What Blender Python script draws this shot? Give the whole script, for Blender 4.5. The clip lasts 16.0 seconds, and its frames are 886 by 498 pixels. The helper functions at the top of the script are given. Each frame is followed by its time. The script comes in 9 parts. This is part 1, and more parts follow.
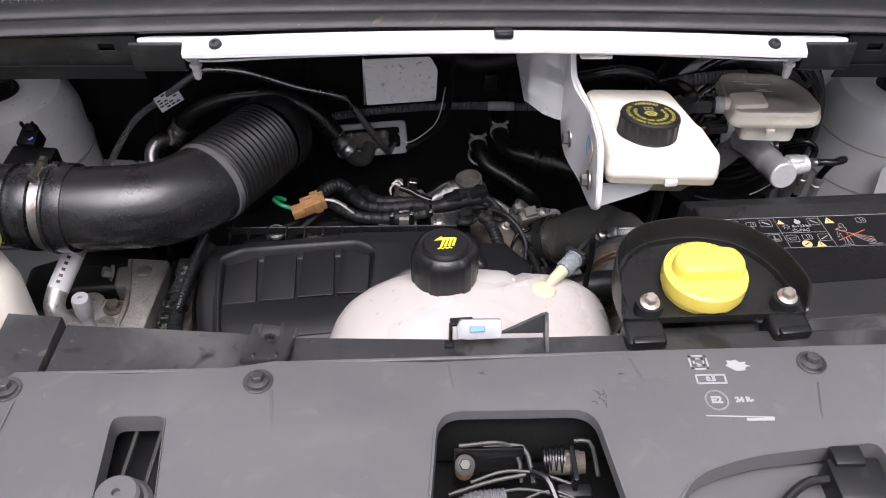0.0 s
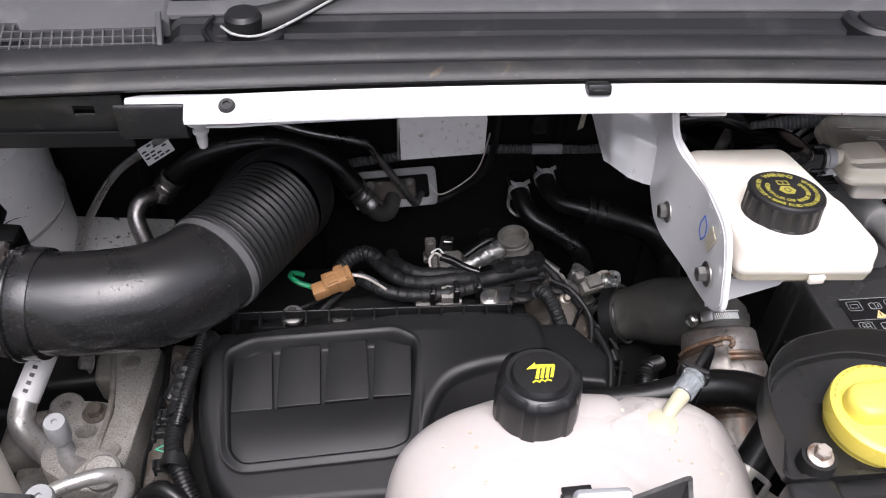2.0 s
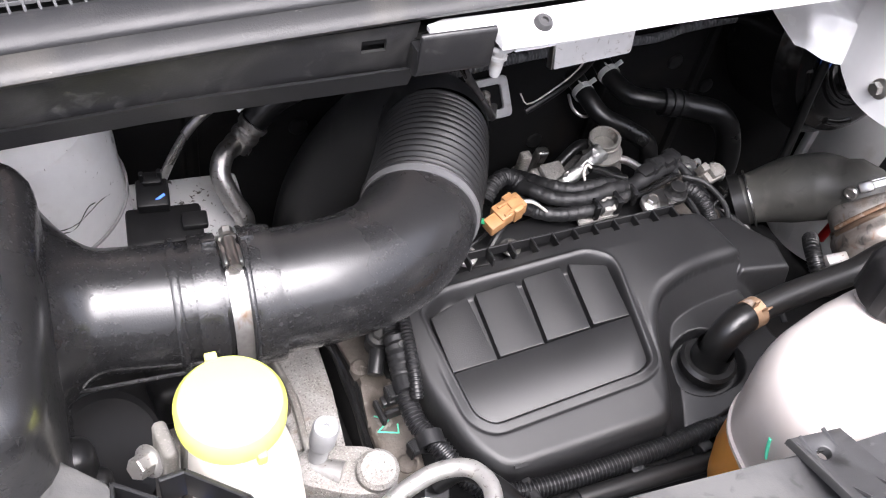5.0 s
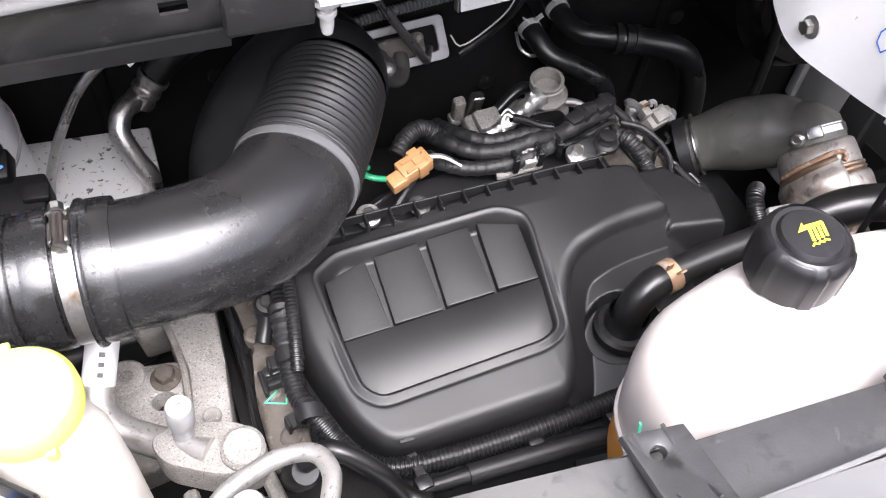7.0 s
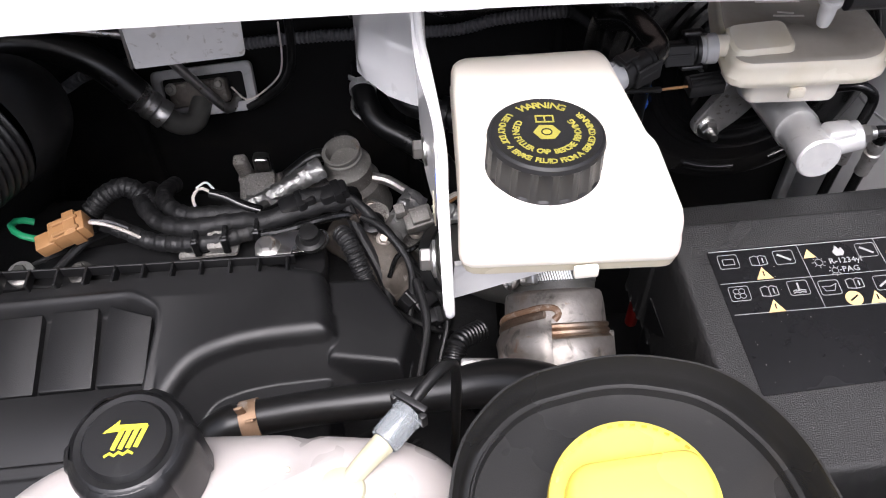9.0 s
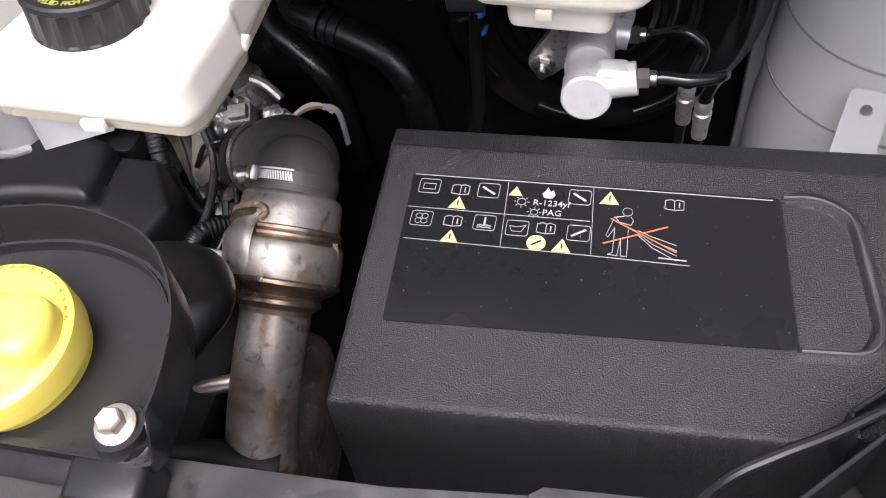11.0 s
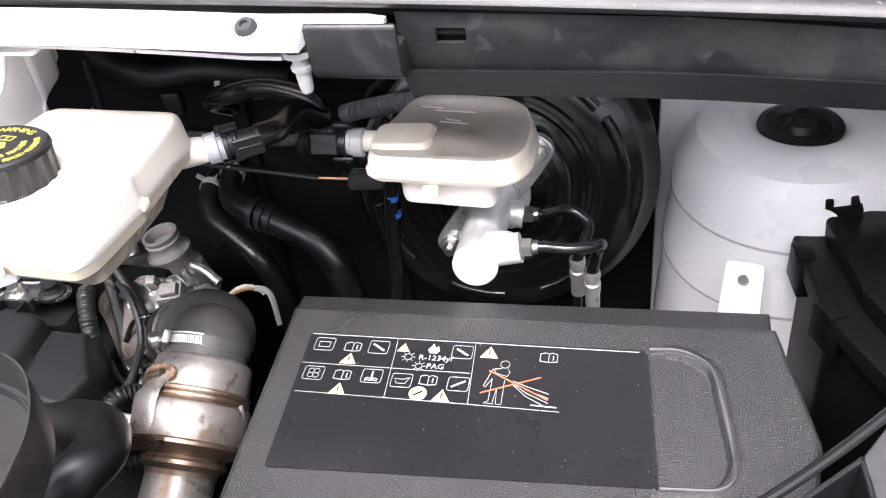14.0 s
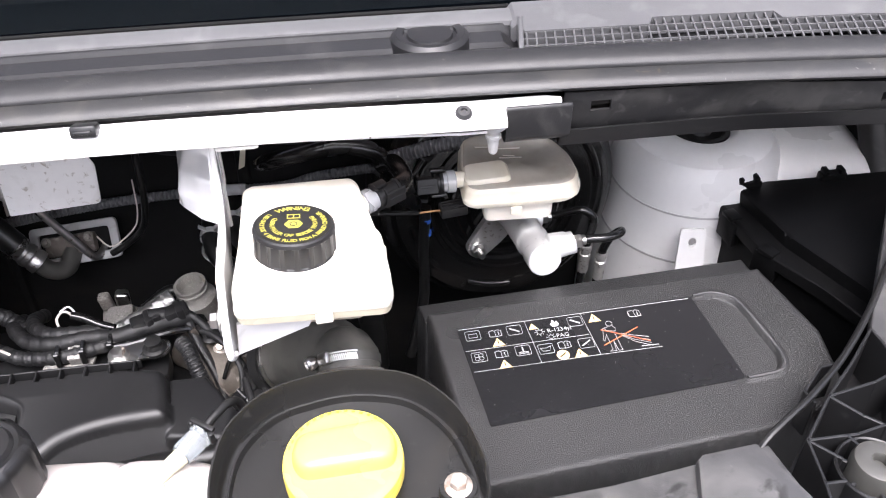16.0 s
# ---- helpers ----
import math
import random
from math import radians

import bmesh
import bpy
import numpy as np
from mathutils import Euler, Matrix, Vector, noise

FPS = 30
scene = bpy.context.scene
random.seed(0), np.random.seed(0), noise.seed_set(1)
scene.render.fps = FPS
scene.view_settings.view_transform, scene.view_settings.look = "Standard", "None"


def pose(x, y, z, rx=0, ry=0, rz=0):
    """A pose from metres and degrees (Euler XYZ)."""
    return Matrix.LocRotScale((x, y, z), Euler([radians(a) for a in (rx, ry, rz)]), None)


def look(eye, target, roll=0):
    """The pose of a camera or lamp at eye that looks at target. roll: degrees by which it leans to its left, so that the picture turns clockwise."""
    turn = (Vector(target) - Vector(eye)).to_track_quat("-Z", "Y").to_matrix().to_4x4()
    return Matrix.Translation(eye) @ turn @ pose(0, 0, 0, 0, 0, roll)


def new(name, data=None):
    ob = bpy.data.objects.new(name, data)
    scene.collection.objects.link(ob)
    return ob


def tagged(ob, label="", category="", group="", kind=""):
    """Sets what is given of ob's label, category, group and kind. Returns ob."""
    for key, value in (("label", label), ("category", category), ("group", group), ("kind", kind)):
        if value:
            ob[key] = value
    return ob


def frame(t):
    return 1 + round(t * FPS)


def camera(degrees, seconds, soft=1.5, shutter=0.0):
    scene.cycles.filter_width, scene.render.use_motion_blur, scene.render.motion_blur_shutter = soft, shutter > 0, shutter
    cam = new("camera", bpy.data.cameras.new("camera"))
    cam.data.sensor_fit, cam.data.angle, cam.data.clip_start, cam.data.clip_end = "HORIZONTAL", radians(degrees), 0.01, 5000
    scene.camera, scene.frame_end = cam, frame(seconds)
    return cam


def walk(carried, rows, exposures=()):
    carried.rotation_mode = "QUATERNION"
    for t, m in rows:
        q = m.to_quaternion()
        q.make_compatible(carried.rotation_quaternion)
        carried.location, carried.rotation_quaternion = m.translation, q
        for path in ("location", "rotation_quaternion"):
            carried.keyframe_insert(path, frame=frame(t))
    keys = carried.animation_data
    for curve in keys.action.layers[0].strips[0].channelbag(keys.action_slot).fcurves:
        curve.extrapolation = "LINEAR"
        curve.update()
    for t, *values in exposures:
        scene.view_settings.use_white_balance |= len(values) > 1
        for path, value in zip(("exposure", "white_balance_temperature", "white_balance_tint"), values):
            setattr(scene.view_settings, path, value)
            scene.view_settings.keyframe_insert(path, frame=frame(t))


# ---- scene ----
cam = camera(53.8, 16.0, soft=1.1)
PATH = [
    (0, (-0.085, -0.063, 1.698), (-0.015, 1.42, 0.358), 1.3),
    (0.5, (-0.069, 0.082, 1.676), (-0.004, 1.531, 0.299), 0.8),
    (1, (-0.076, 0.134, 1.651), (0.012, 1.596, 0.289), 1.2),
    (1.5, (-0.09, 0.146, 1.64), (0.009, 1.61, 0.281), 1.3),
    (2, (-0.159, 0.141, 1.642), (-0.024, 1.608, 0.29), 2.2),
    (2.5, (-0.193, 0.15, 1.636), (-0.046, 1.61, 0.277), 2.5),
    (3, (-0.272, 0.177, 1.614), (-0.069, 1.632, 0.258), 3.8),
    (3.5, (-0.435, 0.196, 1.613), (0.092, 1.581, 0.27), 7.6),
    (4, (-0.534, 0.243, 1.577), (0.171, 1.594, 0.282), 9.4),
    (4.2, (-0.551, 0.266, 1.575), (0.161, 1.592, 0.258), 9.2),
    (6.3, (-0.549, 0.306, 1.576), (0.056, 1.312, -0.043), 11.2),
    (6.5, (-0.515, 0.3, 1.585), (0.059, 1.31, -0.043), 9.6),
    (7, (-0.402, 0.294, 1.577), (0.131, 1.394, -0.006), 6.7),
    (7.5, (-0.255, 0.285, 1.54), (0.153, 1.48, -0.011), 4.1),
    (8, (-0.183, 0.266, 1.528), (0.134, 1.497, -0.016), 2.7),
    (8.5, (-0.059, 0.292, 1.538), (0.103, 1.508, -0.042), -0.9),
    (9, (0.096, 0.335, 1.541), (0.067, 1.552, -0.046), -4.2),
    (9.5, (0.145, 0.346, 1.528), (-0.006, 1.515, -0.088), -5.7),
    (10, (0.209, 0.335, 1.53), (-0.058, 1.489, -0.081), -8.2),
    (10.2, (0.264, 0.342, 1.516), (-0.046, 1.486, -0.095), -9.0),
    (12.3, (0.485, 0.341, 1.455), (-0.172, 1.597, 0.044), -10.3),
    (12.5, (0.487, 0.332, 1.454), (-0.178, 1.637, 0.093), -9.9),
    (13, (0.505, 0.327, 1.455), (-0.152, 1.67, 0.126), -10.3),
    (13.5, (0.496, 0.323, 1.449), (-0.099, 1.754, 0.184), -9.0),
    (14, (0.497, 0.305, 1.463), (-0.006, 1.789, 0.22), -8.3),
    (14.5, (0.444, 0.275, 1.481), (0.166, 1.801, 0.219), -5.9),
    (15, (0.36, 0.239, 1.507), (0.346, 1.787, 0.24), -3.4),
    (15.5, (0.274, 0.195, 1.56), (0.431, 1.717, 0.272), -1.5),
    (16, (0.184, 0.148, 1.619), (0.381, 1.661, 0.325), -0.8),
]
EXPOSURES = [(0, 0.7, 6200, 16), (0.6, 0.5, 6200, 16), (2, 0.85, 6200, 16), (3, 1.37, 6200, 16), (4, 1.87, 6200, 16), (6.5, 2.16, 6200, 16), (8, 2.05, 6200, 16), (9, 1.2, 6200, 16), (9.5, 1.14, 6200, 16), (10.2, 0.87, 6200, 16), (12.4, 2.25, 6200, 16), (14, 2.26, 6200, 16), (15.5, 2.15, 6200, 16), (16, 2.0, 6200, 16)]
walk(cam, [(t, look(eye, target, roll)) for t, eye, target, roll in PATH], EXPOSURES)

# ---- world, sun, exposure ----
world = bpy.data.worlds.new("overcast_sky")
scene.world = world
world.use_nodes = True
wn, wl = world.node_tree.nodes, world.node_tree.links
sky = wn.new("ShaderNodeTexSky")
sky.sky_type = "NISHITA"
sky.sun_disc = False
sky.sun_elevation, sky.sun_rotation = radians(68), radians(180)
sky.air_density, sky.dust_density = 1.0, 8.0
grey = wn.new("ShaderNodeHueSaturation")
grey.inputs["Saturation"].default_value = 0.5
wl.new(sky.outputs["Color"], grey.inputs["Color"])
wl.new(grey.outputs["Color"], wn["Background"].inputs["Color"])
wn["Background"].inputs["Strength"].default_value = 0.12
sun_data = bpy.data.lights.new("sun", "SUN")
sun_data.energy, sun_data.angle, sun_data.color = 1.4, radians(50), (1.0, 0.985, 0.985)
sun = new("sun", sun_data)
sun.matrix_world = look((-0.3, -1.1, 4.0), (0, 0.7, 0))


# ---- helpers ----
def bm_new():
    return bmesh.new()


def finish(bm, smooth=0.6):
    bmesh.ops.recalc_face_normals(bm, faces=bm.faces)
    for f in bm.faces:
        f.smooth = True
    for e in bm.edges:
        if len(e.link_faces) == 2 and e.calc_face_angle(0.0) > smooth:
            e.smooth = False


def part(name, bm, material, parent=None, label="", smooth=0.6):
    finish(bm, smooth)
    me = bpy.data.meshes.new(name)
    bm.to_mesh(me)
    bm.free()
    me.materials.append(material)
    ob = new(name, me)
    if parent is not None:
        ob.parent = parent
        ob.matrix_parent_inverse = parent.matrix_basis.inverted()
    if label:
        tagged(ob, label)
    return ob


def thing(name, label, category, at=(0, 0, 0), group="", kind=""):
    ob = new(name)
    ob.empty_display_size = 0.02
    ob.location = at
    bpy.context.view_layer.update()
    return tagged(ob, label, category, group, kind)


def frame_at(origin, up, side=(1, 0, 0)):
    z = Vector(up).normalized()
    x = Vector(side) - z * Vector(side).dot(z)
    if x.length < 1e-5:
        x = Vector((0, 1, 0)) - z * z.y
    x.normalize()
    y = z.cross(x)
    m = Matrix((x, y, z)).transposed().to_4x4()
    m.translation = Vector(origin)
    return m


def box(bm, size, m, bevel=0.0, seg=2):
    r = bmesh.ops.create_cube(bm, size=1.0, matrix=m @ Matrix.Diagonal((*size, 1)))
    if bevel:
        es = list({e for v in r["verts"] for e in v.link_edges})
        bmesh.ops.bevel(bm, geom=es, offset=bevel, segments=seg, affect="EDGES", profile=0.5)


def lathe(bm, profile, m, seg=32, wave=None):
    rings = []
    for r, h in profile:
        if r < 1e-6:
            rings.append([bm.verts.new(m @ Vector((0, 0, h)))])
        else:
            ring = []
            for i in range(seg):
                a = 2 * math.pi * i / seg
                k = r * (wave(a, h) if wave else 1.0)
                ring.append(bm.verts.new(m @ Vector((k * math.cos(a), k * math.sin(a), h))))
            rings.append(ring)
    join(bm, rings)


def join(bm, rings, closed=True):
    for a, b in zip(rings, rings[1:]):
        n = max(len(a), len(b))
        for i in range(n if closed else n - 1):
            j = (i + 1) % n
            if len(a) == 1 and len(b) > 1:
                bm.faces.new((a[0], b[i], b[j]))
            elif len(b) == 1 and len(a) > 1:
                bm.faces.new((a[i], a[j], b[0]))
            elif len(a) > 1:
                bm.faces.new((a[i], a[j], b[j], b[i]))


def spline(pts, n):
    p = [Vector(q) for q in pts]
    if len(p) == 2:
        return [p[0].lerp(p[1], i / (n - 1)) for i in range(n)]
    p = [p[0] * 2 - p[1]] + p + [p[-1] * 2 - p[-2]]
    fine = []
    for k in range(1, len(p) - 2):
        a, b, c, d = p[k - 1:k + 3]
        for i in range(24):
            t = i / 24
            fine.append(0.5 * (2 * b + (c - a) * t + (2 * a - 5 * b + 4 * c - d) * t * t + (3 * b - a - 3 * c + d) * t ** 3))
    fine.append(p[-2])
    s = [0.0]
    for a, b in zip(fine, fine[1:]):
        s.append(s[-1] + (b - a).length)
    out, k = [], 0
    for i in range(n):
        w = s[-1] * i / (n - 1)
        while k < len(s) - 2 and s[k + 1] < w:
            k += 1
        u = (w - s[k]) / max(1e-9, s[k + 1] - s[k])
        out.append(fine[k].lerp(fine[k + 1], min(1.0, max(0.0, u))))
    return out


def length(pts):
    q = spline(pts, 60)
    return sum((b - a).length for a, b in zip(q, q[1:]))


def sweep(bm, pts, r, seg=14, n=0, caps=True, flat=1.0):
    """A round bar along pts; r is a radius or a function of the way along, 0 to 1."""
    n = n or max(8, int(length(pts) / 0.006))
    q = spline(pts, n)
    rad = r if callable(r) else (lambda s: r)
    t0 = (q[1] - q[0]).normalized()
    u = t0.orthogonal().normalized()
    rings = []
    for i, c in enumerate(q):
        t = (q[min(i + 1, n - 1)] - q[max(i - 1, 0)]).normalized()
        u = (u - t * u.dot(t)).normalized()
        v = t.cross(u)
        k = rad(i / (n - 1))
        rings.append([bm.verts.new(c + u * (k * math.cos(2 * math.pi * j / seg)) + v * (k * flat * math.sin(2 * math.pi * j / seg))) for j in range(seg)])
    join(bm, rings)
    if caps:
        bm.faces.new(rings[0][::-1])
        bm.faces.new(rings[-1])


def corrugated(bm, pts, r, pitch=0.0032, depth=0.0008, seg=12, caps=True):
    n = int(length(pts) / pitch) * 4 + 1
    step = [0.0, 1.0, 1.0, 0.0]
    sweep(bm, pts, lambda s: r - depth + depth * step[int(round(s * (n - 1))) % 4], seg, n, caps)


def plate(bm, outline, holes, z0, z1, m=None, bevel=0.0, seg=2):
    """A flat sheet between two heights with holes through it."""
    m = m or Matrix()
    loops = []
    for loop in [outline] + list(holes):
        vs = [bm.verts.new((x, y, z1)) for x, y in loop]
        loops.append([bm.edges.new((vs[i], vs[(i + 1) % len(vs)])) for i in range(len(vs))])
    r = bmesh.ops.triangle_fill(bm, use_beauty=True, edges=[e for l in loops for e in l])
    faces = [g for g in r["geom"] if isinstance(g, bmesh.types.BMFace)]
    bmesh.ops.recalc_face_normals(bm, faces=faces)
    if faces[0].normal.z < 0:
        bmesh.ops.reverse_faces(bm, faces=faces)
    rim = [e for l in loops for e in l]
    low = bmesh.ops.extrude_face_region(bm, geom=faces)
    lv = [g for g in low["geom"] if isinstance(g, bmesh.types.BMVert)]
    for v in lv:
        v.co.z = z0
    allv = set(lv) | {v for e in rim if e.is_valid for v in e.verts}
    if bevel:
        es = [e for e in bm.edges if e.is_valid and e.verts[0] in allv and e.verts[1] in allv and len(e.link_faces) == 2 and e.calc_face_angle(0) > 0.8 and max(e.verts[0].co.z, e.verts[1].co.z) > max(z0, z1) - 1e-6 and abs(e.verts[0].co.z - e.verts[1].co.z) < 1e-6]
        bmesh.ops.bevel(bm, geom=es, offset=bevel, segments=seg, affect="EDGES", profile=0.5)
        allv = {v for v in bm.verts if v.is_valid}
    return allv


def shaped(bm, fn):
    for v in bm.verts:
        v.co = fn(v.co)


def moved(bm, m):
    bmesh.ops.transform(bm, matrix=m, verts=bm.verts)


def rounded(pts, r, n=4):
    """A polygon with its corners rounded; r is one radius or one a corner."""
    out = []
    k = len(pts)
    for i in range(k):
        a, b, c = Vector(pts[i - 1]), Vector(pts[i]), Vector(pts[(i + 1) % k])
        q = r[i] if isinstance(r, (list, tuple)) else r
        q = min(q, 0.45 * (a - b).length, 0.45 * (c - b).length)
        if q < 1e-5:
            out.append((b.x, b.y))
            continue
        p0, p2 = b + (a - b).normalized() * q, b + (c - b).normalized() * q
        for j in range(n + 1):
            t = j / n
            p = p0 * (1 - t) ** 2 + b * (2 * t * (1 - t)) + p2 * t * t
            out.append((p.x, p.y))
    return out


def oval(cx, cy, rx, ry, n=28, a0=0.0):
    return [(cx + rx * math.cos(a0 + 2 * math.pi * i / n), cy + ry * math.sin(a0 + 2 * math.pi * i / n)) for i in range(n)]


def hexbolt(bm, m, r=0.0065, h=0.005, flange=0.009):
    lathe(bm, [(0, 0), (flange, 0), (flange, 0.0012), (r * 1.05, 0.0026), (0, 0.0026)], m, 24)
    lathe(bm, [(0, 0.0020), (r, 0.0020), (r, 0.002 + h - 0.0008), (r - 0.0008, 0.002 + h), (0, 0.002 + h)], m, 6)


def text_mesh(body, size, m, depth=0.0002, bold=0.0):
    cu = bpy.data.curves.new("writing", "FONT")
    cu.body, cu.size, cu.extrude, cu.resolution_u, cu.offset = body, size, depth, 2, bold
    cu.align_x, cu.align_y = "CENTER", "CENTER"
    ob = bpy.data.objects.new("writing", cu)
    me = bpy.data.meshes.new_from_object(ob)
    bm = bmesh.new()
    bm.from_mesh(me)
    bpy.data.objects.remove(ob)
    bpy.data.curves.remove(cu)
    bpy.data.meshes.remove(me)
    moved(bm, m)
    return bm


def stroke(bm, pts, w, m, h=0.0003):
    """A thin printed line along 2D points."""
    for a, b in zip(pts, pts[1:]):
        a, b = Vector(a), Vector(b)
        d = (b - a)
        if d.length < 1e-6:
            continue
        c = (a + b) / 2
        ang = math.atan2(d.y, d.x)
        bmesh.ops.create_cube(bm, size=1, matrix=m @ Matrix.Translation((c.x, c.y, 0)) @ Matrix.Rotation(ang, 4, "Z") @ Matrix.Diagonal((d.length + w * 0.8, w, h, 1)))


def area(bm, pts, m, h=0.0003):
    vs = [bm.verts.new(m @ Vector((x, y, h / 2))) for x, y in pts]
    ws = [bm.verts.new(m @ Vector((x, y, -h / 2))) for x, y in pts]
    bm.faces.new(vs)
    bm.faces.new(ws[::-1])
    for i in range(len(vs)):
        j = (i + 1) % len(vs)
        bm.faces.new((vs[i], ws[i], ws[j], vs[j]))


# ---- materials ----
def material(name, colour, rough=0.5, metal=0.0, grain=900.0, bump=0.0, spots=None, spot_scale=30.0, spot_edge=(0.5, 0.62),
             tone=0.12, tone_scale=9.0, rough_var=0.1, coat=0.0, sub=0.0, spec=0.5, relief=0.0006, clear=0.0, drops=None):
    """A surface with two scales of colour change, fine relief and stains of a second colour."""
    mt = bpy.data.materials.new(name)
    mt.use_nodes = True
    n, l = mt.node_tree.nodes, mt.node_tree.links
    b = n["Principled BSDF"]
    tc = n.new("ShaderNodeTexCoord")
    gm = n.new("ShaderNodeNewGeometry")

    def noise_at(scale, detail=4.0, distort=0.0):
        t = n.new("ShaderNodeTexNoise")
        t.inputs["Scale"].default_value, t.inputs["Detail"].default_value = scale, detail
        t.inputs["Distortion"].default_value = distort
        l.new(gm.outputs["Position"], t.inputs["Vector"])
        return t

    big, small = noise_at(tone_scale), noise_at(tone_scale * 14)
    mix = n.new("ShaderNodeMath")
    mix.operation = "MULTIPLY_ADD"
    l.new(small.outputs["Fac"], mix.inputs[0])
    mix.inputs[1].default_value = 0.5
    l.new(big.outputs["Fac"], mix.inputs[2])
    ramp = n.new("ShaderNodeMapRange")
    ramp.inputs["From Min"].default_value, ramp.inputs["From Max"].default_value = 0.4, 1.1
    ramp.inputs["To Min"].default_value, ramp.inputs["To Max"].default_value = 1 - tone, 1 + tone
    l.new(mix.outputs[0], ramp.inputs["Value"])
    col = n.new("ShaderNodeVectorMath")
    col.operation = "SCALE"
    col.inputs[0].default_value = colour
    l.new(ramp.outputs[0], col.inputs["Scale"])
    out = col.outputs[0]
    for i, (sc, scale, edge) in enumerate(spots or []):
        st = noise_at(scale, 5.0, 0.6)
        mr = n.new("ShaderNodeMapRange")
        mr.inputs["From Min"].default_value, mr.inputs["From Max"].default_value = edge
        l.new(st.outputs["Fac"], mr.inputs["Value"])
        mx = n.new("ShaderNodeMix")
        mx.data_type = "RGBA"
        l.new(mr.outputs[0], mx.inputs["Factor"])
        l.new(out, mx.inputs[6])
        mx.inputs[7].default_value = (*sc, 1)
        out = mx.outputs[2]
    l.new(out, b.inputs["Base Color"])
    rr = n.new("ShaderNodeMapRange")
    rr.inputs["From Min"].default_value, rr.inputs["From Max"].default_value = 0.3, 0.8
    rr.inputs["To Min"].default_value, rr.inputs["To Max"].default_value = max(0.02, rough - rough_var), min(1.0, rough + rough_var)
    l.new(big.outputs["Fac"], rr.inputs["Value"])
    rough_out = rr.outputs[0]
    if drops:
        # dull dried drops on a satin surface
        scale, edge, dull = drops
        dn, dm, dx = noise_at(scale, 2.0, 0.3), n.new("ShaderNodeMapRange"), n.new("ShaderNodeMix")
        dm.inputs["From Min"].default_value, dm.inputs["From Max"].default_value = edge
        l.new(dn.outputs["Fac"], dm.inputs["Value"])
        l.new(dm.outputs[0], dx.inputs["Factor"])
        l.new(rough_out, dx.inputs[2])
        dx.inputs[3].default_value = dull
        rough_out = dx.outputs[0]
    l.new(rough_out, b.inputs["Roughness"])
    b.inputs["Metallic"].default_value = metal
    b.inputs["Specular IOR Level"].default_value = spec
    b.inputs["Coat Weight"].default_value = coat
    b.inputs["Transmission Weight"].default_value = clear
    b.inputs["Coat Roughness"].default_value = 0.1
    if sub:
        b.inputs["Subsurface Weight"].default_value = sub
        b.inputs["Subsurface Radius"].default_value = (0.01, 0.009, 0.008)
        b.inputs["Subsurface Scale"].default_value = 0.6
    if bump:
        g = noise_at(grain, 3.0)
        bp = n.new("ShaderNodeBump")
        bp.inputs["Strength"].default_value = bump
        bp.inputs["Distance"].default_value = relief
        l.new(g.outputs["Fac"], bp.inputs["Height"])
        l.new(bp.outputs["Normal"], b.inputs["Normal"])
    return mt


M_PANEL = material("grey_black_panel_plastic", (0.125, 0.125, 0.128), 0.42, bump=0.14, grain=1500, tone=0.10, tone_scale=5, spots=[((0.155, 0.153, 0.150), 7, (0.50, 0.80)), ((0.17, 0.166, 0.16), 40, (0.60, 0.82)), ((0.22, 0.21, 0.20), 190, (0.72, 0.80))])
M_PLASTIC = material("black_moulded_plastic", (0.011, 0.011, 0.0115), 0.37, bump=0.1, grain=1400, spots=[((0.034, 0.034, 0.033), 60, (0.62, 0.85))])
M_COVER = material("satin_black_cover_plastic", (0.0105, 0.0105, 0.011), 0.46, bump=0.12, grain=1800, spec=0.42, spots=[((0.022, 0.022, 0.022), 14, (0.55, 0.9)), ((0.16, 0.155, 0.15), 320, (0.80, 0.84))])
M_GRAINED = material("grained_black_plastic", (0.022, 0.022, 0.0222), 0.37, bump=1.0, relief=0.0009, grain=1050, spots=[((0.042, 0.040, 0.038), 40, (0.62, 0.9)), ((0.10, 0.10, 0.095), 900, (0.72, 0.78))])
M_LEATHER = material("leather_grain_black_plastic", (0.009, 0.009, 0.0095), 0.44, bump=0.5, relief=0.0005, grain=1400, spec=0.40)
M_RUBBER = material("black_rubber", (0.010, 0.010, 0.010), 0.48, bump=0.12, grain=1200, spots=[((0.038, 0.036, 0.034), 50, (0.60, 0.85))])
M_HOSE = material("black_hose_rubber", (0.008, 0.008, 0.008), 0.34, bump=0.06, grain=1500, spots=[((0.032, 0.031, 0.029), 35, (0.60, 0.85))])
M_GREYRUBBER = material("dusty_grey_rubber", (0.056, 0.055, 0.049), 0.45, bump=0.25, grain=700, tone=0.2, spots=[((0.10, 0.095, 0.085), 30, (0.52, 0.8)), ((0.025, 0.024, 0.022), 60, (0.6, 0.75))])
M_SEAL = material("weathered_seal_rubber", (0.018, 0.018, 0.019), 0.52, bump=0.3, grain=700, spots=[((0.038, 0.037, 0.035), 40, (0.55, 0.85)), ((0.10, 0.095, 0.085), 160, (0.70, 0.80))])
M_INTAKE = material("satin_black_duct", (0.014, 0.014, 0.0145), 0.29, bump=0.22, relief=0.0005, grain=800, rough_var=0.12, coat=0.22, drops=(340, (0.62, 0.70), 0.55), spots=[((0.030, 0.029, 0.028), 25, (0.56, 0.9)), ((0.07, 0.068, 0.065), 650, (0.70, 0.82))])
# bulkhead felt; the same black stands in for shade behind openings
M_DARK = material("insulation_and_shade_black", (0.007, 0.007, 0.007), 0.85, bump=0.4, grain=300, spots=[((0.016, 0.014, 0.012), 12, (0.55, 0.8))], spec=0.2)
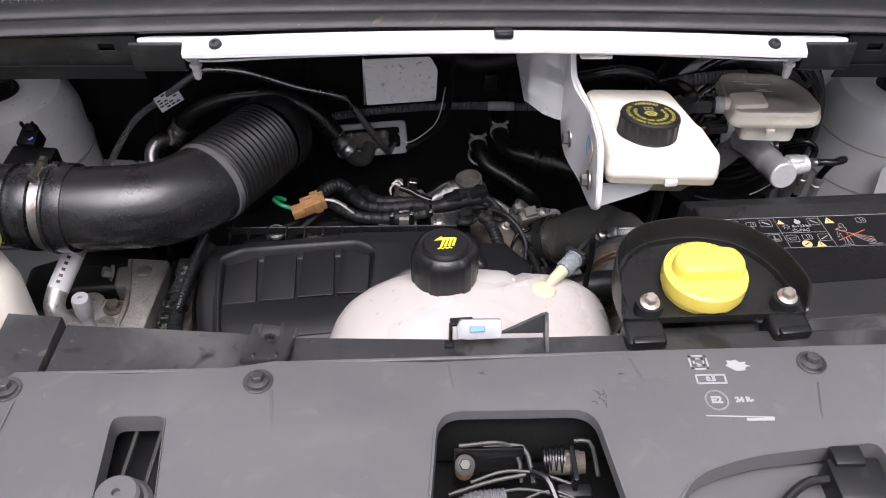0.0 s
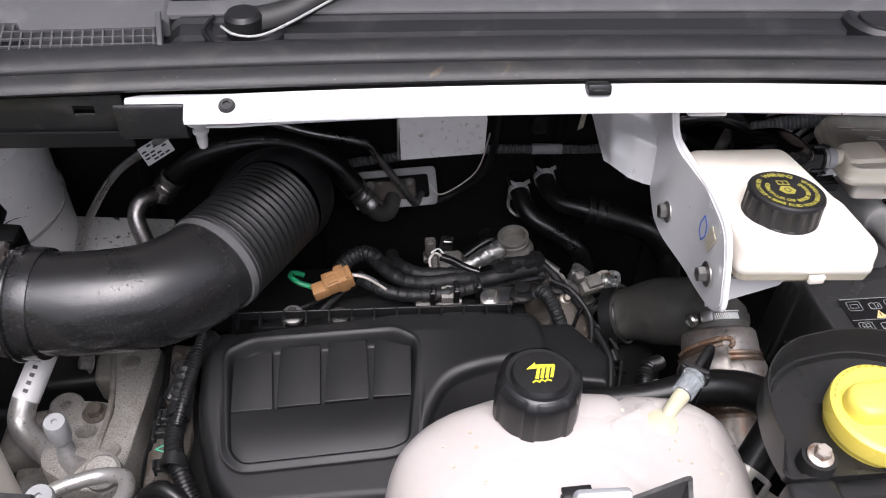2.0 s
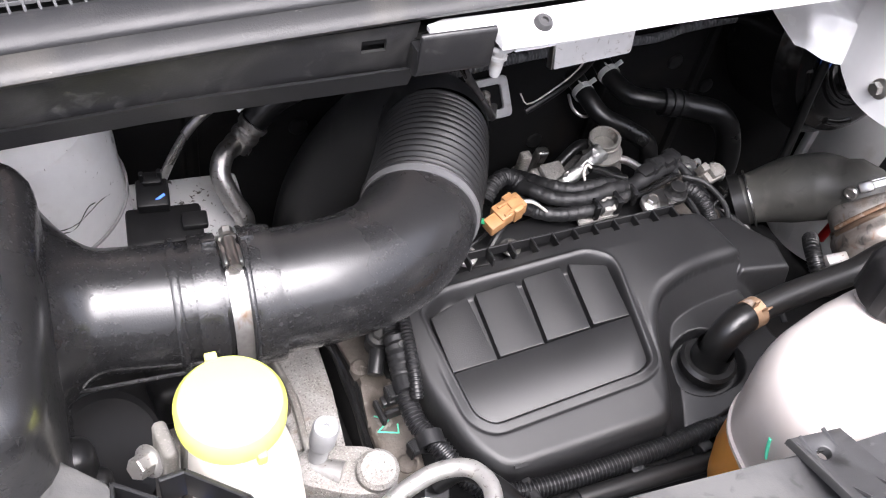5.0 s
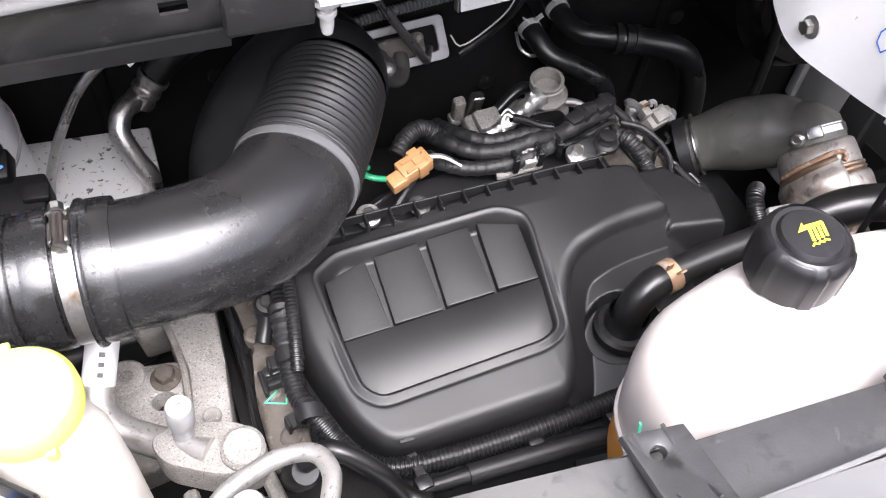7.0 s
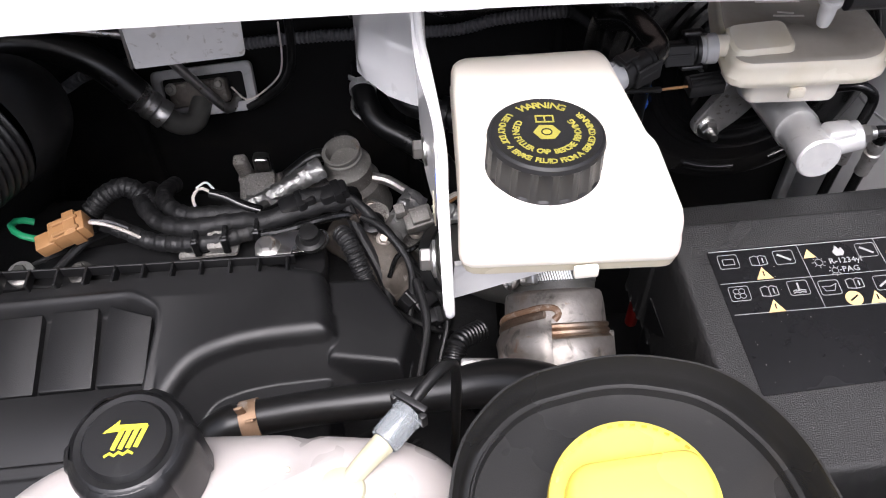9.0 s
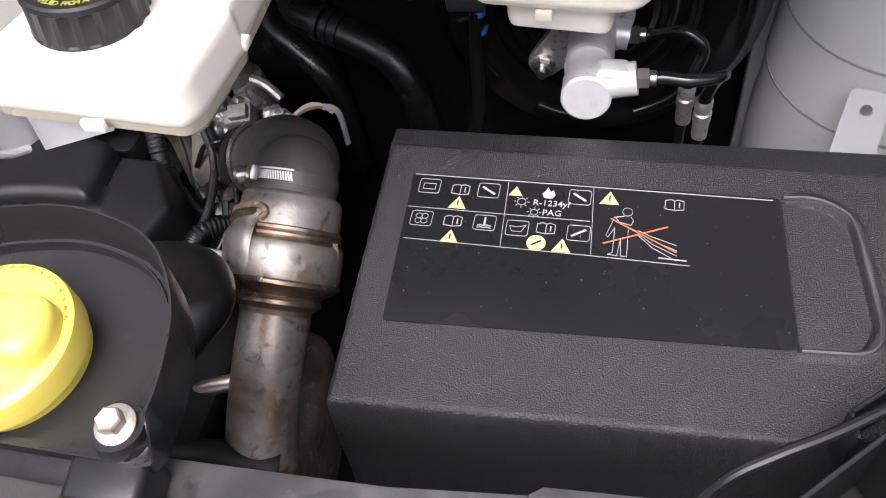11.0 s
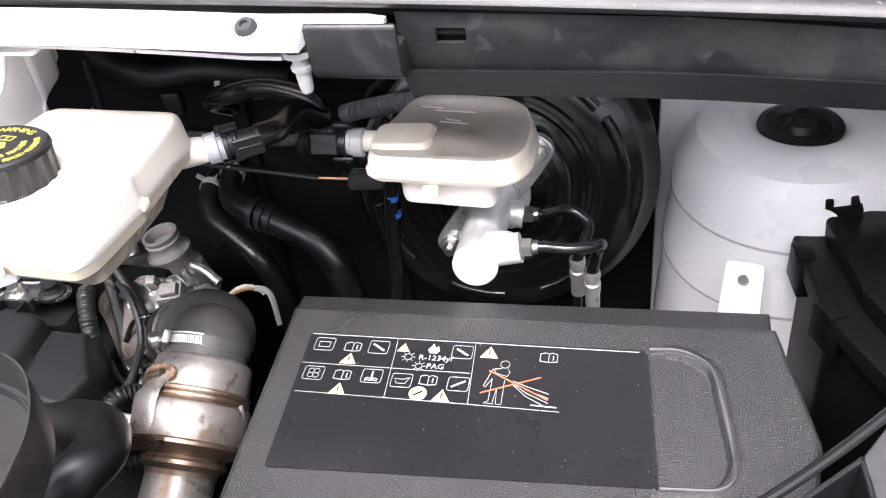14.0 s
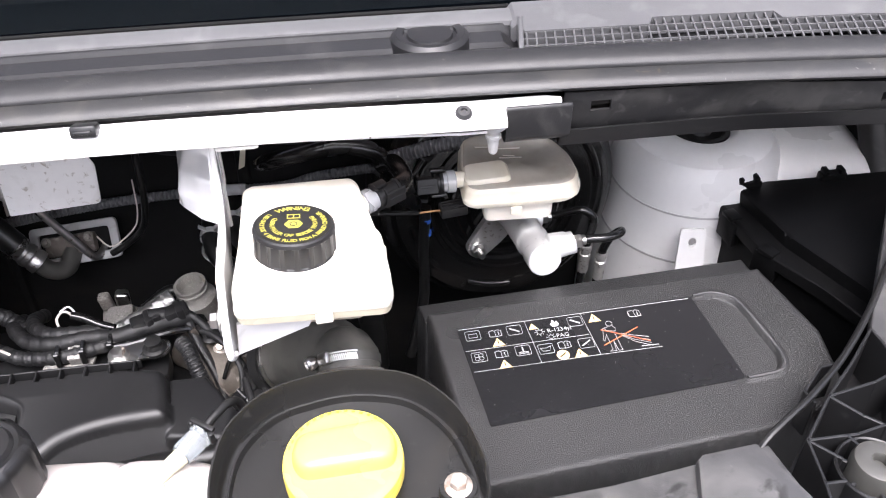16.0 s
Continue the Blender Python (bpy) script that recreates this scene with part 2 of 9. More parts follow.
M_WHITE = material("white_body_paint", (0.80, 0.80, 0.80), 0.25, coat=0.5, tone=0.03, rough_var=0.05, spots=[((0.55, 0.54, 0.52), 60, (0.70, 0.85))])
M_WING = material("clean_white_inner_paint", (0.59, 0.59, 0.59), 0.34, tone=0.05, spots=[((0.40, 0.38, 0.35), 16, (0.60, 0.85))])
M_TOWER = material("dull_white_body_paint", (0.74, 0.74, 0.74), 0.36, tone=0.06, spots=[((0.16, 0.14, 0.12), 210, (0.70, 0.73)), ((0.50, 0.47, 0.43), 12, (0.58, 0.85)), ((0.42, 0.36, 0.29), 40, (0.68, 0.84))])
M_RESERVOIR = material("white_reservoir_plastic", (0.83, 0.785, 0.70), 0.40, tone=0.03, sub=0.25, rough_var=0.05)
M_TANK = material("milky_tank_plastic", (0.53, 0.495, 0.475), 0.3, tone=0.06, sub=0.35, rough_var=0.08, spots=[((0.46, 0.42, 0.39), 10, (0.5, 0.8)), ((0.40, 0.35, 0.31), 60, (0.68, 0.85))])
M_AGED = material("aged_milky_plastic", (0.60, 0.55, 0.43), 0.28, tone=0.08, sub=0.3, spots=[((0.50, 0.44, 0.30), 22, (0.5, 0.8))])
M_AMBER = material("amber_fluid_plastic", (0.60, 0.27, 0.05), 0.3, sub=0.2)
M_YELLOW = material("bright_yellow_cap_plastic", (0.86, 0.70, 0.12), 0.30, tone=0.04, sub=0.1)
M_LIME = material("lime_yellow_cap_plastic", (0.80, 0.84, 0.17), 0.38, tone=0.03, sub=0.1)
M_PRINTY = material("yellow_print", (0.82, 0.78, 0.05), 0.5, tone=0.05)
M_CAPPRINT = material("dull_yellow_cap_print", (0.33, 0.30, 0.05), 0.55, tone=0.2, tone_scale=90)
M_PRINTW = material("white_print", (0.40, 0.40, 0.40), 0.5, tone=0.05)
M_PRINTA = material("amber_print", (0.82, 0.55, 0.25), 0.5, tone=0.05)
M_PRINTR = material("red_print", (0.62, 0.15, 0.06), 0.5, tone=0.05)
M_INK = material("blue_ink", (0.05, 0.16, 0.65), 0.5)
M_LABEL = material("white_paper_label", (0.78, 0.78, 0.78), 0.5, tone=0.05)
M_SIGN = material("glossy_black_label", (0.012, 0.012, 0.013), 0.28, spec=0.38, spots=[((0.10, 0.10, 0.10), 420, (0.76, 0.80))], bump=0.02)
M_ALU = material("cast_aluminium", (0.27, 0.26, 0.245), 0.60, 0.15, bump=0.9, grain=620, tone=0.28, spots=[((0.18, 0.165, 0.145), 22, (0.46, 0.70)), ((0.42, 0.40, 0.37), 700, (0.52, 0.72)), ((0.09, 0.08, 0.07), 560, (0.56, 0.70)), ((0.15, 0.10, 0.065), 55, (0.64, 0.78))])
M_DIRTYALU = material("dirty_grey_casting", (0.24, 0.23, 0.21), 0.65, 0.15, bump=0.7, grain=480, tone=0.25, spots=[((0.11, 0.095, 0.08), 25, (0.48, 0.75)), ((0.38, 0.36, 0.33), 600, (0.56, 0.74)), ((0.18, 0.11, 0.06), 40, (0.66, 0.8))])
M_STEEL = material("bare_steel", (0.56, 0.55, 0.53), 0.32, 1.0, bump=0.1, tone=0.15, spots=[((0.25, 0.20, 0.15), 40, (0.62, 0.8))])
M_PIPE = material("dull_aluminium_pipe", (0.54, 0.53, 0.51), 0.40, 0.75, bump=0.3, grain=500, tone=0.2, spots=[((0.22, 0.19, 0.16), 260, (0.58, 0.72)), ((0.33, 0.29, 0.25), 35, (0.56, 0.8))])
M_TUBE = material("weathered_bent_aluminium_tube", (0.42, 0.41, 0.40), 0.30, 0.95, bump=0.3, grain=500, tone=0.25, tone_scale=16, spots=[((0.16, 0.13, 0.10), 240, (0.60, 0.72)), ((0.20, 0.17, 0.14), 30, (0.56, 0.8))])
M_BRIGHT = material("machined_aluminium", (0.78, 0.78, 0.77), 0.36, 0.45, bump=0.2, tone=0.12, spots=[((0.50, 0.48, 0.45), 90, (0.62, 0.80))])
M_RUST = material("rusty_steel_pipe", (0.44, 0.38, 0.33), 0.4, 0.85, bump=0.2, grain=500, tone=0.2, spots=[((0.26, 0.11, 0.04), 26, (0.55, 0.75)), ((0.60, 0.56, 0.52), 18, (0.55, 0.8))])
M_RUSTY = material("rusted_spring_steel", (0.31, 0.20, 0.125), 0.55, 0.5, bump=0.3, tone=0.3, spots=[((0.5, 0.45, 0.40), 90, (0.55, 0.72))])
M_FOIL = material("silver_foil_wrap", (0.36, 0.36, 0.35), 0.42, 0.85, bump=1.0, grain=260, tone=0.25)
M_GLOSS = material("gloss_black_paint", (0.008, 0.008, 0.008), 0.22, coat=0.3, tone=0.2, spots=[((0.12, 0.10, 0.085), 40, (0.66, 0.8))])
M_BROWN = material("brown_connector_plastic", (0.36, 0.19, 0.08), 0.45, bump=0.1, tone=0.15)
M_GREEN = material("green_wire", (0.012, 0.24, 0.10), 0.4)
M_GREENINK = material("green_ink", (0.10, 0.62, 0.40), 0.6)
M_RED = material("red_cable", (0.55, 0.02, 0.02), 0.4)
M_GREYCON = material("grey_conduit_plastic", (0.12, 0.12, 0.125), 0.5, bump=0.1, spots=[((0.2, 0.19, 0.18), 40, (0.6, 0.8))])
M_TAPE = material("black_cloth_tape", (0.011, 0.011, 0.0115), 0.55, bump=0.5, grain=650, spots=[((0.030, 0.028, 0.026), 60, (0.6, 0.8))])
M_PALEWIRE = material("pale_wire", (0.65, 0.6, 0.55), 0.4)
M_MASTER = material("aged_plastic_over_dark", (0.46, 0.43, 0.37), 0.22, tone=0.12, sub=0.3, spots=[((0.37, 0.33, 0.26), 22, (0.48, 0.75)), ((0.58, 0.55, 0.49), 50, (0.64, 0.80))])
M_TRIM = material("weathered_black_trim", (0.014, 0.014, 0.015), 0.46, bump=0.2, grain=900, spots=[((0.042, 0.041, 0.040), 26, (0.58, 0.8))])
M_SCUTTLE = material("grey_scuttle_plastic", (0.092, 0.092, 0.095), 0.5, bump=0.2, grain=900, spots=[((0.14, 0.14, 0.14), 30, (0.55, 0.85))])
M_GREYPL = material("light_grey_plastic", (0.42, 0.42, 0.42), 0.45, bump=0.2, tone=0.15, spots=[((0.26, 0.24, 0.21), 60, (0.56, 0.8))])
M_STUD = material("pale_grey_valve_cap", (0.33, 0.335, 0.34), 0.55, bump=0.2)
M_TRAY = material("black_tray_plastic", (0.016, 0.0158, 0.0155), 0.32, bump=0.12, grain=1300, rough_var=0.12, spots=[((0.028, 0.025, 0.021), 14, (0.56, 0.78)), ((0.040, 0.039, 0.037), 60, (0.62, 0.85))])
M_BOLT = material("dull_zinc_bolt", (0.50, 0.45, 0.40), 0.45, 0.7, bump=0.2, tone=0.2, spots=[((0.27, 0.17, 0.11), 120, (0.54, 0.70))])
M_RUSTPATCH = material("orange_rust_stain", (0.22, 0.13, 0.08), 0.6, 0.3, bump=0.3, tone=0.3, spots=[((0.45, 0.37, 0.31), 160, (0.5, 0.7))])
M_SEAM = material("grey_seam_sealer", (0.34, 0.34, 0.34), 0.6, bump=0.3)
M_FUSE = material("deep_black_box_plastic", (0.004, 0.004, 0.0042), 0.40, bump=0.15, grain=1500, spec=0.10, spots=[((0.012, 0.012, 0.012), 40, (0.62, 0.85))])
M_SCUFF = material("pale_scuff", (0.15, 0.148, 0.146), 0.7, bump=0.3)
M_GRIME = material("rusty_brown_grime", (0.115, 0.10, 0.085), 0.7, 0.1, bump=0.7, grain=420, tone=0.35, tone_scale=26, spots=[((0.05, 0.04, 0.03), 28, (0.46, 0.64)), ((0.26, 0.24, 0.215), 90, (0.60, 0.74))])
M_HEATED = material("heat_stained_steel", (0.33, 0.305, 0.28), 0.47, 0.7, bump=0.35, grain=420, tone=0.3, tone_scale=14, spots=[((0.20, 0.125, 0.08), 20, (0.50, 0.66)), ((0.12, 0.11, 0.10), 90, (0.56, 0.70)), ((0.46, 0.43, 0.40), 45, (0.60, 0.74)), ((0.24, 0.11, 0.05), 70, (0.64, 0.74))])
M_BRONZE = material("bronze_heat_tint_steel", (0.25, 0.18, 0.13), 0.34, 0.85, bump=0.3, grain=500, tone=0.3, tone_scale=18, spots=[((0.46, 0.42, 0.37), 30, (0.50, 0.70)), ((0.13, 0.075, 0.045), 45, (0.58, 0.75))])
M_CLAMP = material("dull_clamp_steel", (0.07, 0.069, 0.064), 0.42, 0.25, bump=0.2, tone=0.2)
M_STAINED = material("stained_black_trim", (0.017, 0.017, 0.018), 0.46, bump=0.25, grain=900, tone=0.2, spots=[((0.042, 0.041, 0.040), 26, (0.46, 0.64)), ((0.065, 0.064, 0.062), 75, (0.60, 0.76)), ((0.020, 0.020, 0.020), 45, (0.56, 0.70))])
M_GRILLE = material("mid_grey_grille_plastic", (0.085, 0.085, 0.087), 0.5, bump=0.2, grain=900)
M_BOOSTER = material("dusty_gloss_black_drum", (0.006, 0.006, 0.006), 0.22, coat=0.5, tone=0.2, rough_var=0.08, spots=[((0.022, 0.019, 0.017), 9, (0.60, 0.82)), ((0.12, 0.10, 0.08), 130, (0.72, 0.78))])
M_CREAM = material("cream_translucent_plastic", (0.80, 0.75, 0.63), 0.28, tone=0.05, sub=0.3, spots=[((0.66, 0.58, 0.42), 16, (0.52, 0.8))])
M_MILKY = material("milky_clear_plastic", (0.66, 0.68, 0.70), 0.25, clear=0.45, sub=0.1)
M_PALEBLUE = material("pale_blue_tab", (0.22, 0.38, 0.62), 0.4)
M_BAND = material("weathered_clamp_band", (0.36, 0.35, 0.34), 0.36, 0.9, bump=0.25, tone=0.3, tone_scale=20, spots=[((0.20, 0.13, 0.08), 60, (0.56, 0.72))])
M_CLEARPL = material("clear_milky_fitting", (0.66, 0.71, 0.74), 0.16, clear=0.75)
M_STRAW = material("straw_coloured_plastic", (0.80, 0.77, 0.56), 0.28, clear=0.35)


M_FOOT = material("speckled_white_paint", (0.62, 0.62, 0.62), 0.4, tone=0.08, spots=[((0.10, 0.09, 0.08), 190, (0.62, 0.66)), ((0.06, 0.055, 0.05), 70, (0.66, 0.69)), ((0.38, 0.35, 0.31), 14, (0.55, 0.85))])
M_FLAP = material("dusty_flap_rubber", (0.022, 0.022, 0.0225), 0.46, bump=0.3, grain=700, spots=[((0.050, 0.047, 0.042), 22, (0.50, 0.75)), ((0.10, 0.075, 0.045), 55, (0.68, 0.80)), ((0.15, 0.145, 0.135), 260, (0.70, 0.78))])
M_GRIT = material("pale_grit", (0.34, 0.33, 0.31), 0.6)
M_HOSECLIP = material("pale_zinc_clip", (0.66, 0.64, 0.58), 0.38, 0.55, bump=0.2, tone=0.12, spots=[((0.40, 0.34, 0.26), 90, (0.60, 0.76))])
M_CAPMARK = material("faded_cap_lettering", (0.46, 0.36, 0.03), 0.5)


M_FLANGE = material("scuffed_black_flange", (0.040, 0.040, 0.041), 0.44, bump=0.2, grain=900, tone=0.25, spots=[((0.085, 0.084, 0.082), 16, (0.48, 0.66)), ((0.016, 0.016, 0.016), 45, (0.58, 0.70)), ((0.14, 0.138, 0.135), 60, (0.66, 0.80))])


M_ASPHALT = material("asphalt", (0.05, 0.05, 0.05), 0.85, bump=0.5, grain=90, spots=[((0.08, 0.08, 0.078), 3, (0.5, 0.8))])
# for the unseen walls that keep low reflections dark
M_SURROUND = material("unseen_dark_surround", (0.12, 0.085, 0.07), 0.8, bump=0.4, grain=60, tone=0.25, tone_scale=3, spots=[((0.06, 0.05, 0.045), 2, (0.5, 0.8))])
M_SHIELD = material("dusty_white_plate", (0.70, 0.69, 0.68), 0.45, tone=0.08, spots=[((0.40, 0.37, 0.33), 160, (0.60, 0.70)), ((0.52, 0.50, 0.46), 30, (0.55, 0.8))])


def glass_material():
    mt = bpy.data.materials.new("windscreen_glass")
    mt.use_nodes = True
    b = mt.node_tree.nodes["Principled BSDF"]
    b.inputs["Base Color"].default_value = (0.002, 0.003, 0.004, 1)
    b.inputs["Roughness"].default_value = 0.03
    b.inputs["Specular IOR Level"].default_value = 0.35
    return mt


M_GLASS = glass_material()


# ---- large structure: bulkhead, inner wings, towers, cowl ----
bulkhead = bm_new()
box(bulkhead, (1.9, 0.03, 0.78), pose(0, 1.035, 0.86), 0.004)
bulkhead = tagged(part("wall_bulkhead", bulkhead, M_DARK), "matt black insulated engine bulkhead wall", "bulkhead", kind="structure")
for bx in (-0.46, -0.24, 0.05, 0.2):
    b = bm_new()
    sweep(b, [(bx, 1.018, 0.62), (bx + 0.01, 1.018, 0.98), (bx + 0.015, 1.018, 1.18)], 0.008, 8)
    part("moulded_rib", b, M_DARK, bulkhead)
for bx, bz in ((-0.335, 0.945), (0.165, 0.955), (0.235, 0.905), (-0.02, 0.86)):
    b = bm_new()
    lathe(b, [(0.011, 0), (0.010, 0.003), (0.004, 0.0055), (0, 0.006)], frame_at((bx, 1.019, bz), (0, -1, 0)), 20)
    part("plug", b, M_RUBBER, bulkhead)
low = bm_new()
box(low, (1.9, 1.3, 0.02), pose(0, 0.45, 0.46), 0.003)
tagged(part("floor", low, M_DARK), "dark undertray beneath the engine", "undertray", kind="structure")
low = bm_new()
box(low, (1.9, 0.03, 0.5), pose(0, 0.02, 0.70), 0.003)
tagged(part("wall_front", low, M_DARK), "dark radiator wall behind the front panel", "wall", kind="structure")
for sx, nm in ((-1, "wall_wing_left"), (1, "wall_wing_right")):
    wing = bm_new()
    box(wing, (0.03, 1.05, 0.8), pose(sx * 0.86, 0.54, 0.86), 0.004)
    tagged(part(nm, wing, M_WING), "dusty white painted inner wing panel", "inner wing", kind="structure")


def strut_tower(sx):
    tx, ty, tz, k = (0.593, 0.962, -0.012, 0.95) if sx > 0 else (-0.632, 0.935, 0.0, 1.0)
    t = thing("strut_tower", "dull white painted suspension tower with dirt specks", "strut tower", (tx, ty, 0.6), "suspension towers")
    b = bm_new()
    m = pose(tx, ty, tz) @ Matrix.Diagonal((k, k, 1, 1))
    lathe(b, [(0.118, 0.60), (0.115, 0.80), (0.113, 0.905), (0.110, 0.912), (0.108, 0.99), (0.105, 0.998), (0.104, 1.04), (0.098, 1.062),
              (0.086, 1.078), (0.066, 1.0845), (0.046, 1.0860), (0.042, 1.0845), (0.036, 1.0790), (0.034, 1.0740)], m, 56)
    paint = M_WING if sx > 0 else M_TOWER
    part("shell", b, paint, t)
    b = bm_new()
    if sx > 0:
        box(b, (0.17, 0.16, 0.32), pose(tx + 0.122, 0.968, 0.888, 0, 3, -3), 0.040, 6)
        box(b, (0.10, 0.016, 0.42), pose(0.530, 1.008, 0.93), 0.004)
    else:
        box(b, (0.16, 0.10, 0.05), pose(tx + sx * 0.105, 0.975, 1.052, 6, sx * 10, 0), 0.018, 4)
    part("bracing", b, paint, t)
    for hz, hr in ((0.960, 0.1098), (1.024, 0.1052)) if sx > 0 else ((0.905, 0.1142), (0.992, 0.1095)):
        b = bm_new()
        lathe(b, [(hr - 0.002, hz - 0.0016), (hr, hz - 0.0012), (hr, hz + 0.0012), (hr - 0.002, hz + 0.0016)], m, 48)
        part("weld_line", b, M_SEAM, t)
    b = bm_new()
    lathe(b, [(0.0365, 1.0760), (0.0350, 1.0810), (0.0300, 1.0820), (0.0260, 1.0770), (0.0140, 1.0770), (0.0115, 1.0830), (0.0085, 1.0840), (0.0085, 1.0900), (0.0050, 1.0910), (0.0050, 1.0930), (0, 1.0932)], m, 36)
    part("rubber_mount", b, M_RUBBER, t, "black rubber strut mount with a centre nut")
    if sx > 0:
        b = bm_new()
        plate(b, rounded([(-0.016, -0.045), (0.016, -0.045), (0.014, 0.018), (-0.014, 0.018)], 0.004, 3), [oval(0, 0.002, 0.0045, 0.0055, 14)], -0.0015, 0.0015)
        moved(b, pose(0.553, 0.846, 0.995, 76, 0, -8))
        part("tab", b, M_WING, t, "small white tab with a clip hole")
    else:
        for z0, z1, a0, a1 in ((1.050, 1.020, 236, 330), (1.012, 1.030, 270, 318)):
            b = bm_new()
            pts = []
            for i in range(13):
                a, z = radians(a0 + (a1 - a0) * i / 12), z0 + (z1 - z0) * i / 12 + 0.004 * math.sin(i * 1.3)
                r = 0.1036 if z < 1.04 else 0.1036 - 0.0055 * (z - 1.04) / 0.022
                pts.append(m @ Vector((r * math.cos(a), r * math.sin(a), z)))
            sweep(b, pts, 0.0009, 6, 60)
            part("sealer_crack", b, M_DARK, t, "dark crack in the seam sealer")
        b = bm_new()
        box(b, (0.13, 0.16, 0.012), pose(-0.480, 0.90, 0.925, 4, 4, 0), 0.004)
        part("foot_plate", b, M_FOOT, t, "white plate speckled with dirt at the tower foot")
    return t


strut_tower(1)
strut_tower(-1)


def bowed(x):
    k = 1 - (x / 0.2725) ** 2
    return max(0.0, k)


# white cross bar
bar = thing("cross_bar", "white painted steel cross bar under the bonnet seal", "cross bar", (0, 0.70, 1.27))
b = bm_new()
prof = [(0.712, 1.2795), (0.704, 1.2800), (0.692, 1.2755), (0.6885, 1.2725), (0.6882, 1.2685), (0.6900, 1.2685), (0.6905, 1.2715), (0.694, 1.2728), (0.704, 1.2765), (0.712, 1.2765)]
rings = []
for x in sorted([-0.348 + 0.696 * i / 60 for i in range(61)] + [s * v for s in (-1, 1) for v in (0.3040, 0.3046)]):
    k = bowed(x)
    cut = max(0.0, (abs(x) - 0.334) / 0.014)
    ring = []
    for y, z in prof:
        yy = y + (0.006 * cut * cut if y < 0.70 else -0.004 * cut * cut)
        if abs(x) > 0.3043:
            yy = max(yy, 0.7020 + 0.1 * (y - 0.688))
        ring.append(b.verts.new((x, yy - 0.006 * k, z + 0.009 * k)))
    rings.append(ring)
join(b, rings)
b.faces.new(rings[0])
b.faces.new(rings[-1][::-1])
part("beam", b, M_WHITE, bar)
b = bm_new()
rings = []
for i in range(31):
    x = -0.29 + 0.58 * i / 30
    k = bowed(x)
    rings.append([b.verts.new((x, y, z + 0.009 * k)) for y, z in ((0.695, 1.2605), (0.728, 1.2500), (0.729, 1.2520), (0.695, 1.2628))])
join(b, rings)
b.faces.new(rings[0])
b.faces.new(rings[-1][::-1])
part("lower_flange", b, M_TOWER, bar, "grubby white lower flange")
for sx in (-1, 1):
    b = bm_new()
    m = frame_at((sx * 0.2725, 0.698, 1.2775), (0, -0.38, 0.92))
    lathe(b, [(0, 0.0022), (0.0022, 0.0022), (0.0026, 0.0040), (0.0046, 0.0040), (0.0060, 0.0026), (0.0066, 0.0), (0, 0)], m, 24)
    part("screw", b, M_FLANGE, bar, "dark round-headed trim screw")
    b = bm_new()
    lathe(b, [(0.0095, 0.018), (0.0095, 0.0145), (0.0048, 0.0138), (0.0048, 0.0080), (0.0062, 0.0074), (0.0062, 0.0052), (0.0046, 0.0046), (0.0042, -0.004), (0.0034, -0.0085), (0.0018, -0.0100), (0, -0.0102)], pose(sx * 0.2965, 0.704, 1.2460), 18)
    part("stop_peg", b, M_GREYPL, bar, "grey plastic locating peg")
b = bm_new()
box(b, (0.0185, 0.014, 0.009), pose(0.0045, 0.6965, 1.2905, -20, 0, 0), 0.0022)
box(b, (0.012, 0.005, 0.003), pose(0.0045, 0.6900, 1.2925, -20, 0, 0), 0.001)
part("clip", b, M_PLASTIC, bar, "black plastic seal clip")

# hanging plate under the bar
hp = thing("heat_shield_plate", "small dusty white metal plate hanging under the bar", "plate", (-0.095, 0.86, 1.11))
b = bm_new()
pm = frame_at((-0.0975, 0.862, 1.1375), (0.02, -0.97, 0.22))
plate(b, rounded([(-0.042, -0.030), (0.043, -0.025), (0.045, 0.014), (0.036, 0.030), (-0.044, 0.027)], [0.001, 0.004, 0.003, 0.003, 0.001]), [], -0.0018, 0.0)
moved(b, pm)
part("sheet", b, M_SHIELD, hp)
b = bm_new()
box(b, (0.002, 0.058, 0.008), pm @ pose(-0.0445, -0.001, -0.004), 0.0005)
part("folded_edge", b, M_STEEL, hp)
b = bm_new()
box(b, (0.025, 0.004, 0.13), pose(-0.09, 0.885, 1.205, 12, 0, 0), 0.001)
part("hanger", b, M_PLASTIC, hp)

# rubber seal along the cowl
seal = thing("bonnet_seal", "weathered black rubber bonnet seal with two rolls", "rubber seal", (0, 0.73, 1.29))


def seal_line(x, dy, dz):
    k = 1 - (x / 0.42) ** 2
    return (x, 0.7180 + dy + 0.0085 * max(k, -1.5), 1.2955 + dz + 0.0035 * max(k, -3.0))


for nm, prof in (("upper_roll", [(0.034, -0.016), (0.034, -0.004), (0.029, 0.0035), (0.021, 0.0068), (0.013, 0.0066), (0.006, 0.0045), (0.0015, 0.0015), (0.0, -0.0010), (0.001, -0.004), (0.006, -0.016)]),
                 ("lower_flap", [(0.004, -0.014), (0.0015, -0.0020), (-0.003, -0.0022), (-0.009, -0.0042), (-0.0140, -0.0066), (-0.0155, -0.0090), (-0.0145, -0.0115), (-0.010, -0.014)])):
    b = bm_new()
    rings = []
    for i in range(91):
        x = -0.86 + 1.72 * i / 90
        rings.append([b.verts.new(seal_line(x, y, z)) for y, z in prof])
    join(b, rings)
    b.faces.new(rings[0])
    b.faces.new(rings[-1][::-1])
    part(nm, b, M_SEAL if nm == "upper_roll" else M_FLAP, seal, smooth=0.9)

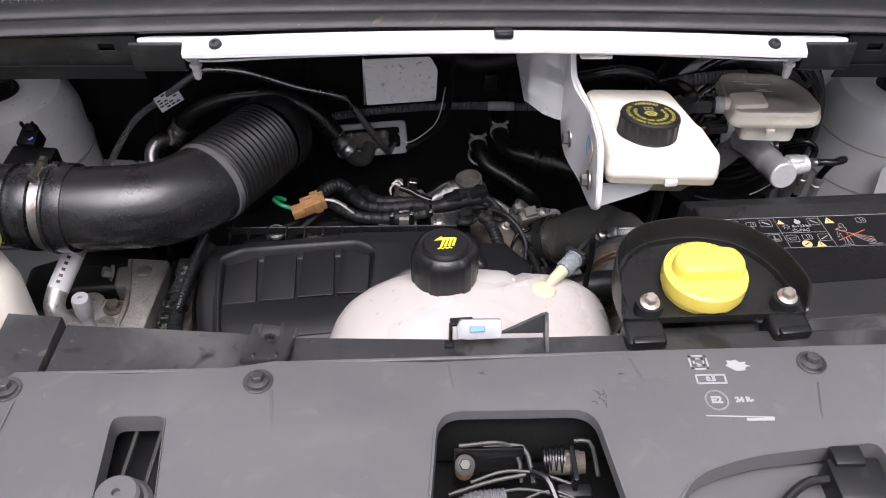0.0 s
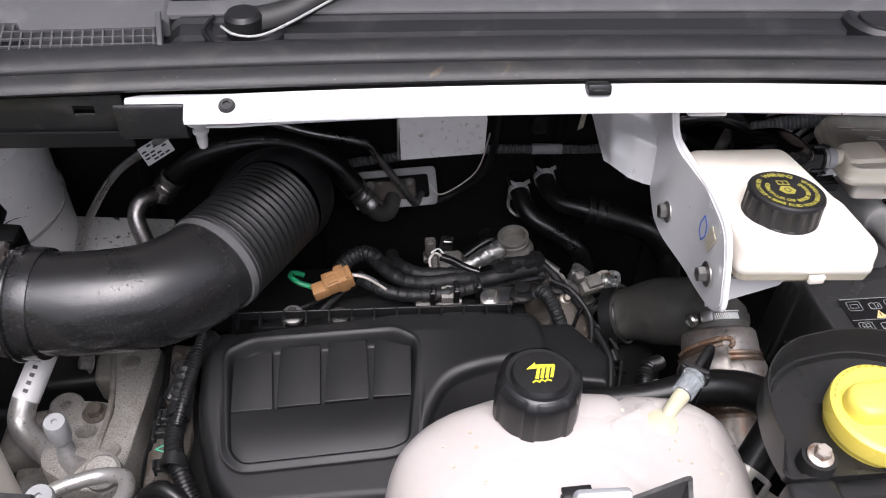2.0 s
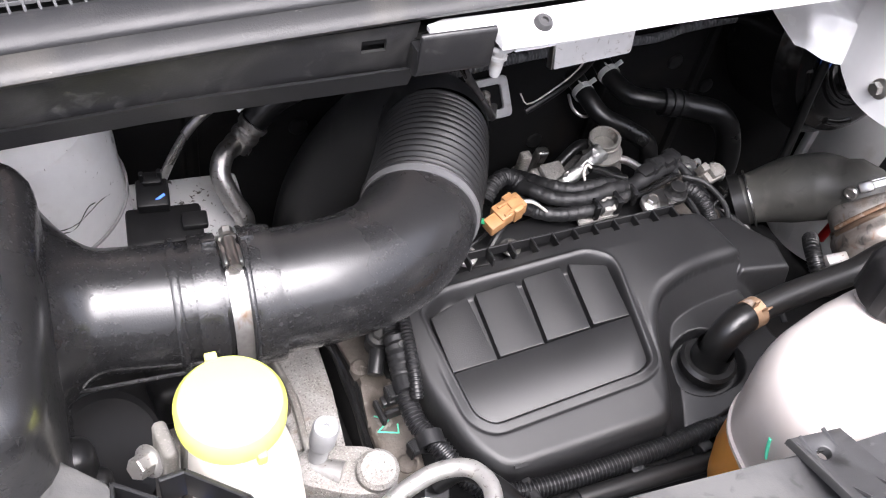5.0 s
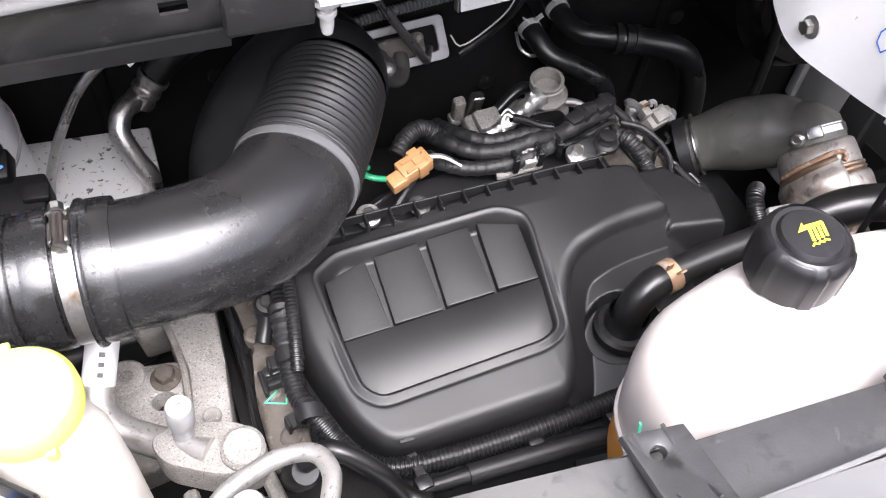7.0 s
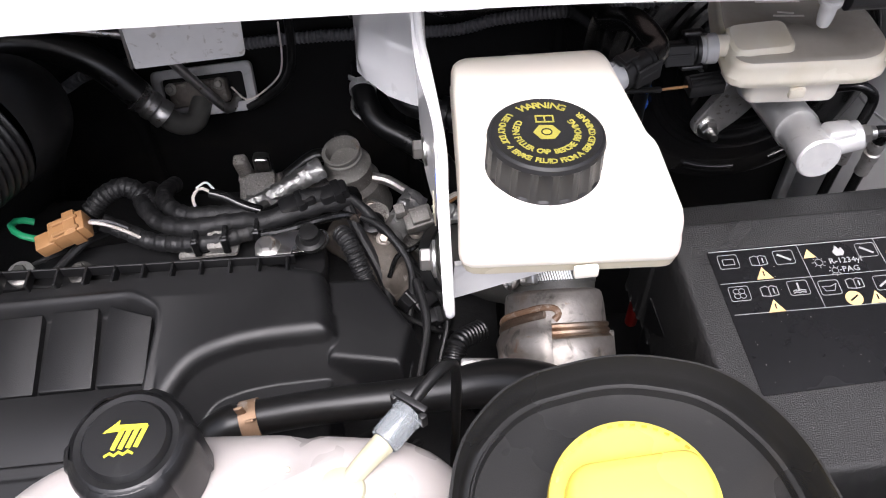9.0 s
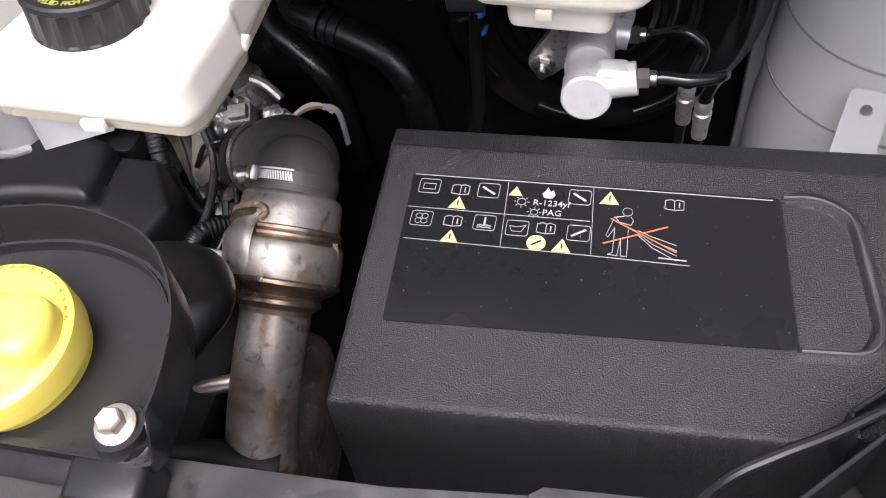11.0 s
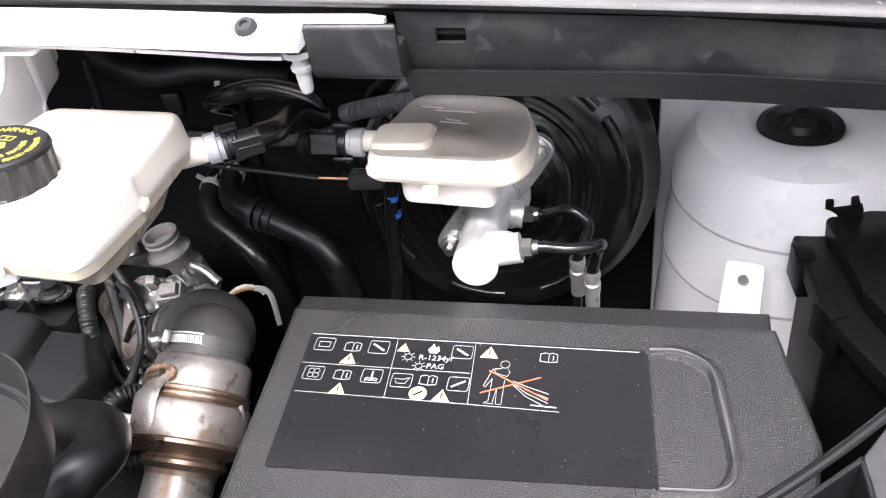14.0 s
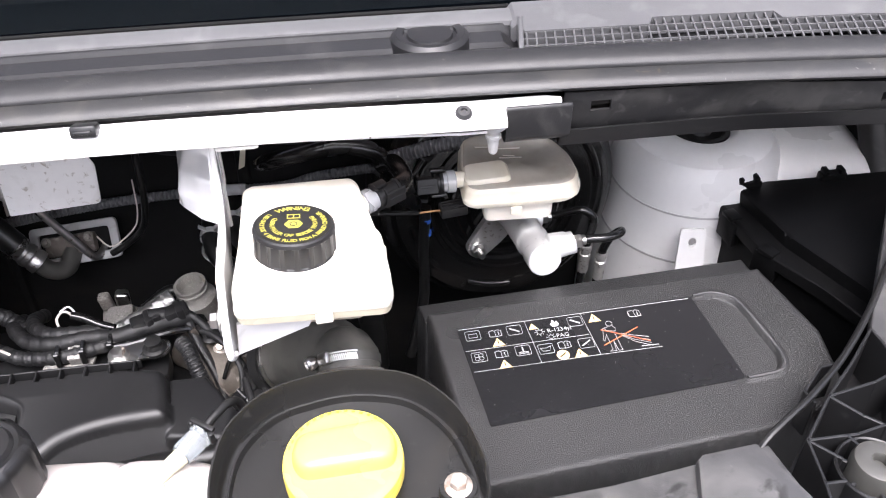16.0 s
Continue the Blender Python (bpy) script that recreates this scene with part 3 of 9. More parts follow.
# black channel trims at each end of the bar
for sx in (-1, 1):
    tr = thing("cowl_trim", "black plastic cowl channel with square clip slots", "trim", (sx * 0.55, 0.71, 1.25), "cowl trims")
    b = bm_new()
    outline = [(0.352, 1.2400), (0.352, 1.2815), (0.50, 1.2775), (0.64, 1.2665), (0.85, 1.2460), (0.85, 1.2050), (0.64, 1.2300), (0.50, 1.2370), (0.356, 1.2400)]
    holes = [[(hx - 0.008, 1.264 + hz), (hx + 0.008, 1.264 + hz), (hx + 0.008, 1.2725 + hz), (hx - 0.008, 1.2725 + hz)] for hx, hz in ((0.381, 0.000), (0.623, -0.014))]
    plate(b, outline, holes, -0.0015, 0.0015)
    shaped(b, lambda c: Vector((sx * c.x, 0.7105 + c.z + (0.010 if c.y < 1.245 - 0.02 * max(0, c.x - 0.5) else 0.0), c.y)))
    part("face", b, M_STAINED, tr)
    b = bm_new()
    plate(b, rounded([(0.7040, 1.2450), (0.6985, 1.2510), (0.6970, 1.2775), (0.6982, 1.2795), (0.7005, 1.2795), (0.7018, 1.2660), (0.716, 1.2660), (0.716, 1.2445)], [0.003, 0.003, 0.001, 0.001, 0.001, 0.001, 0.001, 0.001], 3), [], 0.3050, 0.3555, bevel=0.0015)
    shaped(b, lambda c: Vector((sx * c.z, c.x - 0.0005, c.y)))
    part("end_block", b, M_STAINED, tr)
    b = bm_new()
    rings = []
    for i in range(13):
        x = 0.352 + 0.49 * i / 12
        dz = -0.0 if x < 0.5 else -(x - 0.5) * 0.05
        rings.append([b.verts.new((sx * x, y, z + dz)) for y, z in ((0.7085, 1.2480), (0.7170, 1.2290), (0.7195, 1.2290), (0.7125, 1.2470))])
    join(b, rings)
    part("lower_lip", b, M_TRIM, tr)
    b = bm_new()
    rings = []
    for i in range(13):
        x = 0.312 + 0.53 * i / 12
        dz = 0.0 if x < 0.5 else -(x - 0.5) * 0.085
        rings.append([b.verts.new((sx * x, y, z + dz)) for y, z in ((0.712, 1.2715), (0.735, 1.268), (0.735, 1.264), (0.712, 1.2675))])
    join(b, rings)
    part("shelf", b, M_DARK, tr)
    for hx, hz in ((0.381, 0.001), (0.623, -0.013)):
        b = bm_new()
        box(b, (0.010, 0.002, 0.002), pose(sx * hx, 0.7150, 1.2710 + hz), 0.0004)
        part("clip_tongue", b, M_GREYPL, tr)
        # near-black block behind each slot; shelf and block put its shade into colour
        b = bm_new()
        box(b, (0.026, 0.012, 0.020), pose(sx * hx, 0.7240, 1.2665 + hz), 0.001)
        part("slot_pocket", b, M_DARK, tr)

# scuttle panel behind the seal
sc = thing("scuttle_panel", "grey black plastic scuttle panel below the windscreen", "scuttle panel", (0, 0.80, 1.29))


def scuttle_y(x):
    return 0.0085 * max(1 - (x / 0.42) ** 2, -1.5) - 0.05 * max(0.0, abs(x) - 0.60)


b = bm_new()
rings = []
for i in range(61):
    x = -0.86 + 1.72 * i / 60
    drop = 0.022 * float(abs(x) > 0.326)
    rings.append([b.verts.new((x, y + scuttle_y(x), z - (drop if 0.739 < y < 0.79 else 0.0))) for y, z in ((0.738, 1.262), (0.740, 1.290), (0.764, 1.2925), (0.766, 1.2965), (0.780, 1.2990), (0.782, 1.3030), (0.802, 1.3075), (0.806, 1.3055), (0.806, 1.262))])
join(b, rings)
part("panel", b, M_TRIM, sc, smooth=0.4)
# the dark strip along the glass draws a shaded gap as a solid piece
for nm, prof, mt in (("upper_strip", [(0.7835, 1.3015), (0.7845, 1.3050), (0.7870, 1.3066), (0.7990, 1.3092), (0.8005, 1.3080), (0.8005, 1.3020)], M_SCUTTLE), ("glass_rubber", [(0.8010, 1.3020), (0.8010, 1.3098), (0.8035, 1.3108), (0.8050, 1.3090), (0.8050, 1.3020)], M_DARK)):
    b = bm_new()
    rings = [[b.verts.new((x, y + scuttle_y(x), z)) for y, z in prof] for x in [-0.326 + 0.652 * i / 40 for i in range(41)]]
    join(b, rings)
    b.faces.new(rings[0])
    b.faces.new(rings[-1][::-1])
    part(nm, b, mt, sc, smooth=0.5)
for sx in (-1, 1):
    # raised air grille with square openings
    gx0, gx1, pitch = 0.330, 0.80, 0.0076
    cols = int((gx1 - gx0) / pitch)

    def at(x, u, lift=0.0):
        return Vector((sx * x, 0.7420 + 0.0350 * u + scuttle_y(x), 1.2970 + 0.0060 * u + lift))

    g = bm_new()
    for i in range(cols + 1):
        x = gx0 + pitch * i
        short = (0.74 if (i // 14) % 2 == 0 else 1.0)
        a, c = at(x, -0.1), at(x + 0.004, short)
        box(g, (0.0014, (c - a).length, 0.0018), Matrix.Translation((a + c) / 2) @ Matrix.Rotation(math.atan2(-(c.x - a.x), c.y - a.y), 4, "Z") @ Matrix.Rotation(math.atan2(c.z - a.z, c.y - a.y), 4, "X"), 0.0)
    for u in (-0.08, 0.25, 0.50, 0.75):
        rings = []
        for i in range(25):
            x = gx0 - 0.002 + (gx1 - gx0) * i / 24
            q = at(x, u)
            rings.append([g.verts.new(q + Vector((0, a, c))) for a, c in ((-0.0008, -0.0009), (-0.0008, 0.0009), (0.0008, 0.0009), (0.0008, -0.0009))])
        join(g, rings)
    part("grille", g, M_GRILLE, sc, "grey plastic air grille with square openings")
    # near-black sheet under the bars puts the shade of the openings into colour
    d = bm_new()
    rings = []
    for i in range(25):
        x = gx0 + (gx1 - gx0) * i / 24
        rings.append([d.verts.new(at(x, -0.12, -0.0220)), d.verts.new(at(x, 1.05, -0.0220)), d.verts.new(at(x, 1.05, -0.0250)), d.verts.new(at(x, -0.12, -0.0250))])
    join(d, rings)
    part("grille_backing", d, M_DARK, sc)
    s = bm_new()
    rings = []
    for i in range(cols * 2):
        x = gx0 - 0.006 + (gx1 - gx0 + 0.06) * i / (cols * 2 - 1)
        u0 = 0.74 if ((x - gx0) / pitch // 14) % 2 == 0 else 1.0
        e = 0.0 if i else -0.004
        front = at(x, u0)
        rings.append([s.verts.new(front + Vector((0, y, z + e))) for y, z in ((0.0, -0.012), (0.0, 0.0020), (0.004, 0.0032), (0.060 - 0.035 * u0, 0.0135 - 0.006 * u0 + 0.002), (0.064 - 0.035 * u0, 0.010 - 0.006 * u0), (0.064 - 0.035 * u0, -0.02))])
    join(s, rings)
    s.faces.new(rings[0])
    part("raised_cover", s, M_SCUTTLE, sc, "smooth pale grey raised scuttle cover")
    s = bm_new()
    q = at(0.3275, 0.45)
    box(s, (0.004, 0.052, 0.013), pose(q.x, q.y, q.z, 9, 0, -sx * 10), 0.001)
    part("grille_end", s, M_SCUTTLE, sc)

# wiper spindles
# the rim's gloss highlight is put into a paler colour
for wx, arm in ((-0.265, True), (0.258, False)):
    w = thing("wiper_spindle", "black wiper spindle with a round cap" if arm else "black moulded wiper spindle collar below the windscreen", "wiper", (wx, 0.780, 1.29))
    b = bm_new()
    lathe(b, [(0.034, 1.280), (0.032, 1.2975), (0.029, 1.3005), (0.026, 1.2995), (0.0245, 1.295), (0.0, 1.294)] if arm else [(0.033, 1.280), (0.031, 1.3015), (0.027, 1.3050), (0.0215, 1.3040), (0.021, 1.3015), (0.0185, 1.3015), (0.0175, 1.304), (0, 1.3045)], pose(wx, 0.779, 0), 40)
    part("collar", b, M_TRIM, w)
    if arm:
        b = bm_new()
        lathe(b, [(0.0150, 1.292), (0.0148, 1.3095), (0.0120, 1.3130), (0, 1.3138)], pose(wx, 0.777, 0), 32)
        part("cap", b, M_PLASTIC, w)
        b = bm_new()
        sweep(b, [(wx, 0.779, 1.303), (wx + 0.035, 0.788, 1.307), (wx + 0.08, 0.812, 1.322), (wx + 0.18, 0.86, 1.350)], lambda s: 0.0115 - 0.004 * s, 12, 30, flat=0.6)
        part("arm", b, M_RUBBER, w)
        b = bm_new()
        sweep(b, [(wx - 0.017, 0.772, 1.303), (wx - 0.006, 0.761, 1.302), (wx + 0.012, 0.7605, 1.301), (wx + 0.035, 0.772, 1.305), (wx + 0.09, 0.803, 1.322)], 0.0011, 8)
        part("washer_tube", b, M_GREYPL, w, "thin pale washer tube")
        b = bm_new()
        sweep(b, [(wx - 0.022, 0.752, 1.300), (wx - 0.030, 0.765, 1.303), (wx - 0.024, 0.785, 1.305)], 0.0016, 8)
        part("cable", b, M_HOSE, w)

ws = bm_new()
rings = []
for i in range(31):
    x = -0.9 + 1.8 * i / 30
    k = 1 - (x / 0.9) ** 2
    rings.append([ws.verts.new((x, 0.800 + 0.020 * k + y, 1.3085 + z)) for y, z in ((0, 0.0), (0.55, 0.33), (0.55, 0.325), (0.0, -0.006))])
join(ws, rings)
tagged(part("window_1", ws, M_GLASS), "dark reflecting windscreen glass", "windscreen", kind="structure")



# ---- raised bonnet, hinged behind the cowl and propped over the bay ----
# out of view; its place and white underside block and bounce sky light
hood = thing("bonnet", "unseen raised white bonnet with a pressed inner frame", "bonnet", (0, 0.88, 1.47))
HOOD = pose(0, 0.88, 1.47) @ Matrix.Rotation(radians(-70), 4, "X")
b = bm_new()
plate(b, rounded([(-0.78, 0.0), (0.78, 0.0), (0.70, -0.74), (0.45, -0.84), (-0.45, -0.84), (-0.70, -0.74)], 0.06, 5), [], 0.0, 0.012, bevel=0.004)
moved(b, HOOD)
part("skin", b, M_WHITE, hood)
for x0, y0, x1, y1 in ((-0.62, -0.08, -0.55, -0.70), (0.62, -0.08, 0.55, -0.70), (-0.60, -0.08, 0.60, -0.08), (-0.40, -0.76, 0.40, -0.76), (-0.20, -0.10, 0.0, -0.74), (0.20, -0.10, 0.0, -0.74)):
    b = bm_new()
    sweep(b, [(x0, y0, -0.004), ((x0 + x1) / 2, (y0 + y1) / 2, -0.006), (x1, y1, -0.004)], 0.035, 12, 20, flat=0.45)
    moved(b, HOOD)
    part("inner_frame", b, M_WING, hood)
for x in (-0.70, 0.70):
    b = bm_new()
    sweep(b, [(x, 0.90, 1.22), (x, 0.92, 1.36), (x, 0.88, 1.46), (x * 0.99, 0.84, 1.52)], 0.012, 10, flat=0.5)
    part("hinge_arm", b, M_WHITE, hood)

# ---- unseen ground, and plain walls added to darken low reflections ----
b = bm_new()
bmesh.ops.create_grid(b, x_segments=8, y_segments=8, size=120.0)
tagged(part("ground", b, M_ASPHALT), "unseen dark asphalt ground under the vehicle", "ground", kind="structure")
for nm, at, size in (("wall_yard_back", (0, 6.0, 2.6), (16.0, 0.3, 5.2)), ("wall_yard_left", (-6.5, -1.0, 2.0), (0.3, 14.0, 4.0)), ("wall_yard_right", (6.5, -1.0, 2.0), (0.3, 14.0, 4.0))):
    b = bm_new()
    box(b, size, pose(*at), 0.02)
    tagged(part(nm, b, M_SURROUND), "plain dark unseen wall added to darken low reflections", "wall", kind="structure")


# ---- front panel ----
fp = thing("front_panel", "grey black plastic radiator panel with scuffs and bolts", "front panel", (0, 0.2, 1.17))
LATCH = rounded([(-0.080, 0.205), (-0.0685, 0.330), (0.048, 0.330), (0.064, 0.205)], [0.012, 0.018, 0.018, 0.012], 5)
SLOT = rounded([(-0.296, 0.205), (-0.302, 0.330), (-0.264, 0.330), (-0.252, 0.205)], [0.006, 0.008, 0.006, 0.006], 4)
NOTCH = rounded([(0.075, 0.205), (0.100, 0.270), (0.150, 0.287), (0.246, 0.297), (0.262, 0.205)], [0.01, 0.03, 0.03, 0.008, 0.01], 5)
b = bm_new()
plate(b, [(-0.47, -0.06), (-0.47, 0.30), (-0.405, 0.352), (-0.385, 0.3735), (-0.30, 0.3700), (-0.228, 0.3745), (-0.190, 0.3810), (-0.07, 0.3775), (0.115, 0.387), (0.24, 0.389), (0.34, 0.391), (0.43, 0.36), (0.47, -0.06)],
      [LATCH, SLOT, NOTCH], 1.180, 1.183, bevel=0.0010)
part("top_sheet", b, M_PANEL, fp)
for hole, dep, nm in ((LATCH, 0.0022, "latch_rim"), (SLOT, 0.006, "slot_rim"), (NOTCH, 0.006, "recess_rim")):
    b = bm_new()
    cx = sum(p[0] for p in hole) / len(hole)
    cy = sum(p[1] for p in hole) / len(hole)
    rr = [[b.verts.new((cx + (x - cx) * k, cy + (y - cy) * k, z)) for x, y in hole] for k, z in ((1.02, 1.1825), (1.012, 1.1842), (0.985, 1.1842), (0.975, 1.180), (0.97, 1.180 - dep * 2), (0.985, 1.180 - dep * 2), (1.02, 1.180))]
    join(b, rr + [rr[0]])
    part(nm, b, M_PANEL, fp)
# rear lip and flange
b = bm_new()
plate(b, [(-0.376, 0.372), (-0.372, 0.442), (-0.30, 0.436), (-0.2315, 0.4300), (-0.178, 0.4245), (-0.05, 0.4205), (0.086, 0.4230), (0.10, 0.4220), (0.21, 0.4250), (0.34, 0.426), (0.36, 0.383)], [oval(-0.2025, 0.4235, 0.0050, 0.0042, 16)], 1.1565, 1.1610, bevel=0.001)
part("rear_flange", b, M_FLANGE, fp, "scuffed black rear flange")
b = bm_new()
plate(b, [(-0.424, 0.365), (-0.422, 0.452), (-0.376, 0.447), (-0.378, 0.3745)], [], 1.140, 1.1660, bevel=0.002)
part("end_lug", b, M_FLANGE, fp)
b = bm_new()
plate(b, [(-0.2190, 0.384), (-0.2170, 0.4385), (-0.1810, 0.4345), (-0.184, 0.3835)], [oval(-0.2025, 0.4235, 0.0043, 0.0036, 16)], 1.1575, 1.1640, bevel=0.002)
shaped(b, lambda c: Vector((c.x, c.y, c.z + 0.018 * min(1.0, max(0.0, (0.412 - c.y) / 0.028)))))
part("holed_lug", b, M_FLANGE, fp)
for x in (-0.2105, -0.1930):
    b = bm_new()
    sweep(b, [(x, 0.437, 1.1640), (x + 0.0005, 0.412, 1.1645), (x + 0.001, 0.388, 1.1805)], 0.0013, 6, 16)
    part("lug_rib", b, M_FLANGE, fp)
b = bm_new()
plate(b, [(0.366, 0.392), (0.386, 0.460), (0.391, 0.464), (0.4285, 0.4675), (0.452, 0.410)], [], 1.135, 1.1565, bevel=0.003)
part("side_lug", b, M_FLANGE, fp)
b = bm_new()
box(b, (0.70, 0.006, 0.09), pose(-0.02, 0.414, 1.110), 0.001)
part("rear_wall", b, M_PLASTIC, fp)
b = bm_new()
plate(b, [(0.10, 0.405), (0.10, 0.440), (0.33, 0.455), (0.44, 0.470), (0.455, 0.400), (0.34, 0.400)], [], 1.138, 1.1480, bevel=0.002)
part("side_flange", b, M_FLANGE, fp)
b = bm_new()
for p0, p1 in (((-0.376, 0.3745), (-0.229, 0.3755)), ((-0.186, 0.3815), (0.115, 0.3880)), ((0.115, 0.3880), (0.345, 0.391))):
    c0, c1 = Vector((*p0, 0)), Vector((*p1, 0))
    d = c1 - c0
    box(b, (d.length, 0.003, 0.024), Matrix.Translation((c0 + c1) / 2 + Vector((0, -0.002, 1.1705))) @ Matrix.Rotation(math.atan2(d.y, d.x), 4, "Z"), 0.0006, 1)
part("step", b, M_PANEL, fp)
# indented ribs on the sheet
for x0, y0, x1, y1 in ((-0.377, 0.345, -0.379, 0.312), (-0.191, 0.352, -0.187, 0.318), (-0.058, 0.375, -0.055, 0.350), (0.083, 0.378, 0.090, 0.352), (0.222, 0.352, 0.213, 0.317)):
    b = bm_new()
    sweep(b, [(x0, y0, 1.1826), ((x0 + x1) / 2, (y0 + y1) / 2, 1.1832), (x1, y1, 1.1818)], 0.0016, 8, 10, True, 0.55)
    part("rib", b, M_PANEL, fp)
for bx, by, bare in ((-0.386, 0.356, 0), (-0.2015, 0.360, 1), (0.2235, 0.371, 0)):
    b = bm_new()
    lathe(b, [(0, 0.0), (0.0112, 0.0), (0.0114, 0.0010), (0.0104, 0.0014), (0.0092, 0.0010), (0.0, 0.0010)], pose(bx, by, 1.1832), 28)
    hexbolt(b, pose(bx, by, 1.184, -6, 0, 12), 0.0052, 0.0055, 0.0084)
    part("bolt", b, M_FLANGE, fp, "flanged hexagon bolt")
# printed markings, symbols and worn lettering as bars
lm = pose(0.1525, 0.3490, 1.18335)
b = bm_new()
W = 0.0014
for s in (0.0066, 0.0038):
    q = rounded([(-0.017 - s, 0.024 - s), (-0.017 + s, 0.024 - s), (-0.017 + s, 0.024 + s), (-0.017 - s, 0.024 + s)], 0.0015, 3)
    stroke(b, q + q[:1], W, lm)
stroke(b, [(-0.0185, 0.023), (-0.0145, 0.020)], W, lm)
area(b, [(0.003, 0.0205), (0.010, 0.0150), (0.017, 0.0155), (0.0185, 0.0190), (0.0225, 0.0195), (0.0185, 0.0215), (0.0200, 0.0240), (0.0150, 0.0235), (0.0120, 0.0262), (0.0085, 0.0250), (0.0050, 0.0258), (0.0055, 0.0225)], lm)
q = [(-0.0225, 0.0035), (-0.0005, 0.0035), (-0.0005, 0.0115), (-0.0225, 0.0115)]
stroke(b, q + q[:1], W, lm)
q = oval(-0.0125, -0.0125, 0.0082, 0.0088, 22)
stroke(b, q + q[:1], W, lm)
stroke(b, [(-0.0235, -0.0265), (0.0255, -0.0290)], 0.0010, lm)
for i in range(3):
    stroke(b, [(0.006 + i * 0.0068, -0.0305), (0.0108 + i * 0.0068, -0.0308)], 0.0024, lm)
part("marking", b, M_PRINTW, fp, "white printed marking")
for body, size, x, y in (("0.5", 0.0060, -0.0115, 0.0075), ("E2", 0.0085, -0.0125, -0.0125), ("24 R-", 0.0062, 0.0085, -0.0125)):
    part("lettering", text_mesh(body, size, lm @ pose(x, y, 0.0), 0.0002, 0.0004), M_PRINTW, fp, "white printed lettering")

rs = random.Random(21)
for x0, y0, x1, y1, n in ((-0.055, 0.3675, -0.022, 0.3620, 7), (0.069, 0.3660, 0.078, 0.3450, 6), (0.090, 0.3620, 0.110, 0.3560, 3), (0.146, 0.3640, 0.153, 0.3600, 2)):
    b = bm_new()
    for i in range(n):
        u = (i + rs.random()) / n
        px, py = x0 + (x1 - x0) * u + rs.uniform(-0.002, 0.002), y0 + (y1 - y0) * u + rs.uniform(-0.002, 0.002)
        ln = rs.uniform(0.002, 0.006)
        stroke(b, [(px, py), (px + ln * 0.6, py - ln * 0.2), (px + ln, py + rs.uniform(-0.001, 0.001))], rs.uniform(0.0006, 0.0016), pose(0, 0, 1.18312), 0.0002)
    tagged(part("scuff", b, M_SCUFF, fp), kind="stuff")
b = bm_new()
for i in range(9):
    px, py = 0.0544 + rs.uniform(-0.004, 0.004), 0.3368 + rs.uniform(-0.007, 0.007)
    a = rs.uniform(0.9, 2.2)
    stroke(b, [(px, py), (px + 0.003 * math.cos(a), py + 0.003 * math.sin(a)), (px + 0.005 * math.cos(a + 0.5), py + 0.005 * math.sin(a + 0.5))], 0.0006, pose(0, 0, 1.18315), 0.0002)
tagged(part("dark_stain", b, M_FLANGE, fp), kind="stuff")

# latch inside the opening
la = thing("bonnet_latch", "dark metal bonnet latch inside the panel opening", "latch", (0, 0.27, 1.13))
# near-black tray; the shade inside the opening is put into its colour
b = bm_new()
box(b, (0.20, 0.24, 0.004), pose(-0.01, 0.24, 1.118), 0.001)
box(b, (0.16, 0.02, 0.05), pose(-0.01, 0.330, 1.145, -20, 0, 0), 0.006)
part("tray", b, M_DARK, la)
b = bm_new()
box(b, (0.052, 0.004, 0.034), pose(-0.030, 0.298, 1.142, -20, 0, 0), 0.001)
part("bracket", b, M_GLOSS, la)
b = bm_new()
box(b, (0.004, 0.03, 0.05), pose(0.030, 0.285, 1.14), 0.001)
part("bracket", b, M_GLOSS, la)
b = bm_new()
box(b, (0.044, 0.026, 0.005), pose(-0.02, 0.262, 1.128, 10, 6, 0), 0.002)
part("bracket", b, M_GLOSS, la)
b = bm_new()
for q in (((-0.052, 0.304, 1.160), (-0.020, 0.306, 1.160), (-0.008, 0.300, 1.150), (-0.006, 0.285, 1.140)), ((-0.05, 0.245, 1.146), (0.0, 0.250, 1.150), (0.045, 0.235, 1.146))):
    sweep(b, q, 0.0016, 8)
part("wire_edge", b, M_CLAMP, la)
b = bm_new()
for x, y, z, sx_, rz in ((0.005, 0.258, 1.142, 0.05, 12), (0.035, 0.240, 1.138, 0.04, -18), (-0.01, 0.232, 1.138, 0.03, 30), (0.030, 0.272, 1.146, 0.026, 4)):
    box(b, (sx_, 0.011, 0.010), pose(x, y, z, 8, 6, rz), 0.003, 2)
part("lever", b, M_PLASTIC, la)
b = bm_new()
hexbolt(b, frame_at((-0.048, 0.293, 1.152), (0, -0.5, 0.85)), 0.0046, 0.005, 0.0075)
part("bolt", b, M_CLAMP, la)
b = bm_new()
lathe(b, [(0.0, -0.012), (0.0068, -0.012), (0.0072, -0.002), (0.0060, 0.0), (0.0, 0.0)], frame_at((-0.048, 0.2925, 1.150), (0, -0.3, 0.95)), 18)
part("washer", b, M_RUSTY, la)
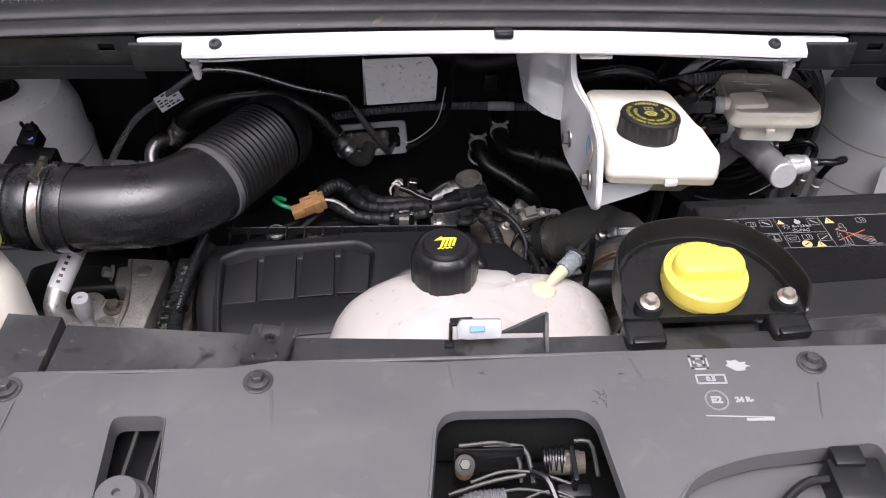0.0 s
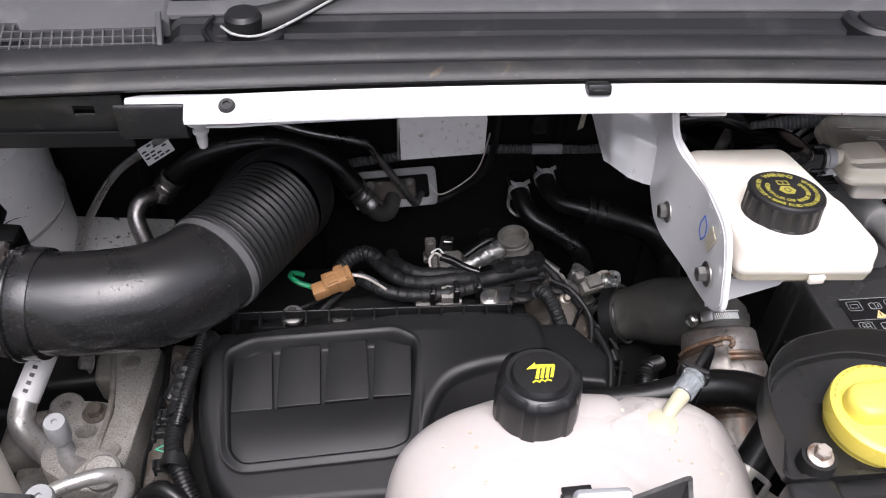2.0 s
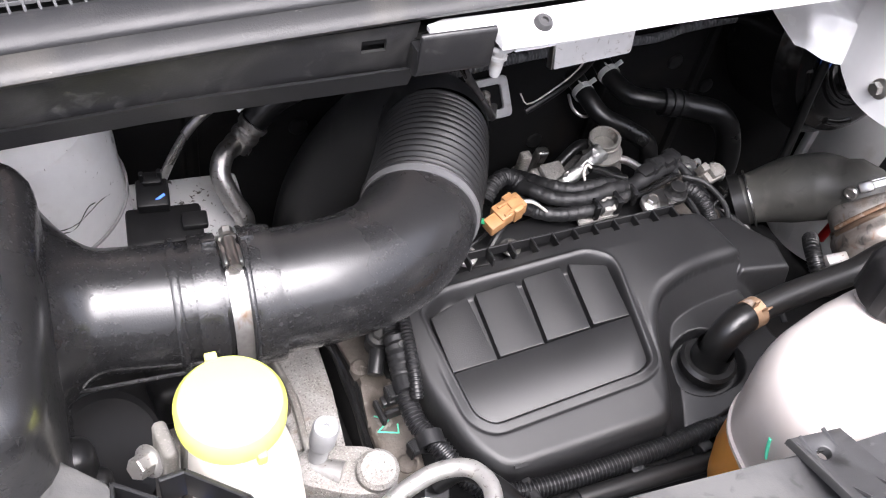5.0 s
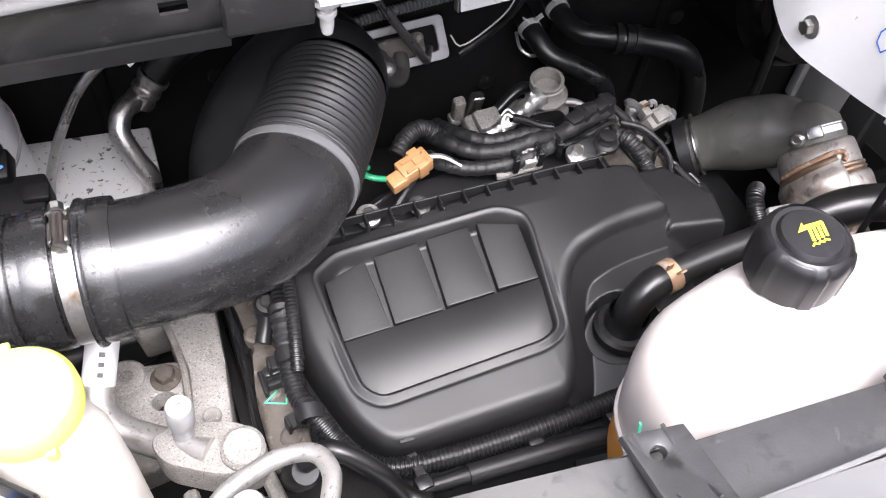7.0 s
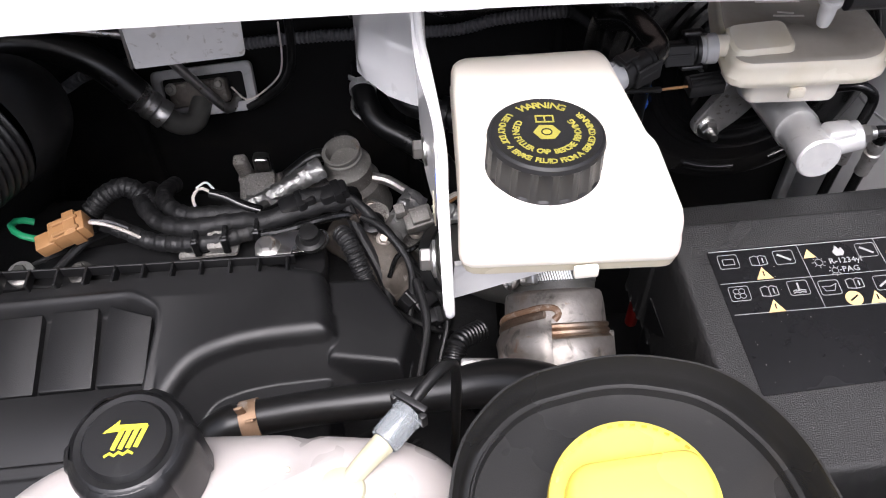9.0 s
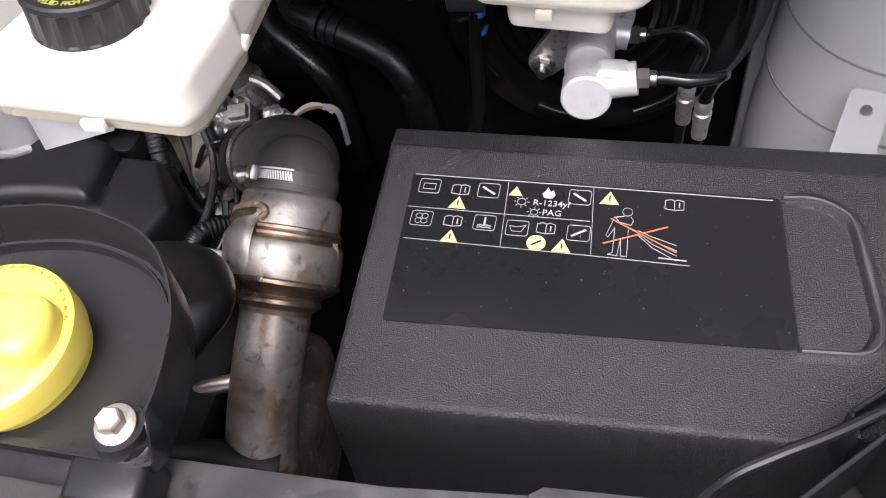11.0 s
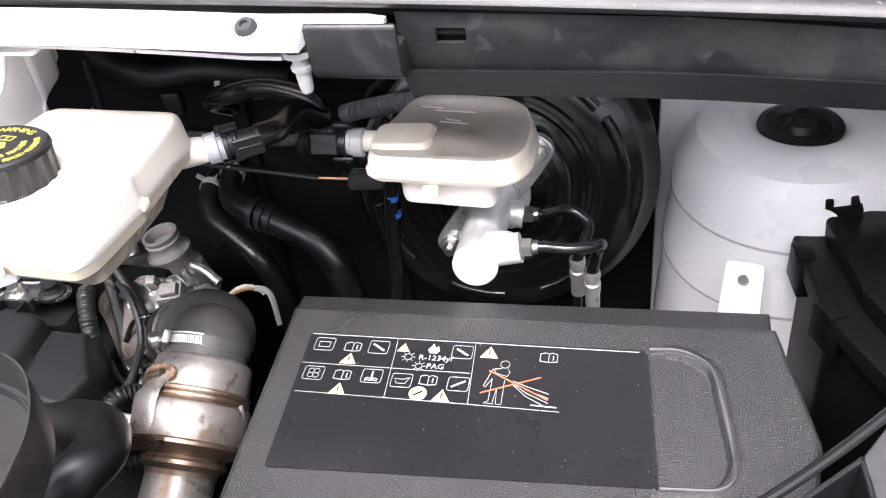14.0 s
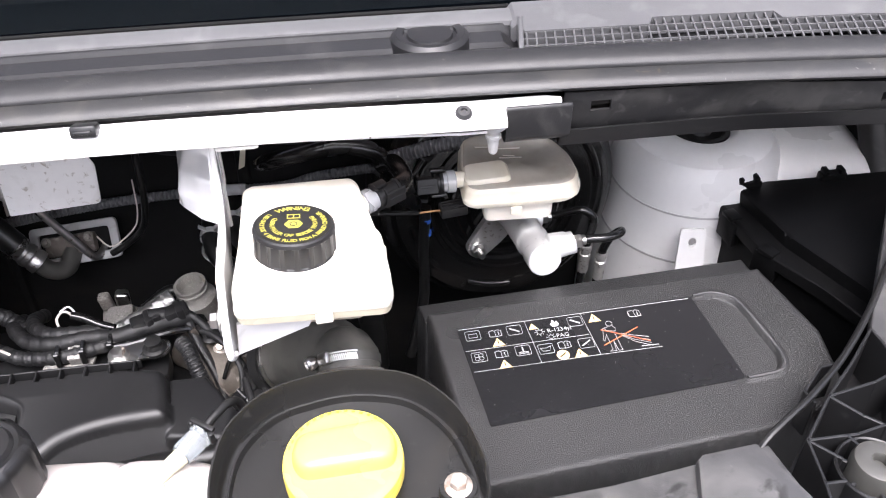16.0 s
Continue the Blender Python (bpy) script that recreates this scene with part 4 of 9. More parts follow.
for pts, r, mt in (([(-0.044, 0.282, 1.146), (-0.020, 0.288, 1.150), (0.004, 0.285, 1.152), (0.030, 0.276, 1.150)], 0.0013, M_CLAMP), ([(-0.060, 0.276, 1.140), (-0.030, 0.281, 1.148), (-0.004, 0.284, 1.152)], 0.0016, M_CLAMP), ([(0.000, 0.284, 1.156), (0.010, 0.276, 1.158), (0.016, 0.262, 1.152)], 0.0030, M_GLOSS), ([(0.034, 0.308, 1.158), (0.046, 0.306, 1.158), (0.048, 0.280, 1.154)], 0.0016, M_CLAMP), ([(-0.034, 0.305, 1.156), (-0.006, 0.306, 1.156), (0.000, 0.296, 1.150), (0.002, 0.280, 1.146)], 0.0018, M_CLAMP)):
    b = bm_new()
    sweep(b, pts, r, 8)
    part("rod", b, mt, la)
b = bm_new()
corrugated(b, [(0.010, 0.296, 1.152), (0.017, 0.2955, 1.153), (0.026, 0.2945, 1.154)], 0.0108, 0.0035, 0.0014, 18)
part("return_spring", b, M_GLOSS, la)
b = bm_new()
sweep(b, [(0.014, 0.294, 1.152), (0.040, 0.292, 1.154)], lambda q: 0.0092 - 0.0012 * float(q > 0.9), 20, 12)
part("spring_barrel", b, M_GRIME, la)
b = bm_new()
sweep(b, [(-0.050, 0.262, 1.150), (-0.01, 0.270, 1.155), (0.035, 0.262, 1.150)], 0.0012, 8)
sweep(b, [(-0.015, 0.262, 1.148), (0.015, 0.268, 1.155), (0.05, 0.250, 1.148)], 0.0010, 8)
part("release_rod", b, M_CLAMP, la)
b = bm_new()
corrugated(b, [(-0.02, 0.268, 1.150), (-0.05, 0.262, 1.150), (-0.066, 0.235, 1.145), (-0.068, 0.19, 1.14)], 0.006)
part("cable_sheath", b, M_GREYCON, la)

la.location.y += 0.012

# bump stop in the left slot
bs = thing("bump_stop", "black rubber bonnet bump stop in a slot", "bump stop", (-0.275, 0.25, 1.15))
b = bm_new()
lathe(b, [(0.021, 1.150), (0.021, 1.176), (0.018, 1.180), (0.0155, 1.1805), (0.0150, 1.189), (0.013, 1.1915), (0.003, 1.1918), (0.003, 1.188), (0, 1.188)], pose(-0.281, 0.262, 0), 30)
part("buffer", b, M_PANEL, bs)
b = bm_new()
for dx in (-0.010, 0.008):
    box(b, (0.003, 0.06, 0.003), pose(-0.279 + dx, 0.30, 1.166, 0, 0, -3), 0.0006)
part("guide", b, M_CLAMP, bs)
b = bm_new()
box(b, (0.06, 0.15, 0.004), pose(-0.278, 0.27, 1.150), 0.001)
part("pocket", b, M_PLASTIC, bs)

# bonnet switch and its lead in the recess
sw = thing("bonnet_switch", "black bonnet switch plug with a short cable", "switch", (0.21, 0.27, 1.17))
b = bm_new()
box(b, (0.038, 0.034, 0.024), pose(0.222, 0.268, 1.172), 0.003)
box(b, (0.022, 0.016, 0.008), pose(0.218, 0.284, 1.184), 0.002)
part("plug", b, M_PLASTIC, sw)
b = bm_new()
sweep(b, [(0.204, 0.272, 1.176), (0.188, 0.270, 1.176), (0.170, 0.258, 1.174), (0.150, 0.235, 1.170)], 0.0034, 10)
part("lead", b, M_RUBBER, sw)
b = bm_new()
plate(b, [(0.07, 0.20), (0.09, 0.275), (0.15, 0.292), (0.25, 0.302), (0.27, 0.20)], [], 1.160, 1.1635)
part("recess_floor", b, M_PANEL, sw)


# ---- headlamp housings with open ribs ----
def ribs(b, pts, h, w=0.0024):
    for (x0, y0, z0), (x1, y1, z1) in pts:
        a, c = Vector((x0, y0, z0)), Vector((x1, y1, z1))
        d = c - a
        m = Matrix.Translation((a + c) / 2 - Vector((0, 0, h / 2))) @ Matrix.Rotation(math.atan2(d.y, d.x), 4, "Z")
        sl = math.atan2(d.z, math.hypot(d.x, d.y))
        box(b, (d.length + w, w, h), m @ Matrix.Rotation(-sl, 4, "Y"), 0.0006, 1)


hl = thing("headlamp_housing", "black plastic headlamp housing with open ribs beside the fluid bottle", "headlamp housing", (-0.52, 0.5, 1.08), "headlamp housings")
b = bm_new()
Z = 1.12
ribs(b, [((-0.566, 0.541, Z), (-0.484, 0.477, Z)), ((-0.484, 0.477, Z), (-0.425, 0.432, Z)), ((-0.566, 0.541, Z), (-0.573, 0.44, Z)), ((-0.569, 0.495, Z), (-0.53, 0.492, Z)),
         ((-0.53, 0.492, Z), (-0.484, 0.477, Z)), ((-0.569, 0.495, Z), (-0.54, 0.44, Z)), ((-0.484, 0.477, Z), (-0.50, 0.44, Z)), ((-0.573, 0.44, Z), (-0.425, 0.432, Z))], 0.045)
part("rib_frame", b, M_PLASTIC, hl)
b = bm_new()
plate(b, [(-0.566, 0.541), (-0.484, 0.477), (-0.425, 0.432), (-0.43, 0.40), (-0.58, 0.42)], [], 1.070, 1.076)
part("pocket_floor", b, M_PLASTIC, hl)
b = bm_new()
plate(b, rounded([(-0.566, 0.5405), (-0.64, 0.615), (-0.80, 0.70), (-0.82, 0.40), (-0.574, 0.40)], 0.006), [], 1.108, 1.1195, bevel=0.003)
part("top_plate", b, M_FLANGE, hl)
b = bm_new()
lathe(b, [(0.022, 0.0), (0.022, 0.006), (0.016, 0.008), (0.014, 0.004), (0, 0.004)], pose(-0.626, 0.585, 1.1190), 28)
part("lamp_cap", b, M_RUBBER, hl)
b = bm_new()
for (x0, y0), (x1, y1) in (((-0.541, 0.531), (-0.528, 0.532)), ((-0.528, 0.532), (-0.499, 0.506)), ((-0.499, 0.506), (-0.487, 0.482))):
    box(b, (math.hypot(x1 - x0, y1 - y0) + 0.003, 0.003, 0.026), pose((x0 + x1) / 2, (y0 + y1) / 2, 1.115) @ Matrix.Rotation(math.atan2(y1 - y0, x1 - x0), 4, "Z"), 0.0008, 1)
part("side_bracket", b, M_PLASTIC, hl)
hl.location += Vector((-0.010, 0.013, 0.0))

hr = thing("headlamp_housing", "black plastic headlamp housing with open ribs by the battery", "headlamp housing", (0.56, 0.5, 1.06), "headlamp housings")
Z = 1.11
J1, J2, TOP, R1 = (0.490, 0.496, Z), (0.524, 0.532, Z), (0.590, 0.593, Z), (0.594, 0.551, Z)
for pts in ([J1, J2], [J2, (0.556, 0.560, Z), TOP], [TOP, R1], [J2, (0.565, 0.540, Z), R1], [R1, (0.572, 0.508, Z)], [J2, (0.540, 0.511, Z), (0.552, 0.500, Z)],
            [J1, (0.528, 0.496, Z), (0.570, 0.505, Z)], [J1, (0.486, 0.462, Z), (0.478, 0.420, Z)], [J1, (0.506, 0.478, Z)], [(0.486, 0.460, Z), (0.500, 0.460, Z)],
            [(0.520, 0.4955, Z), (0.524, 0.486, Z)], [(0.572, 0.508, Z), (0.612, 0.480, Z)], [(0.548, 0.475, Z), (0.600, 0.470, Z)]):
    b = bm_new()
    ribs(b, list(zip(pts, pts[1:])), 0.052)
    part("rib", b, M_PLASTIC, hr)
b = bm_new()
ribs(b, [((0.549, 0.567, 1.104), (0.535, 0.565, 1.104)), ((0.535, 0.565, 1.104), (0.512, 0.5435, 1.104)), ((0.512, 0.5435, 1.104), (0.5145, 0.5325, 1.104))], 0.040)
part("cable_hook", b, M_PLASTIC, hr, "moulded hook for the cable")
b = bm_new()
plate(b, [(0.484, 0.478), (0.488, 0.500), (0.522, 0.536), (0.588, 0.596), (0.66, 0.66), (0.80, 0.66), (0.80, 0.36), (0.476, 0.40)], [], 1.046, 1.056)
part("pocket_floor", b, M_PLASTIC, hr)
b = bm_new()
plate(b, rounded([(0.5905, 0.5945), (0.62, 0.640), (0.70, 0.76), (0.83, 0.76), (0.83, 0.40), (0.66, 0.46), (0.5955, 0.551)], 0.003), [oval(0.652, 0.627, 0.010, 0.008, 20)], 1.098, 1.1100, bevel=0.002)
part("top_plate", b, M_FLANGE, hr)
b = bm_new()
lathe(b, [(0.0068, 0.0), (0.0072, 0.0008), (0.0062, 0.0012), (0.0, 0.0012)], pose(0.622, 0.588, 1.1098), 20)
part("moulding_disc", b, M_FLANGE, hr)
b = bm_new()
lathe(b, [(0.0275, 1.06), (0.0275, 1.1080), (0.0262, 1.1095), (0.0250, 1.1085), (0.0250, 1.062)], pose(0.526, 0.467, 0), 40)
part("adjuster_ring", b, M_PLASTIC, hr)
b = bm_new()
lathe(b, [(0.0190, 1.06), (0.0190, 1.108), (0.0172, 1.1125), (0.0135, 1.1138), (0.0062, 1.1138), (0.0050, 1.1120), (0.0050, 1.1060), (0, 1.1060)], pose(0.530, 0.470, 0), 32)
part("adjuster", b, M_CLAMP, hr, "dull grey round lamp adjuster")
for a in range(0, 360, 60):
    b = bm_new()
    box(b, (0.008, 0.003, 0.040), pose(0.526, 0.467, 1.084) @ Matrix.Rotation(radians(a + 20), 4, "Z") @ pose(0.0215, 0, 0), 0.0006, 1)
    part("adjuster_web", b, M_PLASTIC, hr)
cb = bm_new()
sweep(cb, [(0.435, 0.480, 1.062), (0.4600, 0.5020, 1.098), (0.4800, 0.5140, 1.108), (0.5080, 0.5310, 1.1120), (0.5480, 0.5620, 1.1140), (0.5930, 0.6060, 1.1160), (0.6400, 0.6600, 1.1180), (0.70, 0.73, 1.125), (0.78, 0.80, 1.11)], 0.0028, 10, 80)
tagged(part("lamp_cable", cb, M_HOSE), "thin glossy black cable running over the headlamp housing", "cable")


# ---- engine cover ----
def poly_distance(px, py, poly):
    """Signed distance to a polygon, negative inside."""
    best = np.full(px.shape, 1e9)
    inside = np.zeros(px.shape, bool)
    k = len(poly)
    for i in range(k):
        ax, ay = poly[i]
        cx, cy = poly[(i + 1) % k]
        ex, ey = cx - ax, cy - ay
        t = np.clip(((px - ax) * ex + (py - ay) * ey) / (ex * ex + ey * ey), 0, 1)
        best = np.minimum(best, (px - ax - t * ex) ** 2 + (py - ay - t * ey) ** 2)
        cross = (ay > py) != (cy > py)
        xs = ax + (py - ay) / (ey if abs(ey) > 1e-12 else 1e-12) * ex
        inside ^= cross & (px < xs)
    return np.sqrt(best) * np.where(inside, -1, 1)


def dome(d, r, fall):
    """Height below the top at distance d from the rim: a rounded edge of radius r, then a slope."""
    u = np.clip((d + r) / r, 0, 1)
    return r - r * np.sqrt(np.clip(1 - u * u, 0, 1)) * 1.0 + np.maximum(d, 0) * fall


def smooth01(a, b, v):
    t = np.clip((v - a) / (b - a), 0, 1)
    return t * t * (3 - 2 * t)


def field(x0, x1, y0, y1, step, fn, floor):
    nx, ny = int((x1 - x0) / step) + 1, int((y1 - y0) / step) + 1
    gx, gy = np.meshgrid(np.linspace(x0, x1, nx), np.linspace(y0, y1, ny))
    gz = np.maximum(fn(gx, gy), floor)
    b = bm_new()
    vs = [[b.verts.new((gx[j, i], gy[j, i], gz[j, i])) for i in range(nx)] for j in range(ny)]
    for j in range(ny - 1):
        for i in range(nx - 1):
            q = (vs[j][i], vs[j][i + 1], vs[j + 1][i + 1], vs[j + 1][i])
            if max(v.co.z for v in q) > floor + 1e-6:
                b.faces.new(q)
    loose = [v for v in b.verts if not v.link_faces]
    bmesh.ops.delete(b, geom=loose, context="VERTS")
    return b


EZ = 1.006


def tilt(x, y):
    """The cover falls away to its front and outer end."""
    return (0.22 * np.minimum(0.0, y - 0.715) + 0.12 * np.minimum(0.0, x + 0.15)) * (1 - smooth01(-0.14, -0.06, x))


def tilted(c):
    return Vector((c.x, c.y, c.z + float(tilt(np.array(c.x), np.array(c.y)))))


MAIN = rounded([(-0.335, 0.742), (-0.058, 0.748), (-0.006, 0.736), (0.003, 0.676), (-0.055, 0.672), (-0.100, 0.660), (-0.118, 0.632), (-0.130, 0.582), (-0.144, 0.551), (-0.298, 0.556), (-0.320, 0.586), (-0.339, 0.654), (-0.340, 0.712)],
               [0.02, 0.02, 0.01, 0.008, 0.03, 0.03, 0.03, 0.02, 0.02, 0.03, 0.02, 0.02, 0.02], 5)
PANEL = rounded([(-0.3155, 0.7125), (-0.292, 0.7255), (-0.150, 0.7195), (-0.130, 0.7065), (-0.1285, 0.694), (-0.139, 0.604), (-0.1545, 0.5975), (-0.2920, 0.5975), (-0.3050, 0.611), (-0.3105, 0.660)], 0.008, 3)
ELBOW = (-0.078, 0.597)


def cover_height(x, y):
    d = poly_distance(x, y, MAIN)
    fall = np.where((x > -0.15) & (y < 0.70), 1.3, 8.0)
    z = EZ - dome(d, 0.012, 1.0) - np.maximum(d, 0) * (fall - 1.0)
    pocket = poly_distance(x, y, [(-0.16, 0.542), (-0.16, 0.69), (0.000, 0.69), (0.000, 0.556)])
    z = np.maximum(z, 0.970 - dome(pocket, 0.005, 7.0))
    re = np.hypot(x - ELBOW[0], y - ELBOW[1])
    z = np.where(re < 0.033, np.minimum(z, 0.970 - 0.012 * (1 - smooth01(0.029, 0.033, re))), z)
    side = poly_distance(x, y, [(-0.002, 0.664), (0.052, 0.655), (0.060, 0.690), (0.030, 0.735), (-0.006, 0.735)])
    z = np.maximum(z, 0.989 - dome(side, 0.006, 7.0))
    p = poly_distance(x, y, PANEL)
    z = z - 0.0135 * (1 - smooth01(0.0, 1.0, (p + 0.006 + 0.005 * smooth01(0.690, 0.712, y)) / (0.005 + 0.005 * smooth01(0.690, 0.712, y))))
    z = z + 0.0012 * (1 - smooth01(0.0, 0.0026, np.abs(p - 0.0010)))
    z = z - 0.0011 * (1 - smooth01(0.0, 0.0030, np.abs(p - 0.0068))) * (1 - smooth01(0.64, 0.67, y))
    back = (y > 0.7335) & (y < 0.7475) & (x > -0.31) & (x < -0.03)
    z = np.where(back, np.minimum(z, EZ - 0.010), z)
    return z + tilt(x, y)


cover = thing("engine_cover", "satin black plastic engine cover with a ribbed rear edge", "engine cover", (-0.18, 0.63, 0.94))
part("shell", field(-0.356, 0.066, 0.508, 0.762, 0.00125, cover_height, 0.885), M_COVER, cover, smooth=0.9)
for x in [-0.305 + 0.0225 * i for i in range(13)]:
    b = bm_new()
    box(b, (0.0022, 0.016, 0.010), pose(x, 0.7405, EZ - 0.0065), 0.0005, 1)
    part("fin", b, M_COVER, cover)
b = bm_new()
box(b, (0.28, 0.0022, 0.011), pose(-0.17, 0.7490, EZ - 0.008, 0, 0, 0.4), 0.0006, 1)
part("rear_rail", b, M_COVER, cover)
seps = [(-0.3120, -0.3085), (-0.2665, -0.2650), (-0.2195, -0.2200), (-0.1740, -0.1745), (-0.1310, -0.1345)]
for (t0, b0), (t1, b1) in zip(seps, seps[1:]):
    b = bm_new()
    g = 0.0019
    top0, top1 = (0.7050 if t0 < -0.30 else 0.7142), (0.7138 if t1 < -0.14 else 0.7025)
    plate(b, rounded([(b0 + g, 0.6530), (b1 - g, 0.6518), (t1 - 2.2 * g, top1), (t0 + 2.2 * g, top0)], 0.0012, 2), [], EZ - 0.020, EZ - 0.0056, bevel=0.0007)
    shaped(b, tilted)
    part("inlay_panel", b, M_LEATHER, cover, "leather-grained inlay panel")
b = bm_new()
plate(b, rounded([(-0.3075, 0.6517), (-0.3025, 0.6125), (-0.2905, 0.6003), (-0.1555, 0.6003), (-0.1420, 0.6058), (-0.1335, 0.6505)], [0.001, 0.006, 0.006, 0.006, 0.006, 0.001], 3), [], EZ - 0.020, EZ - 0.0046, bevel=0.0010)
shaped(b, tilted)
part("lower_inlay", b, M_COVER, cover)
b = bm_new()
box(b, (0.019, 0.0030, 0.0015), pose(-0.2805, 0.5615, 0.9545, 30, 4, 0), 0.0004, 1)
part("moulding_mark", b, M_COVER, cover)

# oil breather elbow and the pipe that runs from it
br = thing("breather_pipe", "black breather pipe with a rusted spring clip", "pipe", (-0.078, 0.597, 0.96))
b = bm_new()
lathe(b, [(0.026, 0.958), (0.026, 0.966), (0.023, 0.969), (0.018, 0.969), (0.017, 0.985)], pose(*ELBOW, 0), 28)
part("collar", b, M_HOSE, br)
b = bm_new()
sweep(b, [(-0.078, 0.597, 0.962), (-0.078, 0.597, 0.984), (-0.074, 0.598, 1.002), (-0.060, 0.602, 1.011), (-0.040, 0.605, 1.014)], lambda s: 0.0140 if s < 0.8 else 0.0130, 20, 24)
part("elbow", b, M_HOSE, br)
b = bm_new()
sweep(b, [(-0.046, 0.605, 1.014), (0.0, 0.609, 1.018), (0.07, 0.611, 1.024), (0.115, 0.612, 1.032), (0.148, 0.600, 1.044), (0.165, 0.577, 1.055), (0.163, 0.556, 1.058), (0.147, 0.537, 1.046), (0.126, 0.516, 1.030), (0.100, 0.490, 1.010)], lambda s: 0.0120 + 0.0045 * smooth01(0.30, 0.5, s), 20, 110)
part("pipe", b, M_HOSE, br)
b = bm_new()
cm = frame_at((-0.046, 0.6045, 1.013), (0.97, 0.15, 0.1), (0, -0.3, 1))
lathe(b, [(0.0132, -0.006), (0.0140, -0.006), (0.0140, 0.006), (0.0132, 0.006), (0.0132, -0.006)], cm, 24)
for s in (-1, 1):
    box(b, (0.009, 0.0018, 0.006), cm @ pose(0.017, s * 0.004, s * 0.003, 0, 0, s * 14), 0.0005)
part("spring_clip", b, M_RUSTY, br, "rusted spring hose clip")
cm = frame_at((0.127, 0.517, 1.031), (-0.62, -0.64, -0.46), (0, 0, 1))
b = bm_new()
for h0, h1, a0, a1 in ((-0.010, -0.0055, -150, 150), (0.0055, 0.010, -150, 150), (-0.0055, 0.0055, 40, 75), (-0.0055, 0.0055, -20, 10), (-0.0055, 0.0055, -90, -55)):
    rings = []
    for i in range(25):
        a = radians(a0 + (a1 - a0) * i / 24)
        rings.append([b.verts.new(cm @ Vector((r * math.cos(a), r * math.sin(a), h))) for r, h in ((0.0184, h0), (0.0196, h0), (0.0196, h1), (0.0184, h1))])
    join(b, rings)
    b.faces.new(rings[0])
    b.faces.new(rings[-1][::-1])
for w in (-1, 1):
    box(b, (0.011, 0.0016, 0.008), cm @ Matrix.Rotation(radians(-100), 4, "Z") @ pose(0.0240, w * 0.004, w * 0.002), 0.0005, 1)
part("hose_clip", b, M_HOSECLIP, br, "pale slotted metal hose clip")

# ---- air intake ----
ai = thing("air_intake", "satin black air intake duct with an elbow and bellows", "air intake", (-0.45, 0.68, 1.05))
DUCT = [(-0.470, 0.667, 1.109), (-0.410, 0.665, 1.109), (-0.362, 0.675, 1.106), (-0.330, 0.698, 1.103), (-0.311, 0.724, 1.101)]
b = bm_new()
sweep(b, DUCT, lambda s: 0.0445 + 0.0035 * s, 48, 60, False)
part("elbow", b, M_INTAKE, ai)
b = bm_new()
BEL = [(-0.313, 0.720, 1.101), (-0.286, 0.765, 1.100), (-0.262, 0.812, 1.094)]
N = 15 * 6
sweep(b, BEL, lambda s: 0.0462 + 0.0032 * (0.5 - 0.5 * math.cos(2 * math.pi * 15 * s)) ** 0.6 + (0.001 if s < 0.04 else 0), 44, N * 2 + 1, False)
part("bellows", b, M_RUBBER, ai)
b = bm_new()
sweep(b, [(-0.316, 0.715, 1.1012), (-0.310, 0.725, 1.101)], 0.0492, 44, 4, True)
part("bellows_collar", b, M_PANEL, ai)
b = bm_new()
sweep(b, [(-0.265, 0.806, 1.095), (-0.258, 0.834, 1.086), (-0.280, 0.868, 1.055), (-0.306, 0.882, 1.010), (-0.330, 0.886, 0.955), (-0.345, 0.886, 0.88)], lambda s: 0.0500 + 0.004 * math.sin(math.pi * s), 44, 50, False)
part("rear_hose", b, M_RUBBER, ai, "dull black rear rubber hose")
b = bm_new()
sweep(b, [(-0.70, 0.690, 1.110), (-0.615, 0.689, 1.108), (-0.5, 0.672, 1.107), (-0.470, 0.668, 1.107)], lambda s: 0.0432 + 0.032 * min(1.0, max(0.0, (0.62 - s) / 0.17)) ** 2 + (0.0015 if s > 0.97 else 0), 48, 80, False)
part("inlet_pipe", b, M_INTAKE, ai)
b = bm_new()
sweep(b, [(-0.600, 0.648, 1.079), (-0.595, 0.641, 1.082), (-0.585, 0.640, 1.082), (-0.505, 0.631, 1.086)], 0.0016, 8)
part("seam", b, M_INTAKE, ai)
b = bm_new()
sweep(b, [(-0.448, 0.6275, 1.092), (-0.40, 0.6265, 1.091)], 0.0009, 6)
part("seam", b, M_INTAKE, ai)
for x, y, w, r in ((-0.513, 0.6735, 0.006, 0.0462), (-0.4925, 0.6705, 0.018, 0.0480), (-0.4560, 0.668, 0.020, 0.0488), (-0.4665, 0.668, 0.004, 0.0505)):
    b = bm_new()
    lathe(b, [(0.042, -w / 2), (r, -w / 2), (r + 0.0006, -w / 4), (r + 0.0006, w / 4), (r, w / 2), (0.042, w / 2)], frame_at((x, y, 1.107), (1, -0.08, 0)), 44)
    part("flange", b, M_INTAKE, ai)
b = bm_new()
cm = frame_at((-0.4755, 0.668, 1.107), (1, -0.05, 0), (0, 0, 1))
lathe(b, [(0.0452, -0.006), (0.0462, -0.006), (0.0462, 0.006), (0.0452, 0.006), (0.0452, -0.006)], cm, 48)
cl = part("clamp", b, M_BAND, ai, "weathered worm-drive hose clamp")
b = bm_new()
box(b, (0.010, 0.018, 0.013), cm @ pose(0.0485, 0.004, 0), 0.002)
sweep(b, [cm @ Vector((0.051, 0.016, 0)), cm @ Vector((0.051, -0.010, 0))], 0.0048, 14, 6)
hexbolt(b, frame_at(cm @ Vector((0.051, -0.012, 0)), cm.to_3x3() @ Vector((0.25, -1, 0)), (1, 0, 0)), 0.0048, 0.006, 0.006)
